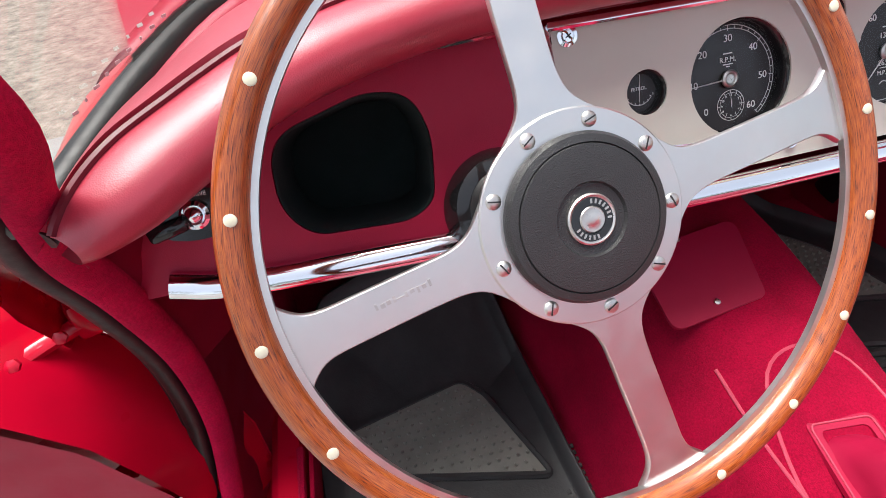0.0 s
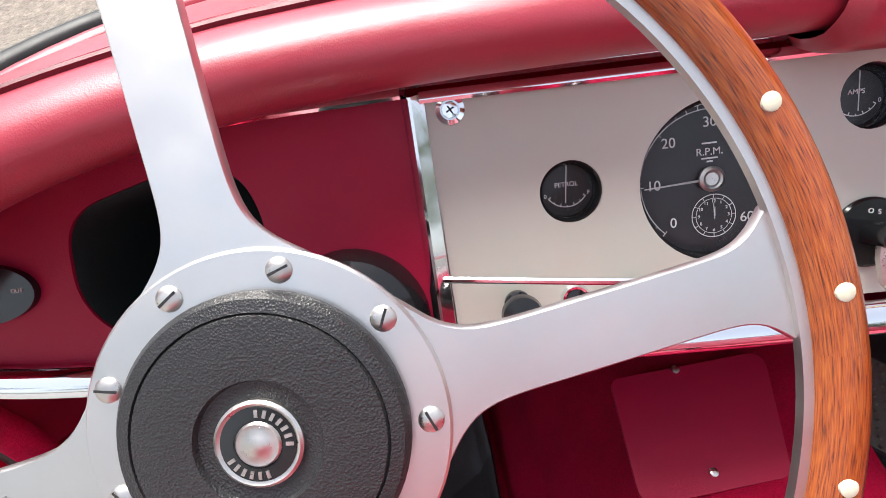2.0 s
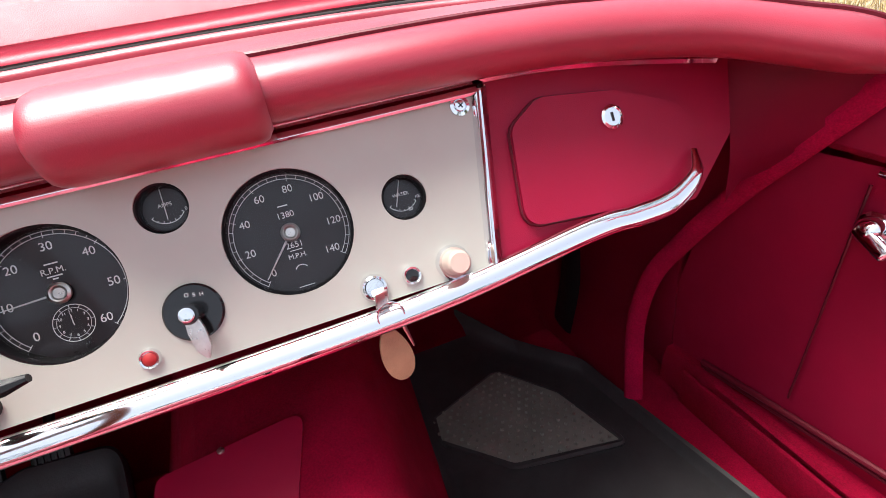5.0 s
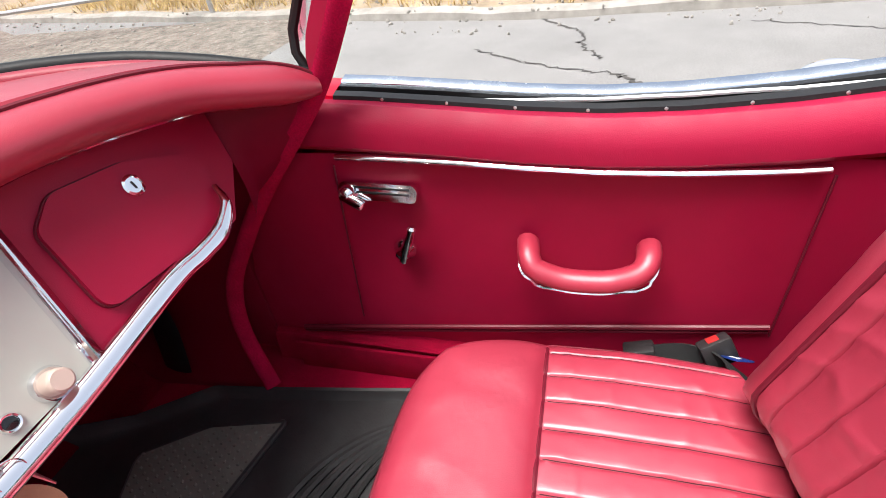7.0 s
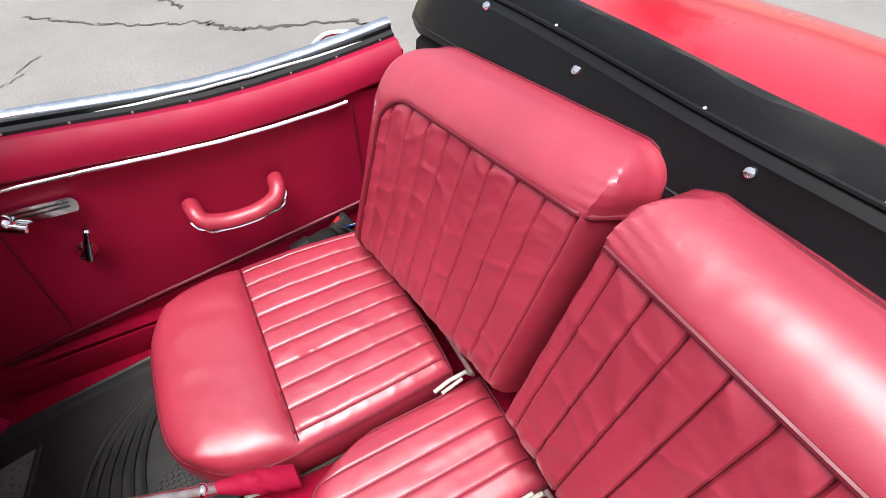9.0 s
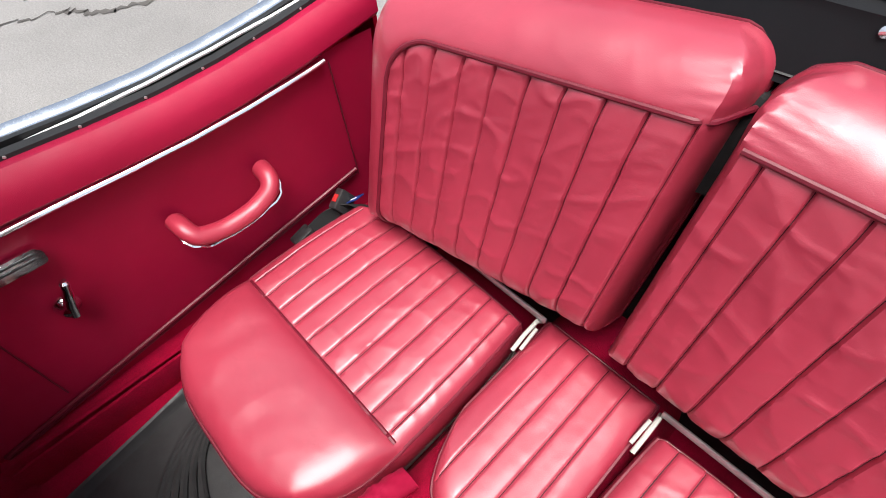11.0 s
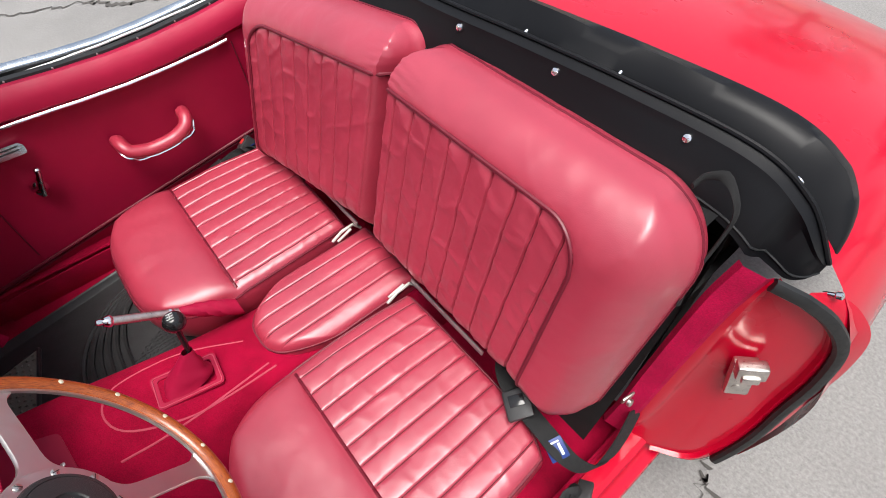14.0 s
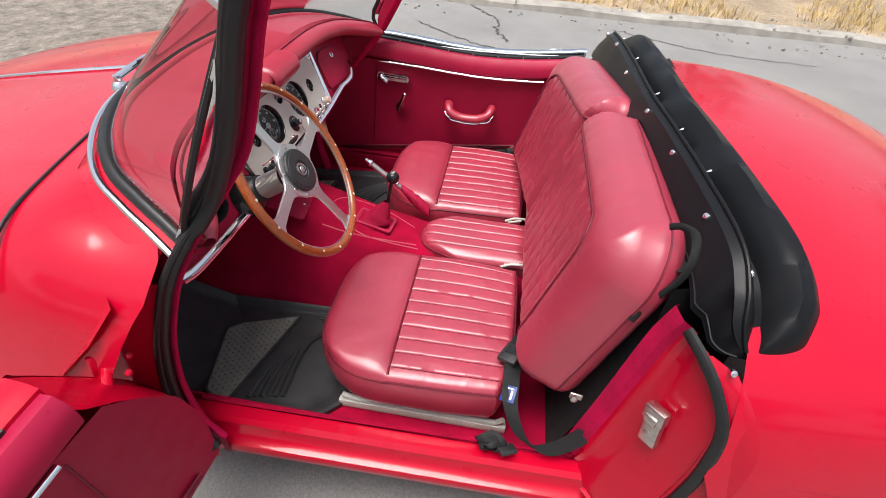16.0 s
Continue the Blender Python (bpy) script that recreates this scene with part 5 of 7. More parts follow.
# overdrive switch on the driver's fascia
at = dash_at(-0.617, 0.808, 0.006)
bm = bmesh.new()
plate(bm, at, [(0.042 * math.cos(a), 0.022 * math.sin(a)) for a in (2 * math.pi * k / 40 for k in range(40))], 0.01, 0.004)
od = part("overdrive_switch", bm, GLOSS, dash, "black oval overdrive switch with chrome centre")
bm = bmesh.new()
lathe(bm, at, [(0.0125, 0), (0.0125, 0.004), (0.010, 0.006), (0.0085, 0.0045), (0.0065, 0.009), (0.003, 0.012), (0.0004, 0.0125)], 28)
part("centre", bm, CHROME, od)
bm = bmesh.new()
slab(bm, at @ pose(-0.022, -0.007, 0.009, 0, 0, 12), 0.034, 0.014, 0.01, 0.004)
part("lever", bm, GLOSS, od)
lettering("caption", "OVERDRIVE", at @ pose(0, 0.0165, 0.0006), 0.0052, WHITE, od)
lettering("caption", "OUT", at @ pose(0.03, 0.001, 0.0006), 0.0042, WHITE, od)
lettering("caption", "IN", at @ pose(-0.0345, 0.003, 0.0006), 0.0042, WHITE, od)
# slender strip under the driver's fascia and the strap at the far end
bm = bmesh.new()
tube(bm, spline([(0.553, 0.24, 0.60), (0.555, 0.245, 0.55), (0.556, 0.25, 0.47), (0.556, 0.285, 0.335)], 14), 0.032, 8, flat=0.25, up=(1, 0, 0))
part("footwell_strap", bm, RUBBER, dash, "black rubber strap in the footwell")

# keys hanging from the ignition lock
keys = root("key_fob", (0.143, -0.10, 0.73), "tan leather fob and keys hanging from the ignition lock", "keys")
kc = dash_at(0.143, 0.754, 0.012).translation
bm = bmesh.new()
slab(bm, Matrix.Translation(kc + V((0.002, -0.008, -0.008))) @ pose(0, 0, 0, 20, 0, 10), 0.012, 0.003, 0.022, 0.001)
part("key", bm, NICKEL, keys)
bm = bmesh.new()
rc = kc + V((0.006, -0.013, -0.024))
tube(bm, [rc + V((0.012 * math.cos(a), 0.003 * math.sin(a), 0.012 * math.sin(a))) for a in (2 * math.pi * k / 28 for k in range(28))], 0.0009, 6, closed=True)
part("ring", bm, CHROME, keys)
bm = bmesh.new()
fm = frame_of(rc + V((-0.004, -0.004, -0.039)), (0.1, -0.98, 0.2)) @ pose(0, 0, 0.002, 0, 0, 6)
plate(bm, fm, [(0.0165 * math.sin(a) * (0.72 + 0.28 * (1 - math.cos(a)) / 2), 0.027 * math.cos(a)) for a in (2 * math.pi * k / 32 for k in range(32))], 0.005, 0.0015)
part("fob", bm, FOB, keys, "worn tan leather fob")
bm = bmesh.new()
tube(bm, [rc + V((0.008, 0.0, -0.009)), rc + V((0.014, -0.002, -0.038))], [0.003, 0.0015], 6, flat=0.5)
part("key", bm, NICKEL, keys)

# ---- doors ----
TOPLINE = [(-0.10, 0.862), (-0.20, 0.857), (-0.32, 0.848), (-0.44, 0.838), (-0.55, 0.833), (-0.66, 0.836), (-0.78, 0.846), (-0.90, 0.862), (-0.965, 0.872)]


def top_z(y):
    for (a, za), (b, zb) in zip(TOPLINE, TOPLINE[1:]):
        if b <= y <= a:
            return za + (zb - za) * (y - a) / (b - a)
    return TOPLINE[0][1] if y > -0.1 else TOPLINE[-1][1]


def build_door(door, m, hardware):
    """A door as it stands closed on the passenger's side, its inner face near x = 0.68; m moves it to its place."""
    def add(name, bm, mat, parent=None, label=""):
        bmesh.ops.transform(bm, matrix=m, verts=bm.verts)
        return part(name, bm, mat, parent or door, label)

    def front(z):
        return float(np.interp(z, (0.35, 0.5, 0.627, 0.726, 0.818, 0.907), (0.09, 0.09, 0.055, -0.015, -0.10, -0.155)))

    def rear(z):
        return -0.965 + 0.05 * min(max((0.85 - z) / 0.5, 0), 1)

    def lead(z):
        """How far the outer skin reaches ahead at a height, along the shut line of the wing."""
        return float(np.interp(z, (0.32, 0.44, 0.57, 0.68, 0.80, 0.86), (0.25, 0.245, 0.20, 0.13, 0.05, 0.01)))

    # leather inner panel
    bm = bmesh.new()
    rows = []
    for i in range(34):
        s = i / 33
        r = []
        for k in range(22):
            z = 0.335 + (0.785 - 0.335) * k / 21
            y = front(z) + 0.015 + (rear(z) - front(z)) * s
            x = 0.684 + 0.012 * math.sin(s * math.pi) + rough((y * 3, z * 3, 1), 2.0, 0.002)
            r.append(V((x, y, z)))
        rows.append(r)
    sheet(bm, rows)
    panel_ = add("inner_panel", bm, TRIM, None, "plain red leather door panel")
    # padded top roll
    bm = bmesh.new()
    rows = []
    for i in range(49):
        y = -0.09 - 0.872 * i / 48
        z = top_z(y)
        drop = 0.068
        rows.append([V((0.735, y, z - 0.012)), V((0.722, y, z + 0.0)), V((0.702, y, z + 0.001)), V((0.686, y, z - 0.012)), V((0.677, y, z - 0.035)), V((0.676, y, z - 0.058)), V((0.684, y, z - drop)), V((0.70, y, z - drop - 0.004))])
    sheet(bm, rows)
    add("padded_top", bm, TRIM)
    bm = bmesh.new()
    tube(bm, [(0.679, -0.152 - 0.672 * k / 40, top_z(-0.152 - 0.672 * k / 40) - 0.076 + 0.008 * math.sin(k / 40 * math.pi)) for k in range(41)], 0.0075, 10, flat=0.75, up=(0, 0, 1))
    strip = add("chrome_strip", bm, CHROME, None, "half-round chrome strip")
    # lower pocket edge
    bm = bmesh.new()
    tube(bm, [(0.680, 0.03 - 0.86 * k / 20, 0.372 + 0.12 * k / 20) for k in range(21)], 0.005, 8)
    tube(bm, [(0.682, 0.03 - 0.86 * k / 20, 0.361 + 0.12 * k / 20) for k in range(21)], 0.004, 8)
    add("lower_fold", bm, PIPING)
    for y0 in (-0.142, -0.835):
        bm = bmesh.new()
        tube(bm, [(0.683, y0 + (0.76 - z) * (0.0 if y0 < -0.5 else 0.07), z) for z in np.linspace(0.47 if y0 < -0.5 else 0.42, 0.765, 9)], 0.0018, 5)
        add("panel_seam", bm, PIPING, panel_)
    # black window channel, chrome capping, outer skin
    bm = bmesh.new()
    rows = []
    for i in range(49):
        y = -0.15 - 0.812 * i / 48
        z = top_z(y)
        rows.append([V((0.718, y, z - 0.01)), V((0.722, y, z + 0.006)), V((0.735, y, z + 0.009)), V((0.737, y, z - 0.02)), V((0.746, y, z - 0.02)), V((0.748, y, z + 0.011)), V((0.760, y, z + 0.012))])
    sheet(bm, rows)
    chan = add("window_channel", bm, RUBBER, None, "black rubber window channel")
    bm = bmesh.new()
    tube(bm, [(0.7415, y, top_z(y) + 0.002 + 0.011 * math.sin((y + 0.90) / 0.54 * math.pi)) for y in np.linspace(-0.36, -0.90, 28)], 0.0032, 6)
    add("glass_edge", bm, WHITE, chan, "pale top edge of the lowered window glass")
    for k in range(8):
        bm = bmesh.new()
        y = -0.23 - 0.1 * k
        lathe(bm, frame_of((0.7225, y, top_z(y) + 0.003), (-1, 0, 0.3)), [(0.003, 0), (0.0025, 0.0015), (0.0005, 0.002)], 8)
        add("stud", bm, NICKEL, chan)
    bm = bmesh.new()
    rows = []
    for i in range(49):
        y = -0.15 - 0.822 * i / 48
        z = top_z(y)
        rows.append([V((0.756, y, z - 0.004)), V((0.758, y, z + 0.012)), V((0.762, y, z + 0.016)), V((0.779, y, z + 0.019)), V((0.794, y, z + 0.010)), V((0.796, y, z - 0.004))])
    sheet(bm, rows, cap=False)
    add("chrome_capping", bm, CAPPING, None, "broad chrome capping on the door top")
    bm = bmesh.new()
    rows = []
    for i in range(9):
        y = -0.085 - 0.065 * i / 8
        z = top_z(y)
        rows.append([V((0.722, y, z - 0.01)), V((0.726, y, z + 0.004)), V((0.74, y, z + 0.01)), V((0.775, y, z + 0.014)), V((0.792, y, z + 0.006))])
    sheet(bm, rows)
    add("top_cap", bm, PAINT)
    bm = bmesh.new()
    rows = []
    for i in range(25):
        y = -0.085 - 0.89 * i / 24
        z = top_z(y)
        s = 1 - i / 24
        rows.append([V((x, y + s * lead(zz), zz)) for x, zz in ((0.79, z + 0.004), (0.802, z - 0.02), (0.81, z - 0.05), (0.819, 0.75), (0.825, 0.68), (0.828, 0.62), (0.828, 0.55), (0.822, 0.48), (0.815, 0.42), (0.79, 0.32), (0.775, 0.325))])
    sheet(bm, rows)
    add("outer_skin", bm, PAINT)
    bm = bmesh.new()
    sheet(bm, [[V((0.692, front(z) + 0.013, z)), V((0.74, (front(z) + lead(z) - 0.085) / 2 + 0.006, z)), V((x, lead(z) - 0.087, z))] for x, z in ((0.776, 0.325), (0.79, 0.335), (0.813, 0.42), (0.82, 0.48), (0.826, 0.55), (0.826, 0.62), (0.823, 0.68), (0.817, 0.75), (0.808, 0.80), (0.79, 0.858))])
    add("hinge_edge", bm, PAINT, None, "red painted front edge of the door")
    bm = bmesh.new()
    plate(bm, frame_of((0, -0.972, 0), (0, -1, 0)), [(0.69, 0.34), (0.785, 0.325), (0.815, 0.43), (0.825, 0.6), (0.80, 0.80), (0.785, 0.85), (0.70, 0.85)], 0.01)
    add("door_edge", bm, PAINT)
    bm = bmesh.new()
    lathe(bm, frame_of((0.815, -0.935, 0.815), (0.3, 0, 1)), [(0.008, 0), (0.008, 0.02), (0.005, 0.024)], 12)
    tube(bm, spline([(0.82, -0.935, 0.838), (0.85, -0.89, 0.846), (0.852, -0.84, 0.846), (0.82, -0.79, 0.826)], 16), 0.007, 8, flat=0.7)
    add("outer_handle", bm, CHROME, None, "chrome outer door handle")
    if not hardware:
        return
    # inner lever on its long plate
    f = frame_of((0.680, -0.212, 0.720), (-1, 0, 0.38), (0, 0, 1)) @ pose(0, 0, 0, 0, 0, -2)
    bm = bmesh.new()
    plate(bm, f @ pose(0, 0, 0.010), rounded([(-0.066, -0.013), (0.066, -0.013), (0.068, 0.006), (0.060, 0.015), (-0.060, 0.016), (-0.067, 0.006)], 0.009), 0.016, 0.005)
    hplate = add("handle_plate", bm, CHROME, None, "chrome door lever on a long plate")
    bm = bmesh.new()
    for y in (-0.004, 0.004):
        slab(bm, f @ pose(0.005, y + 0.004, 0.0106), 0.10, 0.0036, 0.003, 0.0006)
    add("groove", bm, GLOSS, hplate)
    toward = (f.to_3x3() @ V((1, 0, 0))).y > 0
    sg = 1 if toward else -1
    bm = bmesh.new()
    lathe(bm, f @ pose(sg * 0.048, -0.004, 0.008), [(0.016, 0), (0.0155, 0.01), (0.011, 0.018), (0.004, 0.021)], 24)
    slab(bm, f @ pose(sg * 0.038, -0.012, 0.022, 0, 0, sg * 25), 0.045, 0.018, 0.012, 0.005, 3)
    add("lever", bm, CHROME, hplate)
    # window winder
    f = frame_of((0.684, -0.238, 0.603), (-1, 0, 0))
    bm = bmesh.new()
    lathe(bm, f, [(0.021, 0), (0.02, 0.006), (0.013, 0.012), (0.011, 0.022), (0.004, 0.025)], 24)
    crank = add("window_winder", bm, CHROME, None, "chrome window winder")
    bm = bmesh.new()
    tube(bm, [f @ V((-0.002, -0.012, 0.018)), f @ V((0.006, 0.012, 0.020)), f @ V((0.018, 0.038, 0.022))], [0.010, 0.010, 0.008], 10, flat=0.7)
    tube(bm, [f @ V((0.014, 0.026, 0.022)), f @ V((0.019, 0.038, 0.023)), f @ V((0.024, 0.050, 0.024)), f @ V((0.028, 0.062, 0.024)), f @ V((0.029, 0.066, 0.024))], [0.008, 0.0092, 0.0072, 0.0085, 0.005], 14)
    add("arm", bm, CHROME, crank)
    # curved padded pull
    line = spline([(0.680, -0.452, 0.636), (0.655, -0.455, 0.636), (0.640, -0.459, 0.629), (0.632, -0.470, 0.619), (0.630, -0.505, 0.607), (0.629, -0.542, 0.605), (0.630, -0.58, 0.608), (0.632, -0.612, 0.621), (0.640, -0.625, 0.631), (0.655, -0.630, 0.638), (0.680, -0.632, 0.638)], 60)
    bm = bmesh.new()
    tube(bm, line, [0.019] * 60, 12, flat=0.9)
    pull = add("door_pull", bm, LEATHER, None, "padded red leather door pull with chrome edge")
    bm = bmesh.new()
    tube(bm, [p + V((-0.004, (0.012 if p.y > -0.5 else -0.012 if p.y < -0.6 else 0) * 1.2, -0.0205 if -0.62 < p.y < -0.48 else -0.014)) for p in line[6:-6]], 0.0032, 6)
    add("pull_edge", bm, CHROME, pull)


door = root("side_door", (0.75, -0.5, 0.33), "closed red car door with leather lining and chrome fittings", "car door", "doors")
build_door(door, Matrix.Identity(4), True)
# the driver's door stands wide open: mirrored and swung about its front edge
odoor = root("side_door", (-1.2, 0.05, 0.33), "wide open red car door with leather lining", "car door", "doors")
swing = Matrix.Translation((-0.865, -0.115, 0)) @ Matrix.Rotation(radians(-92), 4, "Z") @ Matrix.Diagonal((-1.0, 1, 1, 1)) @ Matrix.Translation((-0.684, -0.015, 0))
build_door(odoor, swing, False)

# ---- seats ----
def puff(q):
    """How far a cushion has risen at the share q of its edge's roundness."""
    q = min(max(q, 0), 1)
    return math.sqrt(1 - (1 - q) ** 2)


def flute(x, lines, deep=1.0):
    """Sewn channels: a sharp groove at each line and a soft swell between."""
    z = 0.0
    for a, b in zip(lines, lines[1:]):
        if a <= x <= b:
            z = 0.0034 * deep * math.sin((x - a) / (b - a) * math.pi) ** 0.45
    for a in lines:
        z -= 0.0052 * deep * math.exp(-((x - a) / 0.0021) ** 2)
    return z


def columns(x0, x1, lines, step):
    """Places across a cushion, closer on both sides of every sewn line."""
    out = {round(x0, 5), round(x1, 5)}
    n = round((x1 - x0) / step)
    for k in range(n + 1):
        x = x0 + (x1 - x0) * k / n
        if min(abs(x - a) for a in lines) > 0.0042:
            out.add(round(x, 5))
    for a in lines:
        for d in (-0.0034, -0.0017, 0, 0.0017, 0.0034):
            if x0 < a + d < x1:
                out.add(round(a + d, 5))
    return sorted(out)


def crease(p, amount):
    """Thin raised wrinkles, as in stretched old leather."""
    a = (1 - abs(noise.noise(V(p) * 13))) ** 12
    b = (1 - abs(noise.noise(V(p) * 29 + V((4, 1, 7))))) ** 11
    return (a + 0.45 * b) * amount


def leather_folds(p, amount):
    return rough((p[0] * 1.0, p[1] * 0.45, p[2]), 22, amount) + rough((p[0] * 0.6, p[1], p[2] + 3), 55, amount * 0.3)


def seat_cushion(seat, cx, side):
    """The bottom cushion: front roll, fluted panel, boxed sides."""
    wide, y0, y1, top = (0.240 if side < 0 else 0.233), -0.80, -0.282, 0.476
    nv = 100
    lines = [-0.205 + 0.0456 * k for k in range(10)]

    def outline(u, v):
        x = wide * u * math.sqrt(1 - 0.10 * v * v if v < 0 else 1 - 0.42 * v ** 4)
        y = (y0 + y1) / 2 + (y1 - y0) / 2 * v * math.sqrt(1 - u ** 4 * (0.34 if v > 0 else 0.26 if u * side > 0 else 0.04))
        return x, y

    def point(u, v):
        x, y = outline(u, v)
        d = min((1 - abs(u)) * wide, (1 - abs(v)) * (y1 - y0) / 2 * (2.2 if v < 0 else 1))
        z = top + 0.02 * puff(d / 0.04)
        if y < -0.492:
            k = puff(d / 0.02) * puff((-0.492 - y) / 0.012)
            z += flute(u * wide, lines, 0.62) * k
            z += (leather_folds((y * 0.6, x * 2.0, cx), 0.0013) + crease((x * 0.8, y * 1.0, cx), 0.0016)) * k
            z += 0.004 * math.sin(min((-0.492 - y) / 0.3, 1) * math.pi)
        else:
            z += (0.018 if side < 0 else 0.030) * puff(d / 0.1) * puff((y + 0.492) / 0.07) - 0.004
            z += (leather_folds((x, y, cx + 5), 0.0018) + crease((x * 0.6, y * 0.6, cx + 2), 0.0003)) * puff(d / 0.03)
        return V((cx + x, y, z))

    us = [x / wide for x in columns(-wide, wide, lines, 0.0062)]
    nu = len(us) - 1
    rows = [[point(u, -1 + 2 * j / nv) for u in us] for j in range(nv + 1)]
    bm = bmesh.new()
    vs = sheet(bm, rows)
    rim = vs[0][:] + [r[-1] for r in vs[1:]] + vs[-1][-2::-1] + [r[0] for r in vs[-2:0:-1]]
    prev = rim
    c = V((cx, (y0 + y1) / 2, 0))
    for dz, grow in ((0.004, 0.002), (0.02, 0.005), (0.05, 0.005), (0.085, 0.001), (0.115, -0.012), (0.125, -0.03)):
        ring = []
        for v in rim:
            o = V((v.co.x, v.co.y, 0)) - c
            ring.append(bm.verts.new(V((v.co.x, v.co.y, top - dz + leather_folds(v.co * 1.0, 0.002))) + o.normalized() * grow))
        for i in range(len(rim)):
            j = (i + 1) % len(rim)
            bm.faces.new((prev[i], prev[j], ring[j], ring[i]))
        prev = ring
    bm.faces.new(prev)
    loop = [v.co.copy() for v in rim]
    cushion = part("cushion", bm, SEAT, seat)
    # a dark thread along each sewn line paints the groove's shade
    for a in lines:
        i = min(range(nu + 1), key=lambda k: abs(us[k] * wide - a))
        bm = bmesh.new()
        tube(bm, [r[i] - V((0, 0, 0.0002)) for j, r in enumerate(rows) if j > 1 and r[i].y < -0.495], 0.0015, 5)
        part("seam", bm, SEAM_SHADE, cushion)
    bm = bmesh.new()
    tube(bm, [p + V((0, 0, 0.001)) for p in loop[::3]], 0.0034, 6, closed=True)
    part("piping", bm, PIPING, cushion)
    seam_v = min(range(nv + 1), key=lambda j: abs(rows[j][nu // 2].y + 0.492))
    bm = bmesh.new()
    tube(bm, [V((p.x, -0.492, p.z)) for p in rows[seam_v][2:-2:2]], 0.0036, 6)
    part("cross_piping", bm, PIPING, cushion)
    for s in (-1, 1):
        bm = bmesh.new()
        tube(bm, [(cx + s * 0.205, -0.36, 0.335), (cx + s * 0.205, -0.40, 0.322), (cx + s * 0.205, -0.78, 0.322), (cx + s * 0.205, -0.80, 0.34)], 0.008, 8)
        slab(bm, pose(cx + s * 0.205, -0.58, 0.303), 0.02, 0.46, 0.028, 0.004)
        part("seat_rail", bm, CREAMPAINT, seat, "cream painted steel seat rail")


def seat_back(seat, side):
    """The tilting backrest: fluted panel, plain border, boxed edge. side: 1 the passenger's, -1 the driver's."""
    up, n = V((0, -0.276, 0.961)), V((0, 0.961, 0.276))
    low = 0.088 if side < 0 else 0.112
    o = V((0, -0.772, 0.485)) + up * (low - 0.025) - n * 0.034
    high = (0.570 if side < 0 else 0.583) - low
    seam_h = (0.490 if side < 0 else 0.503) - low
    xi, xo = (-0.005, 0.600) if side < 0 else (0.016, 0.565)
    lim = 0.478 if side < 0 else 0.474
    # the passenger's backrest stands a little turned towards the tunnel and lower at its outer side
    turn, sag = (0.0, 0.0) if side < 0 else (0.09, 0.125)

    def place(x, h, z):
        return V((side * x, 0, 0)) + o + up * (h - sag * x) + n * (z + turn * x)

    nv = 110
    lines = [xi + 0.002] + [0.036 + 0.0517 * k for k in range(9)] + [lim + 0.012]

    def span(h):
        a, b = xi + (0.012 * (1 - h / high) if side > 0 else 0), xo - 0.012 * (1 - h / high)
        r = 0.12
        if h > high - r:
            b -= r - math.sqrt(max(r * r - (h - high + r) ** 2, 0))
        r = 0.06
        if h > high - r:
            a += r - math.sqrt(max(r * r - (h - high + r) ** 2, 0))
        r = 0.05
        if h < r:
            b -= r - math.sqrt(max(r * r - (r - h) ** 2, 0))
        return a, b

    def in_panel(x, h):
        """Inside the piped panel: how far from its seam."""
        r = 0.07
        lim_x, lim_h = lim + 0.005 * h, seam_h
        d = min(lim_x - x, lim_h - h)
        if x > lim_x - r and h > lim_h - r:
            d = r - math.hypot(x - lim_x + r, h - lim_h + r)
        return d

    def point(s, j):
        h = high * j / nv
        a, b = span(min(h, high - 0.0006))
        x = a + (b - a) * s
        d = min((x - a) * 4.5, b - x, (high - h) * 0.8, (h + 0.004) * 1.3)
        z = -0.055 + 0.10 * puff(d / 0.10)
        p = in_panel(x, h)
        if p > 0:
            k = puff(p / 0.012) * puff((x - a) / 0.01)
            z += flute(xi + (xo - xi) * s, lines) * k - 0.006 * puff(p / 0.05)
            z += (leather_folds((x * 1.8, h * 0.5, side * 3), 0.0012) + crease((x * 1.0 + h * 0.7, h * 0.8 - x * 0.3, side * 3), 0.0028)) * k
        else:
            z += 0.006 * puff(-p / 0.06) + leather_folds((x, h, side * 9), 0.0018) + crease((x * 0.5, h * 0.5, side * 5), 0.0009)
            if x < 0.09:
                z += 0.0017 * math.sin(h * 430 + 60 * x) * (1 - x / 0.09) * puff((h - seam_h) / 0.03) * puff(d / 0.03)
        return place(x, h, z)

    ss = [(x - xi) / (xo - xi) for x in columns(xi, xo, lines, 0.0062)]
    rows = [[point(s, j) for s in ss] for j in range(nv + 1)]
    bm = bmesh.new()
    vs = sheet(bm, rows)
    rim = vs[0][:] + [r[-1] for r in vs[1:]] + vs[-1][-2::-1] + [r[0] for r in vs[-2:0:-1]]
    loop = [v.co.copy() for v in rim]
    prev = rim
    c = o + V((side * 0.31, 0, 0)) + up * high * 0.5
    for back, grow in ((0.004, 0.002), (0.015, 0.003), (0.035, 0.003), (0.05, -0.004), (0.062, -0.016), (0.066, -0.04)):
        ring = []
        for v, p in zip(rim, loop):
            w = p - c
            ring.append(bm.verts.new(p - n * back + (w - n * w.dot(n)).normalized() * grow))
        for i in range(len(rim)):
            j = (i + 1) % len(rim)
            bm.faces.new((prev[i], prev[j], ring[j], ring[i]))
        prev = ring
    bm.faces.new(prev)
    back = part("backrest", bm, SEAT, seat)
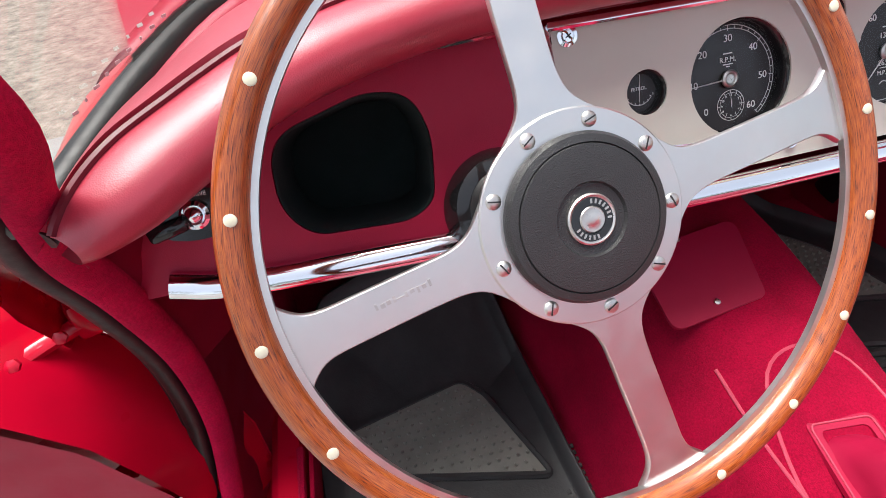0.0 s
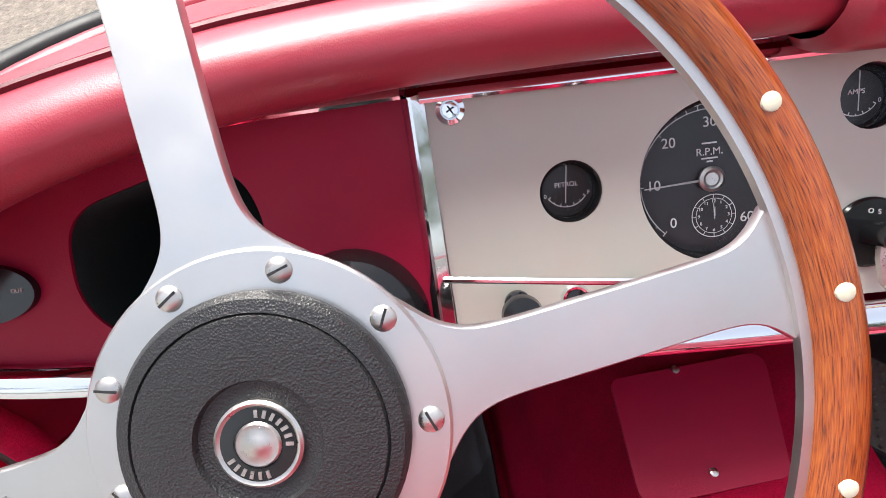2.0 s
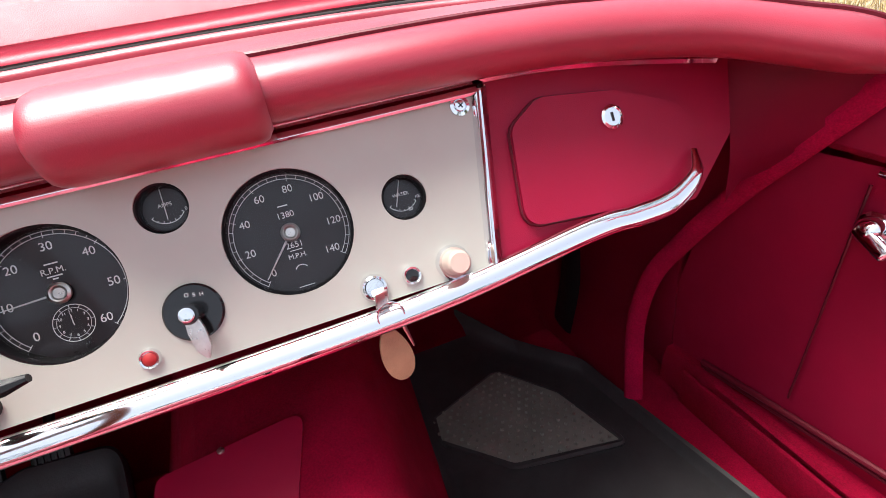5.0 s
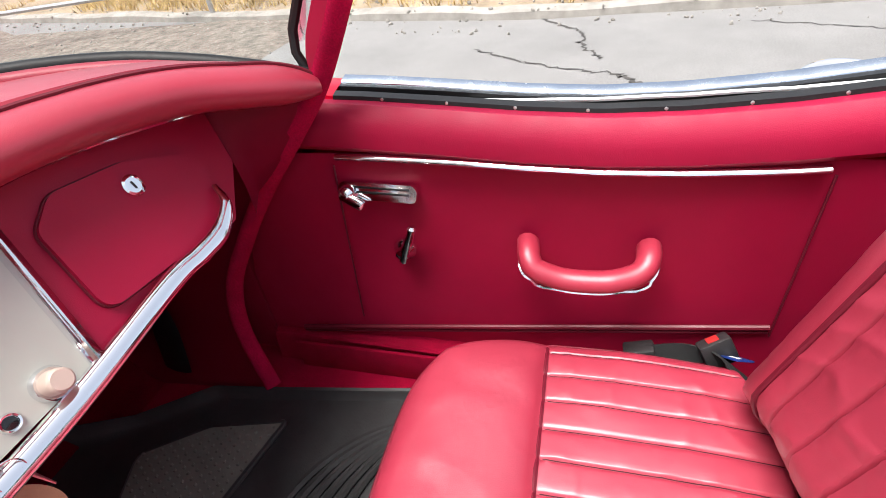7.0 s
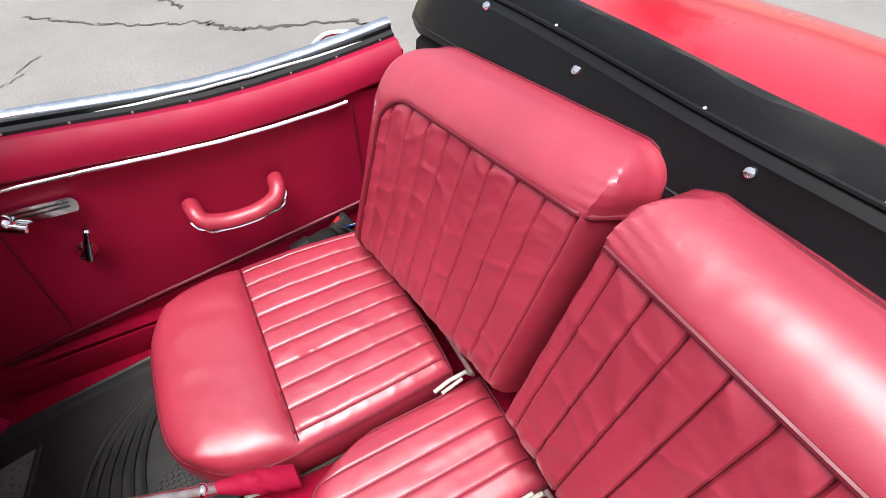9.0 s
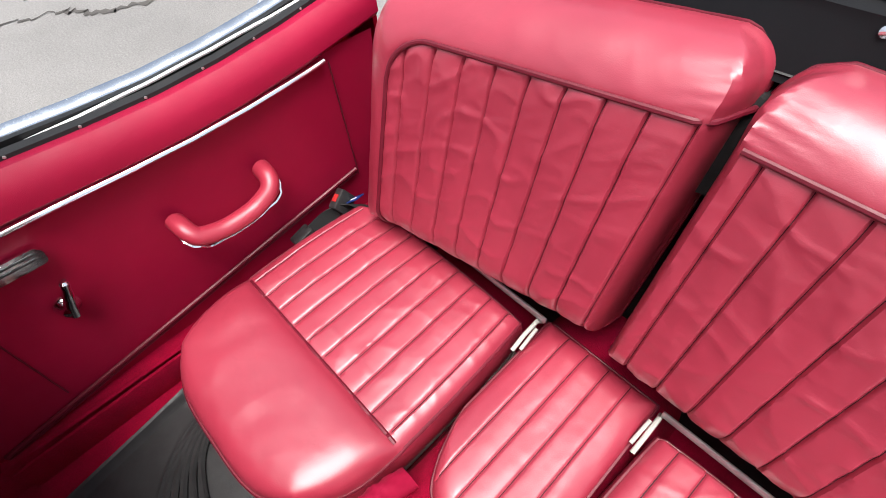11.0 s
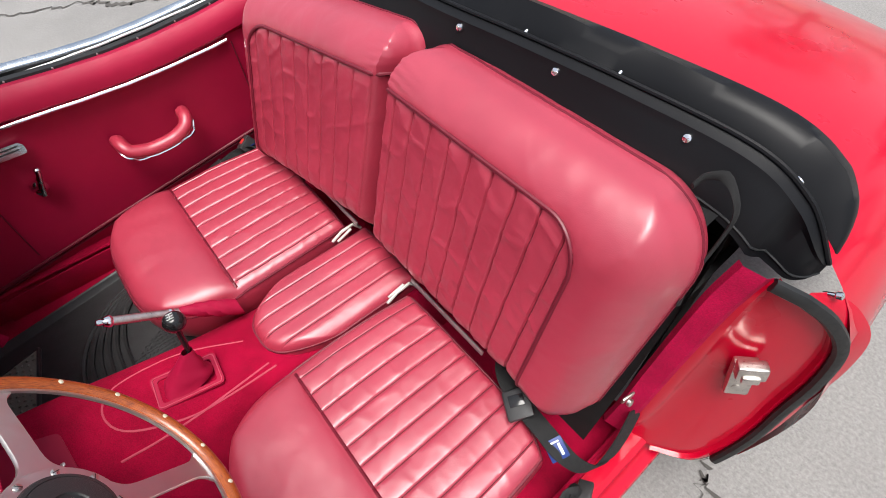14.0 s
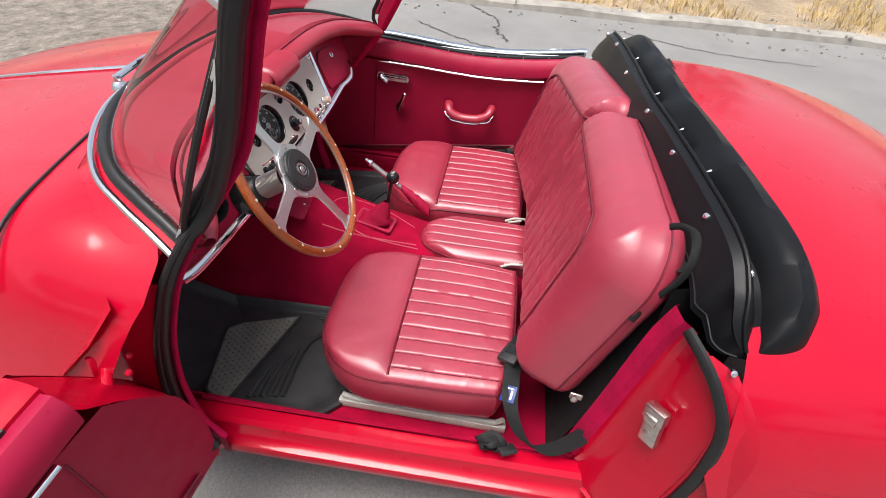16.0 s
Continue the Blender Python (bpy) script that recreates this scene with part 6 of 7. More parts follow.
    # dark tubes in the sewn channels, coloured as the shade lying there
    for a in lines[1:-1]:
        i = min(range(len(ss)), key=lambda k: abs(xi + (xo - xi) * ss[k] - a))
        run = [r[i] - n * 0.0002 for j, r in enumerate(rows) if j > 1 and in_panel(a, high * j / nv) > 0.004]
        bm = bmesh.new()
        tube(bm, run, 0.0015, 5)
        part("seam", bm, SEAM_SHADE, back)
    bm = bmesh.new()
    tube(bm, [p - n * 0.02 + (p - c - n * (p - c).dot(n)).normalized() * 0.003 for p in loop[::3]], 0.0028, 6, closed=True)
    part("piping", bm, PIPING, back)
    # piping round the fluted panel
    line = []
    for t in range(61):
        if t < 26:
            x, h = 0.012 + (lim - 0.07 - 0.012) * t / 25, seam_h
        elif t < 36:
            w = (t - 25) / 11 * math.pi / 2
            x, h = lim - 0.07 + 0.07 * math.sin(w), seam_h - 0.07 + 0.07 * math.cos(w)
        else:
            h = (seam_h - 0.07) * (1 - (t - 36) / 24)
            x = lim + 0.005 * h
        a, b = span(h)
        d = min((x - a) * 4.5, b - x, (high - h) * 0.8, (h + 0.004) * 1.3)
        line.append(place(x, h, -0.055 + 0.10 * puff(d / 0.10) + 0.0015))
    bm = bmesh.new()
    tube(bm, line, 0.0042, 8)
    part("panel_piping", bm, PIPING, back)
    # hinge bracket and the cream frame bar between cushion and back
    bm = bmesh.new()
    slab(bm, pose(side * 0.24, -0.818, 0.503, 20), 0.25, 0.005, 0.012, 0.002)
    part("frame_bar", bm, GALV, seat)
    bm = bmesh.new()
    s = 0.128 if side > 0 else 0.116
    tube(bm, [(side * s, -0.745, 0.478), (side * s, -0.775, 0.494), (side * s, -0.81, 0.497), (side * s, -0.83, 0.47)], 0.0042, 8)
    tube(bm, [(side * (s - 0.010), -0.755, 0.48), (side * (s - 0.008), -0.80, 0.494)], 0.0036, 8)
    part("hinge", bm, CREAMPAINT, seat, "cream painted hinge bracket")
    bm = bmesh.new()
    slab(bm, pose(side * 0.625, -0.93, 0.585, 0, 0, side * 8), 0.005, 0.028, 0.018, 0.002)
    lathe(bm, frame_of((side * 0.63, -0.925, 0.585), (side, 0, 0.2)), [(0.008, 0), (0.008, 0.006), (0.003, 0.008)], 10)
    part("pivot", bm, NICKEL, seat)


for side in (-1, 1):
    seat = root("leather_seat", (side * 0.37, -0.6, 0.29), "fluted red leather car seat with piped edges beside the " + ("steering wheel" if side < 0 else "closed door"), "car seat", "seats")
    seat_cushion(seat, 0.372 if side > 0 else -0.360, side)
    seat_back(seat, side)

# the small fluted cushion between the seats
arm = root("centre_cushion", (0, -0.64, 0.46), "small fluted red leather cushion on the tunnel between the seats", "cushion")
nv = 60
lines = [-0.063, -0.021, 0.021, 0.063]


def mid_point(x, v):
    """Straight channels; the front edge is an arc."""
    y1 = -0.655 + 0.185 * (1 - 0.75 * (abs(x) / 0.112) ** 3.2)
    y0 = -0.84
    y = (y0 + y1) / 2 + (y1 - y0) / 2 * v
    d = min(0.112 - abs(x), y1 - y, y - y0)
    return V((x + 0.006, y, 0.468 + 0.026 * puff(d / 0.05) + flute(x, lines, 0.5) * puff(d / 0.02) + leather_folds((x * 2, y, 4), 0.0018) * puff(d / 0.03)))


rows = [[mid_point(x, -1 + 2 * j / nv) for x in columns(-0.112, 0.112, lines, 0.006)] for j in range(nv + 1)]
bm = bmesh.new()
vs = sheet(bm, rows)
rim = vs[0][:] + [r[-1] for r in vs[1:]] + vs[-1][-2::-1] + [r[0] for r in vs[-2:0:-1]]
low = [bm.verts.new(v.co + V((v.co.x * 0.03, (v.co.y + 0.655) * 0.03, -0.012))) for v in rim]
low2 = [bm.verts.new(v.co + V((v.co.x * -0.03, (v.co.y + 0.655) * -0.03, -0.032))) for v in rim]
for a, b in ((rim, low), (low, low2)):
    for i in range(len(rim)):
        j = (i + 1) % len(rim)
        bm.faces.new((a[i], a[j], b[j], b[i]))
loop = [v.co.copy() for v in rim]
pad = part("pad", bm, SEAT, arm)
# the pad's sewn lines, their groove shade given by a dark tube
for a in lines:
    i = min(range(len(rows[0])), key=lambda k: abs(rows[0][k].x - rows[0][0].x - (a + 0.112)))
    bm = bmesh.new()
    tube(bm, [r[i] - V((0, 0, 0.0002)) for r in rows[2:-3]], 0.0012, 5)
    part("seam", bm, SEAM_SHADE, pad)
bm = bmesh.new()
tube(bm, loop[::3], 0.0034, 6, closed=True)
part("piping", bm, PIPING, arm)

# ---- gear lever, handbrake ----
gear = root("gear_lever", (-0.01, -0.30, 0.50), "gear lever with black ball knob and red leather boot", "gear lever")
gm = frame_of((-0.010, -0.297, 0.507), (0, -0.16, 1), (0, 1, 0)) @ pose(0, 0, 0, 0, 0, -6)
bm = bmesh.new()
plate(bm, gm @ pose(0, 0, 0.006), rounded([(-0.041, -0.080), (0.041, -0.080), (0.041, 0.050), (-0.041, 0.050)], 0.01), 0.01, 0.003, [rounded([(-0.029, -0.068), (0.029, -0.068), (0.029, 0.038), (-0.029, 0.038)], 0.008)])
part("boot_frame", bm, TRIM, gear, "stitched red leather boot frame")
bm = bmesh.new()
tube(bm, [gm @ V((x, y, 0.0068)) for x, y in rounded([(-0.037, -0.076), (0.037, -0.076), (0.037, 0.046), (-0.037, 0.046)], 0.008)], 0.0012, 6, closed=True)
part("stitching", bm, STITCH, gear)
bm = bmesh.new()
rows = []
gtop = V((-0.006, -0.350, 0.588))
for k in range(10):
    t = k / 9
    c = V((-0.010, -0.310, 0.508)).lerp(gtop, t)
    s = 0.027 * (1 - t) ** 1.1 + 0.0072
    rows.append([c + V((s * math.copysign(abs(math.cos(a)) ** 0.7, math.cos(a)), s * 1.5 * math.copysign(abs(math.sin(a)) ** 0.7, math.sin(a)), 0)) * (1 + 0.09 * math.sin(a * 3 + t * 14) * (1 - t)) for a in (2 * math.pi * i / 28 for i in range(28))])
sheet(bm, rows, close=True)
part("boot", bm, TRIM, gear, "gathered red leather boot")
bm = bmesh.new()
tube(bm, [gtop - V((0, 0, 0.02)), V((-0.005, -0.362, 0.64)), V((-0.006, -0.369, 0.67))], 0.0055, 10)
part("rod", bm, GLOSS, gear)
bm = bmesh.new()
bmesh.ops.create_uvsphere(bm, u_segments=28, v_segments=18, radius=0.0205, matrix=pose(-0.007, -0.371, 0.683))
for v in bm.verts:
    if v.co.z > 0.7005:
        v.co.z = 0.7005 + (v.co.z - 0.7005) * 0.3
knob = part("knob", bm, GLOSS, gear, "glossy black ball knob")
bm = bmesh.new()
km = pose(-0.007, -0.371, 0.7018, 0, 0, -6)
for x in (-0.006, 0, 0.006):
    slab(bm, km @ pose(x, 0, 0), 0.0009, 0.013, 0.0006)
slab(bm, km, 0.013, 0.0009, 0.0006)
part("shift_marking", bm, WHITE, knob)

brake = root("handbrake", (0.13, -0.42, 0.45), "chrome handbrake lever with red leather sleeve", "handbrake")
b0, b1 = V((0.098, -0.472, 0.504)), V((0.103, -0.252, 0.668))
d = (b1 - b0)
bm = bmesh.new()
tube(bm, [b0 + d * t for t in (0.3, 0.6, 0.9)], [0.0088, 0.0088, 0.0092], 14)
part("lever", bm, NICKEL, brake, "polished handbrake lever")
bm = bmesh.new()
tube(bm, [b0 + d * t for t in (0.50, 0.51, 0.525, 0.535)], [0.0092, 0.0108, 0.0108, 0.0092], 14)
part("collar", bm, CHROME, brake)
bm = bmesh.new()
tube(bm, [b0 + d * t for t in (0.9, 0.915, 0.93, 0.955)], [0.0088, 0.012, 0.012, 0.009], 12)
part("collar", bm, CHROME, brake)
bm = bmesh.new()
tube(bm, [b0 + d * t for t in (0.95, 0.98, 1.0)], [0.005, 0.0065, 0.0055], 10)
part("release_button", bm, CHROME, brake)
bm = bmesh.new()
rows = []
for k in range(14):
    t = k / 13
    c = b0 + d * (-0.02 + 0.46 * t) + V((0, 0, -0.010 * (1 - t)))
    s = 0.013 * (1 - t) ** 0.7 + 0.0112 + 0.004 * math.sin(t * math.pi)
    rows.append([c + V((s * math.cos(a) * 0.8, 0, s * math.sin(a))) * (1 + 0.13 * math.sin(a * 4 + k * 1.9) * math.sin(t * 3)) for a in (2 * math.pi * i / 24 for i in range(24))])
sheet(bm, rows, close=True, cap=True)
part("sleeve", bm, TRIM, brake, "wrinkled red leather sleeve")


# ---- rubber floor mats ----
def floor_mat(side):
    """A tray-shaped rubber mat with a pebbled insert and swept ribs; side -1 at the pedals, 1 at the passenger's feet."""
    mat = root("floor_mat", (side * 0.42, -0.02, 0.286), "black moulded rubber floor mat with grey studded insert", "floor mat", "floor mats")

    def P(x, y, z=0.0):
        ramp_ = max(y - (0.06 if side < 0 else 0.30), 0)
        return V((side * x, y, 0.292 + z + 0.9 * ramp_ ** 1.4))

    inn = 0.06 if side < 0 else 0.0
    edge = rounded([(0.175 + inn, -0.36), (0.47, -0.345), (0.56, -0.375), (0.635, -0.30), (0.645, -0.06), (0.66, 0.08), (0.62, 0.26), (0.44, 0.31), (0.235 + inn, 0.30), (0.185 + inn * 1.3, 0.1)], [0.05, 0.05, 0.04, 0.05, 0.05, 0.03, 0.05, 0.05, 0.04, 0.04], 5)
    if side > 0:
        edge = rounded([(0.175, -0.36), (0.47, -0.345), (0.57, -0.375), (0.62, -0.30), (0.60, -0.18), (0.562, 0.08), (0.547, 0.20), (0.45, 0.325), (0.34, 0.46), (0.20, 0.46), (0.185, 0.1)], [0.05, 0.05, 0.03, 0.04, 0.05, 0.05, 0.04, 0.05, 0.04, 0.04, 0.04], 5)
    bm = bmesh.new()
    cx, cy = 0.42, -0.02
    rows = []
    for f, z in ((0.0, 0), (0.2, 0), (0.4, 0), (0.6, 0), (0.78, 0), (0.86, 0.0), (0.9, 0.006), (0.94, 0.016), (0.98, 0.018), (1.0, 0.012), (1.0, -0.004)):
        rows.append([P(cx + (x - cx) * f, cy + (y - cy) * f, z) for x, y in edge])
    sheet(bm, rows[1:], close=True)
    c = bm.verts.new(P(cx, cy))
    bm.verts.ensure_lookup_table()
    n = len(edge)
    for i in range(n):
        bm.faces.new((bm.verts[i], bm.verts[(i + 1) % n], c))
    tray = part("tray", bm, MAT, mat)
    # studded insert
    corners = [(0.290, -0.135), (0.352, 0.03), (0.385, 0.07), (0.60, 0.025), (0.640, -0.045)] if side < 0 else [(0.498, 0.003), (0.462, 0.152), (0.38, 0.266), (0.175, 0.19), (0.31, 0.045)]
    quad = rounded(corners, [0.008, 0.03, 0.03, 0.03, 0.03])
    mx, my = sum(x for x, y in corners) / 5, sum(y for x, y in corners) / 5
    bm = bmesh.new()
    f = [bm.verts.new(P(x, y, 0.0065)) for x, y in quad]
    g = [bm.verts.new(P(x, y, 0.0)) for x, y in quad]
    cc = bm.verts.new(P(mx, my, 0.0065))
    for i in range(len(f)):
        j = (i + 1) % len(f)
        bm.faces.new((f[i], f[j], cc))
        bm.faces.new((f[i], f[j], g[j], g[i]))
    ins = part("studded_insert", bm, MATPLATE, mat, "grey studded rubber insert")

    def inside(x, y, poly):
        hit_ = False
        for (x1, y1), (x2, y2) in zip(poly, poly[1:] + poly[:1]):
            if (y1 > y) != (y2 > y) and x < (x2 - x1) * (y - y1) / (y2 - y1) + x1:
                hit_ = not hit_
        return hit_

    verts, faces = [], []
    s2 = 0.0165
    shift = -base_of(mat)
    for i in range(60):
        for j in range(60):
            x, y = 0.20 + i * s2 + (s2 / 2 if j % 2 else 0), -0.12 + j * s2 * 0.86
            if inside(x, y, quad) and min(inside(x + a, y + b, quad) for a, b in ((0.008, 0), (-0.008, 0), (0, 0.008), (0, -0.008))):
                k = len(verts)
                r = 0.0036
                for h, rr_ in ((0.0065, r), (0.0115, r * 0.7)):
                    for a in range(6):
                        verts.append(P(x + rr_ * math.cos(a * 1.047), y + rr_ * math.sin(a * 1.047), h) + shift)
                for a in range(6):
                    b = (a + 1) % 6
                    faces.append((k + a, k + b, k + 6 + b, k + 6 + a))
                faces.append(tuple(k + 6 + a for a in range(6)))
    me = bpy.data.meshes.new("studs")
    me.from_pydata(verts, [], faces)
    me.materials.append(MATPLATE)
    ob = new("studs", me)
    ob.parent = ins
    ob["kind"] = "stuff"
    bm = bmesh.new()
    tube(bm, [P(x, y, 0.004) for x, y in quad], 0.006, 6, closed=True)
    part("insert_border", bm, MAT, mat)
    # swept ribs
    for k in range(6):
        o = 0.018 * k
        bm = bmesh.new()
        if side > 0:
            tube(bm, spline([P(0.26, -0.06 - o * 1.3, 0.004), P(0.36, -0.075 - o * 1.2, 0.006), P(0.45, -0.125 - o, 0.006), P(0.52 - o * 0.3, -0.21 - o * 0.6, 0.006), P(0.55 - o * 0.8, -0.31, 0.004)], 24), 0.0075, 6, flat=0.9)
        else:
            tube(bm, spline([P(0.60 - o * 0.2, -0.10 - o, 0.003), P(0.50 - o, -0.12 - o * 0.8, 0.006), P(0.38 - o * 0.6, -0.20 - o * 0.5, 0.006), P(0.24 + o * 0.2, -0.335 + o * 0.1, 0.003)], 20), 0.0075, 6, flat=0.9)
        part("rib", bm, MAT, mat)
    bm = bmesh.new()
    for y in np.arange(-0.33, -0.05, 0.011):
        for x in np.arange(0.20, 0.36, 0.011):
            if x + y * 0.55 < 0.19:
                slab(bm, Matrix.Translation(P(x, y, 0.0015)), 0.006, 0.006, 0.003)
    grid_ = part("cross_hatch", bm, MAT, mat)
    grid_["kind"] = "stuff"


floor_mat(-1)
floor_mat(1)


# ---- pedals ----
for x in (-0.50, -0.40):
    pedal = root("pedal", (x, 0.30, 0.36), "black ribbed foot pedal under the dashboard", "pedal", "pedals")
    bm = bmesh.new()
    tube(bm, [(x, 0.50, 0.62), (x, 0.40, 0.50), (x, 0.325, 0.44)], 0.009, 8)
    part("arm", bm, GLOSS, pedal)
    bm = bmesh.new()
    slab(bm, pose(x, 0.315, 0.43, 55), 0.06, 0.075, 0.014, 0.005)
    pd = part("pad", bm, RUBBER, pedal)
    for k in range(5):
        bm = bmesh.new()
        slab(bm, pose(x, 0.315, 0.43, 55) @ pose(-0.02 + 0.01 * k, 0, 0.008), 0.004, 0.065, 0.004, 0.001)
        part("rib", bm, RUBBER, pd)


# ---- seat belts ----
def strap(points, wide, thick, across):
    bm = bmesh.new()
    rows = []
    pts = spline(points, 10 * len(points))
    for i, p in enumerate(pts):
        s = V(across[0]).lerp(V(across[1]), i / (len(pts) - 1)).normalized() * wide / 2
        d = (pts[min(i + 1, len(pts) - 1)] - pts[max(i - 1, 0)]).normalized()
        n = s.cross(d).normalized() * thick / 2
        rows.append([p - s - n, p + s - n, p + s + n, p - s + n])
    sheet(bm, rows, close=True, cap=True)
    return bm


belt = root("seat_belt", (-0.63, -0.83, 0.37), "black lap belt with buckle lying on the driver's seat", "seat belt", "seat belts")
part("webbing", strap([(-0.375, -0.845, 0.50), (-0.40, -0.80, 0.515), (-0.44, -0.775, 0.520), (-0.49, -0.765, 0.516), (-0.545, -0.762, 0.512), (-0.60, -0.765, 0.492), (-0.635, -0.80, 0.43), (-0.645, -0.85, 0.395), (-0.64, -0.90, 0.42), (-0.625, -0.95, 0.47)], 0.046, 0.003, ((0.5, 0.75, 0.25), (0.15, 0.9, 0.35))), WEB, belt)
bm = bmesh.new()
bf = frame_of((-0.477, -0.757, 0.527), (0.05, 0.3, 0.95), (0.85, -0.5, 0)) @ pose(0, 0, 0)
slab(bm, bf, 0.052, 0.058, 0.016, 0.005)
bk = part("buckle", bm, BLACK, belt, "black push buckle")
bm = bmesh.new()
slab(bm, bf @ pose(0, 0.006, 0.009), 0.03, 0.022, 0.003, 0.001)
part("press", bm, GLOSS, bk)
bm = bmesh.new()
for k in range(5):
    slab(bm, bf @ pose(-0.0105 + k * 0.0052, 0.006, 0.0107), 0.0032, 0.005, 0.0004)
part("marking", bm, GLOSS, bk)
bm = bmesh.new()
lf = frame_of((-0.578, -0.758, 0.505), (-0.35, 0.35, 0.85), (0.85, -0.2, 0.3))
slab(bm, lf, 0.036, 0.04, 0.002, 0.0008)
lab = part("label", bm, BLUE, belt, "blue sewn label")
bm = bmesh.new()
for x, y, w, h in ((-0.006, -0.004, 0.01, 0.016), (0.008, -0.002, 0.005, 0.022), (0.0, 0.013, 0.022, 0.003)):
    slab(bm, lf @ pose(x, y, 0.0014), w, h, 0.0004)
part("label_print", bm, WHITE, lab)
bm = bmesh.new()
for k in range(4):
    r = 0.022 + 0.004 * k
    tube(bm, [V((-0.655 + 0.004 * k, -0.735, 0.392)) + V((0.006 * math.sin(3 * a + k), r * math.cos(a), r * 0.75 * math.sin(a))) for a in (2 * math.pi * i / 24 for i in range(24))], 0.0085, 6, closed=True, flat=0.35)
part("coil", bm, WEB, belt, "coiled loose belt end")
bm = bmesh.new()
slab(bm, pose(-0.657, -0.775, 0.392, 10, 20, 30), 0.03, 0.045, 0.012, 0.004)
part("adjuster", bm, BLACK, belt)

belt.location += V((-0.018, -0.032, 0.004))

belt2 = root("seat_belt", (0.62, -0.79, 0.42), "black seat belt buckle with red button beside the passenger seat", "seat belt", "seat belts")
part("webbing", strap([(0.635, -0.66, 0.45), (0.63, -0.72, 0.47), (0.60, -0.765, 0.482), (0.55, -0.775, 0.478), (0.47, -0.79, 0.475), (0.40, -0.80, 0.46)], 0.04, 0.003, ((0.4, 0.6, 0.5), (0.3, 0.9, 0.2))), WEB, belt2)
bm = bmesh.new()
slab(bm, pose(0.632, -0.75, 0.478, -25, 20, 10), 0.026, 0.05, 0.045, 0.005)
bk = part("buckle", bm, BLACK, belt2)
bm = bmesh.new()
slab(bm, pose(0.632, -0.75, 0.478, -25, 20, 10) @ pose(0, 0, 0.0225), 0.014, 0.018, 0.004, 0.001)
part("release", bm, REDMARK, bk, "red release button")
bm = bmesh.new()
slab(bm, pose(0.612, -0.772, 0.487, 20, 35, 30), 0.035, 0.03, 0.003, 0.001)
lab = part("label", bm, BLUE, belt2, "crumpled blue sewn label")
bm = bmesh.new()
slab(bm, pose(0.612, -0.772, 0.487, 20, 35, 30) @ pose(0.0, 0.004, 0.002), 0.02, 0.006, 0.0006)
part("label_print", bm, WHITE, lab)
bm = bmesh.new()
slab(bm, pose(0.64, -0.64, 0.445, -15, 10, 0), 0.035, 0.05, 0.03, 0.005)
part("stalk_end", bm, BLACK, belt2)

# ---- the folded hood under its black cover ----
cover = root("hood_cover", (0, -1.12, 0.95), "folded soft top under a black vinyl cover with chrome studs", "hood cover")
PATHC = [(0.69, -1.035, 0.955), (0.60, -1.03, 0.985), (0.45, -1.035, 1.0), (0.25, -1.045, 1.005), (0.02, -1.055, 1.006), (-0.16, -1.075, 1.006), (-0.36, -1.095, 1.004), (-0.55, -1.114, 0.993), (-0.64, -1.118, 0.958), (-0.705, -1.115, 0.90)]
cl = spline(PATHC, 90)
rows = []
ridge = []
for i, p in enumerate(cl):
    s = i / 89
    end = min(s, 1 - s)
    g = min(end / 0.10, 1)
    d = (cl[min(i + 1, 89)] - cl[max(i - 1, 0)]).normalized()
    o = V((d.y, -d.x, 0)).normalized()
    if o.y > 0:
        o = -o
    wv = lambda k, a: rough((p.x * 4, p.y * 4, k), 2.2, a)
    tw = 0.75 + 0.25 * g
    front = 0.056 + 0.006 * math.sin(s * 9) - 0.022 * min(max((s - 0.87) / 0.02, 0), 1)
    near = math.sqrt(max(1 - (max(i - 84, 0) / 5.3) ** 2, 0.04))
    prof = [(-front, -0.062 + wv(0, 0.008)), (-front + 0.004, -0.054), (-front * 0.76, -0.026 + wv(1, 0.006)), (-front * 0.45, 0.002 + wv(2, 0.004)), (-0.02, 0.016), (-0.006, 0.020), (0.0, 0.0225), (0.006, 0.020), (0.016, 0.006), (0.028, -0.022 + wv(3, 0.010)),
            (0.040, -0.022 + wv(4, 0.012)), (0.060, 0.014 + wv(5, 0.010)), (0.080, 0.030 + wv(6, 0.008)), (0.102, 0.026), (0.120, 0.006), (0.126, -0.025), (0.127, -0.06)]
    r = [p + o * ((0.03 + (a - 0.03) * near) * tw) + V((0, 0, (-0.02 + (b + 0.02) * near) * (0.6 + 0.4 * g))) for a, b in prof]
    rows.append(r)
    ridge.append(r[6])
bm = bmesh.new()
sheet(bm, rows)
bm.verts.ensure_lookup_table()
for e in (0, 89):
    ring = [bm.verts[e * 17 + k] for k in range(17)]
    bm.faces.new(ring)
part("cover", bm, VINYL, cover, "black grained vinyl cover")
bm = bmesh.new()
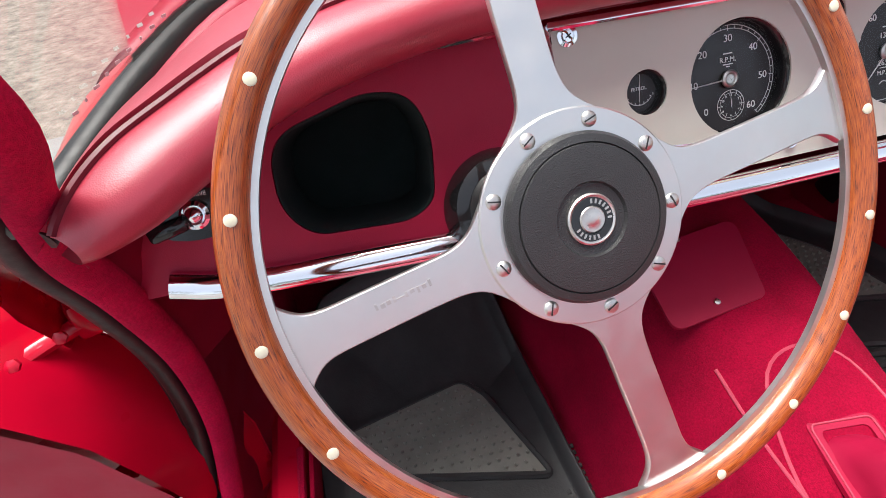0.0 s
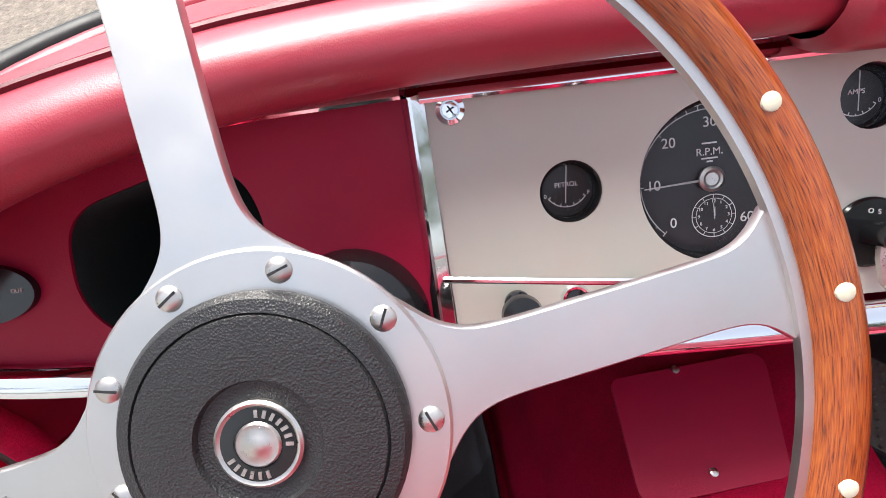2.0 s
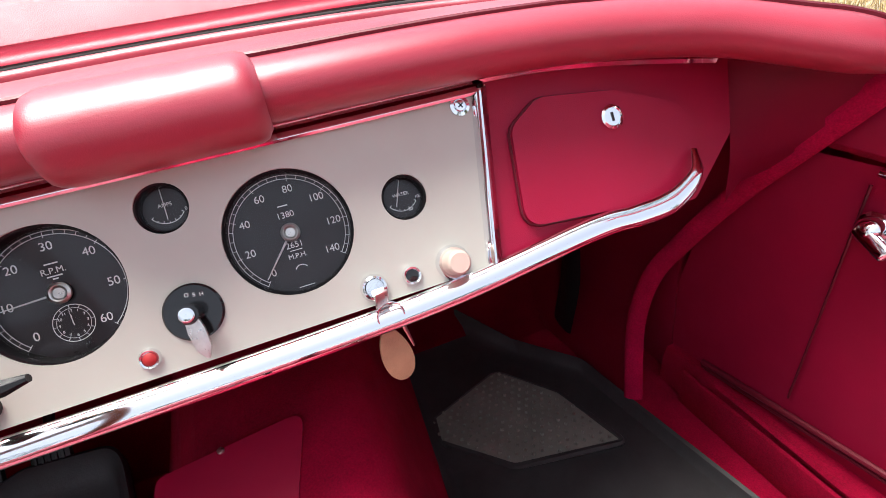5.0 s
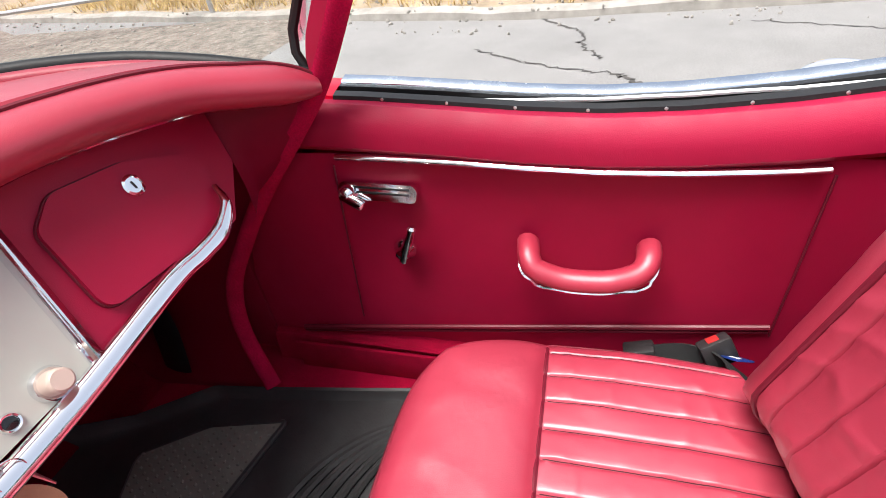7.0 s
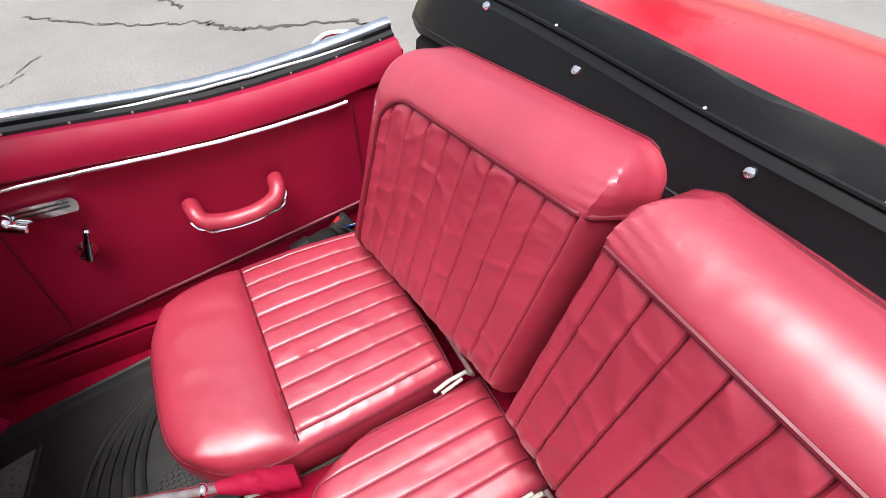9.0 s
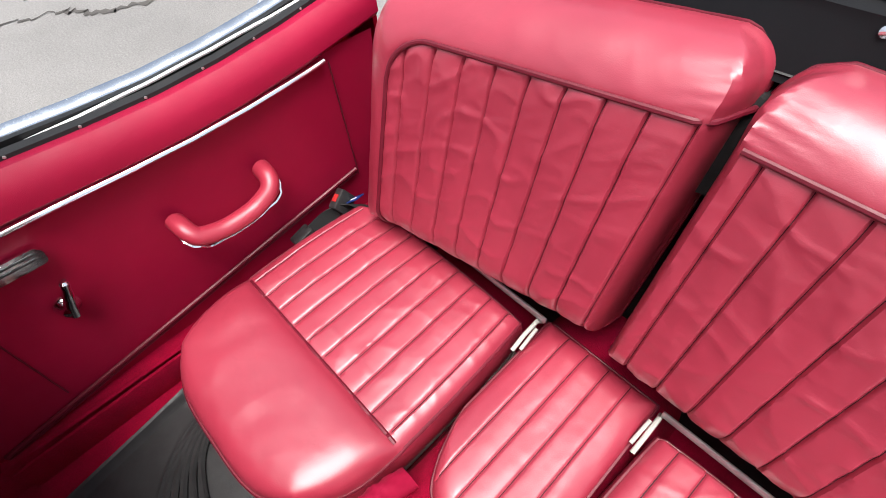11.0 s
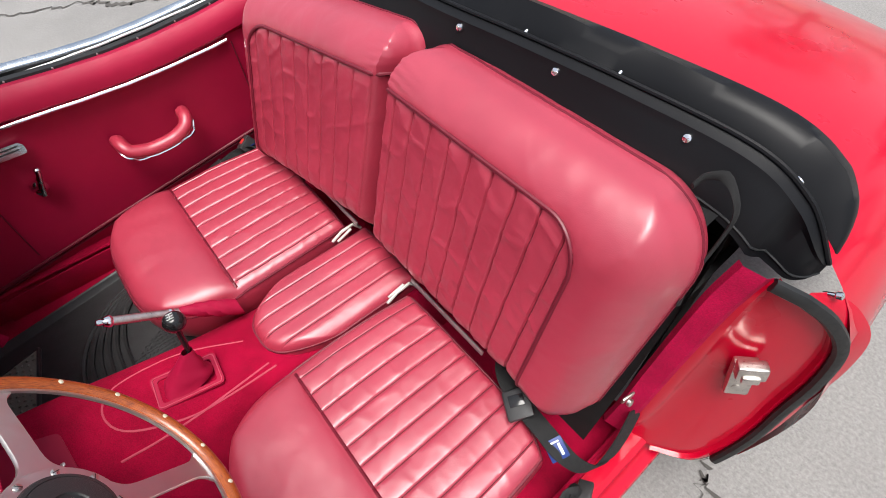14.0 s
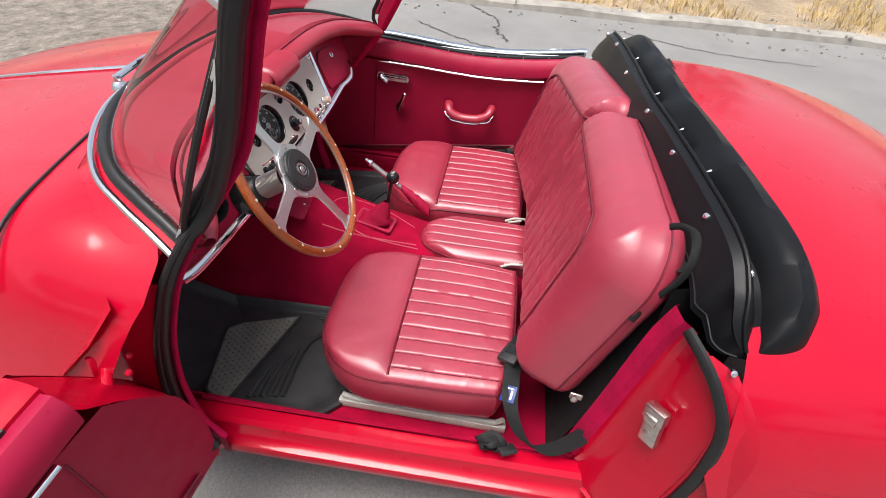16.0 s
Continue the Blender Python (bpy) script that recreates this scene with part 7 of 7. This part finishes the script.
tube(bm, [p + V((0, 0, 0.002)) for p in ridge], 0.0042, 8)
part("piping", bm, VINYL, cover)
bm = bmesh.new()
tube(bm, [r[1] + V((0, 0, 0.002)) for r in rows], 0.002, 5)
part("hem", bm, RUBBER, cover)
for idx, k, tall in ((8, 4, 0), (20, 4, 0), (31, 3, 0), (43, 3, 0), (54, 3, 0), (65, 3, 0), (76, 7, 0), (13, 8, 1), (26, 8, 1), (38, 8, 1), (49, 8, 1), (58, 8, 1)):
    p = rows[idx][k] + V((0, 0, 0.001))
    nn = (rows[idx][k + 1] - rows[idx][k - 1]).cross(rows[idx + 1][k] - rows[idx - 1][k])
    if nn.z < 0:
        nn = -nn
    fm = frame_of(p, nn, (0, 1, 0))
    bm = bmesh.new()
    prof = [(0.0075, -0.002), (0.0075, 0.001), (0.006, 0.004), (0.0005, 0.0055)] if not tall else [(0.004, -0.002), (0.004, 0.004), (0.0025, 0.006), (0.0035, 0.010), (0.003, 0.015), (0.0005, 0.016)]
    lathe(bm, fm, prof, 14)
    part("stud", bm, CHROME, cover)
# slack black cloth and sticks of the folded frame in the gap behind the seats
bm = bmesh.new()
rows = []
for i in range(40):
    x = -0.57 + 1.2 * i / 39
    w = lambda k, a: rough((x * 5, k, 2), 1.4, a)
    rows.append([V((x, -0.955 + w(0, 0.02), 0.80 + w(4, 0.05))), V((x, -0.975 + w(1, 0.02), 0.90 + w(5, 0.03))), V((x, -1.0 + w(2, 0.02), 0.93 + w(6, 0.03))), V((x, -1.04, 0.935)), V((x, -1.10, 0.94))])
sheet(bm, rows)
part("folded_cloth", bm, CLOTH, cover, "slack black folded cloth")
bm = bmesh.new()
tube(bm, spline([(-0.538, -1.0, 1.008), (-0.542, -1.02, 1.015), (-0.562, -1.04, 1.011), (-0.59, -1.04, 0.974), (-0.594, -1.03, 0.927), (-0.594, -1.0, 0.869), (-0.602, -0.98, 0.824)], 24), 0.008, 8, flat=0.35, up=(1, 0, 0))
part("loop_strap", bm, CLOTH, cover)
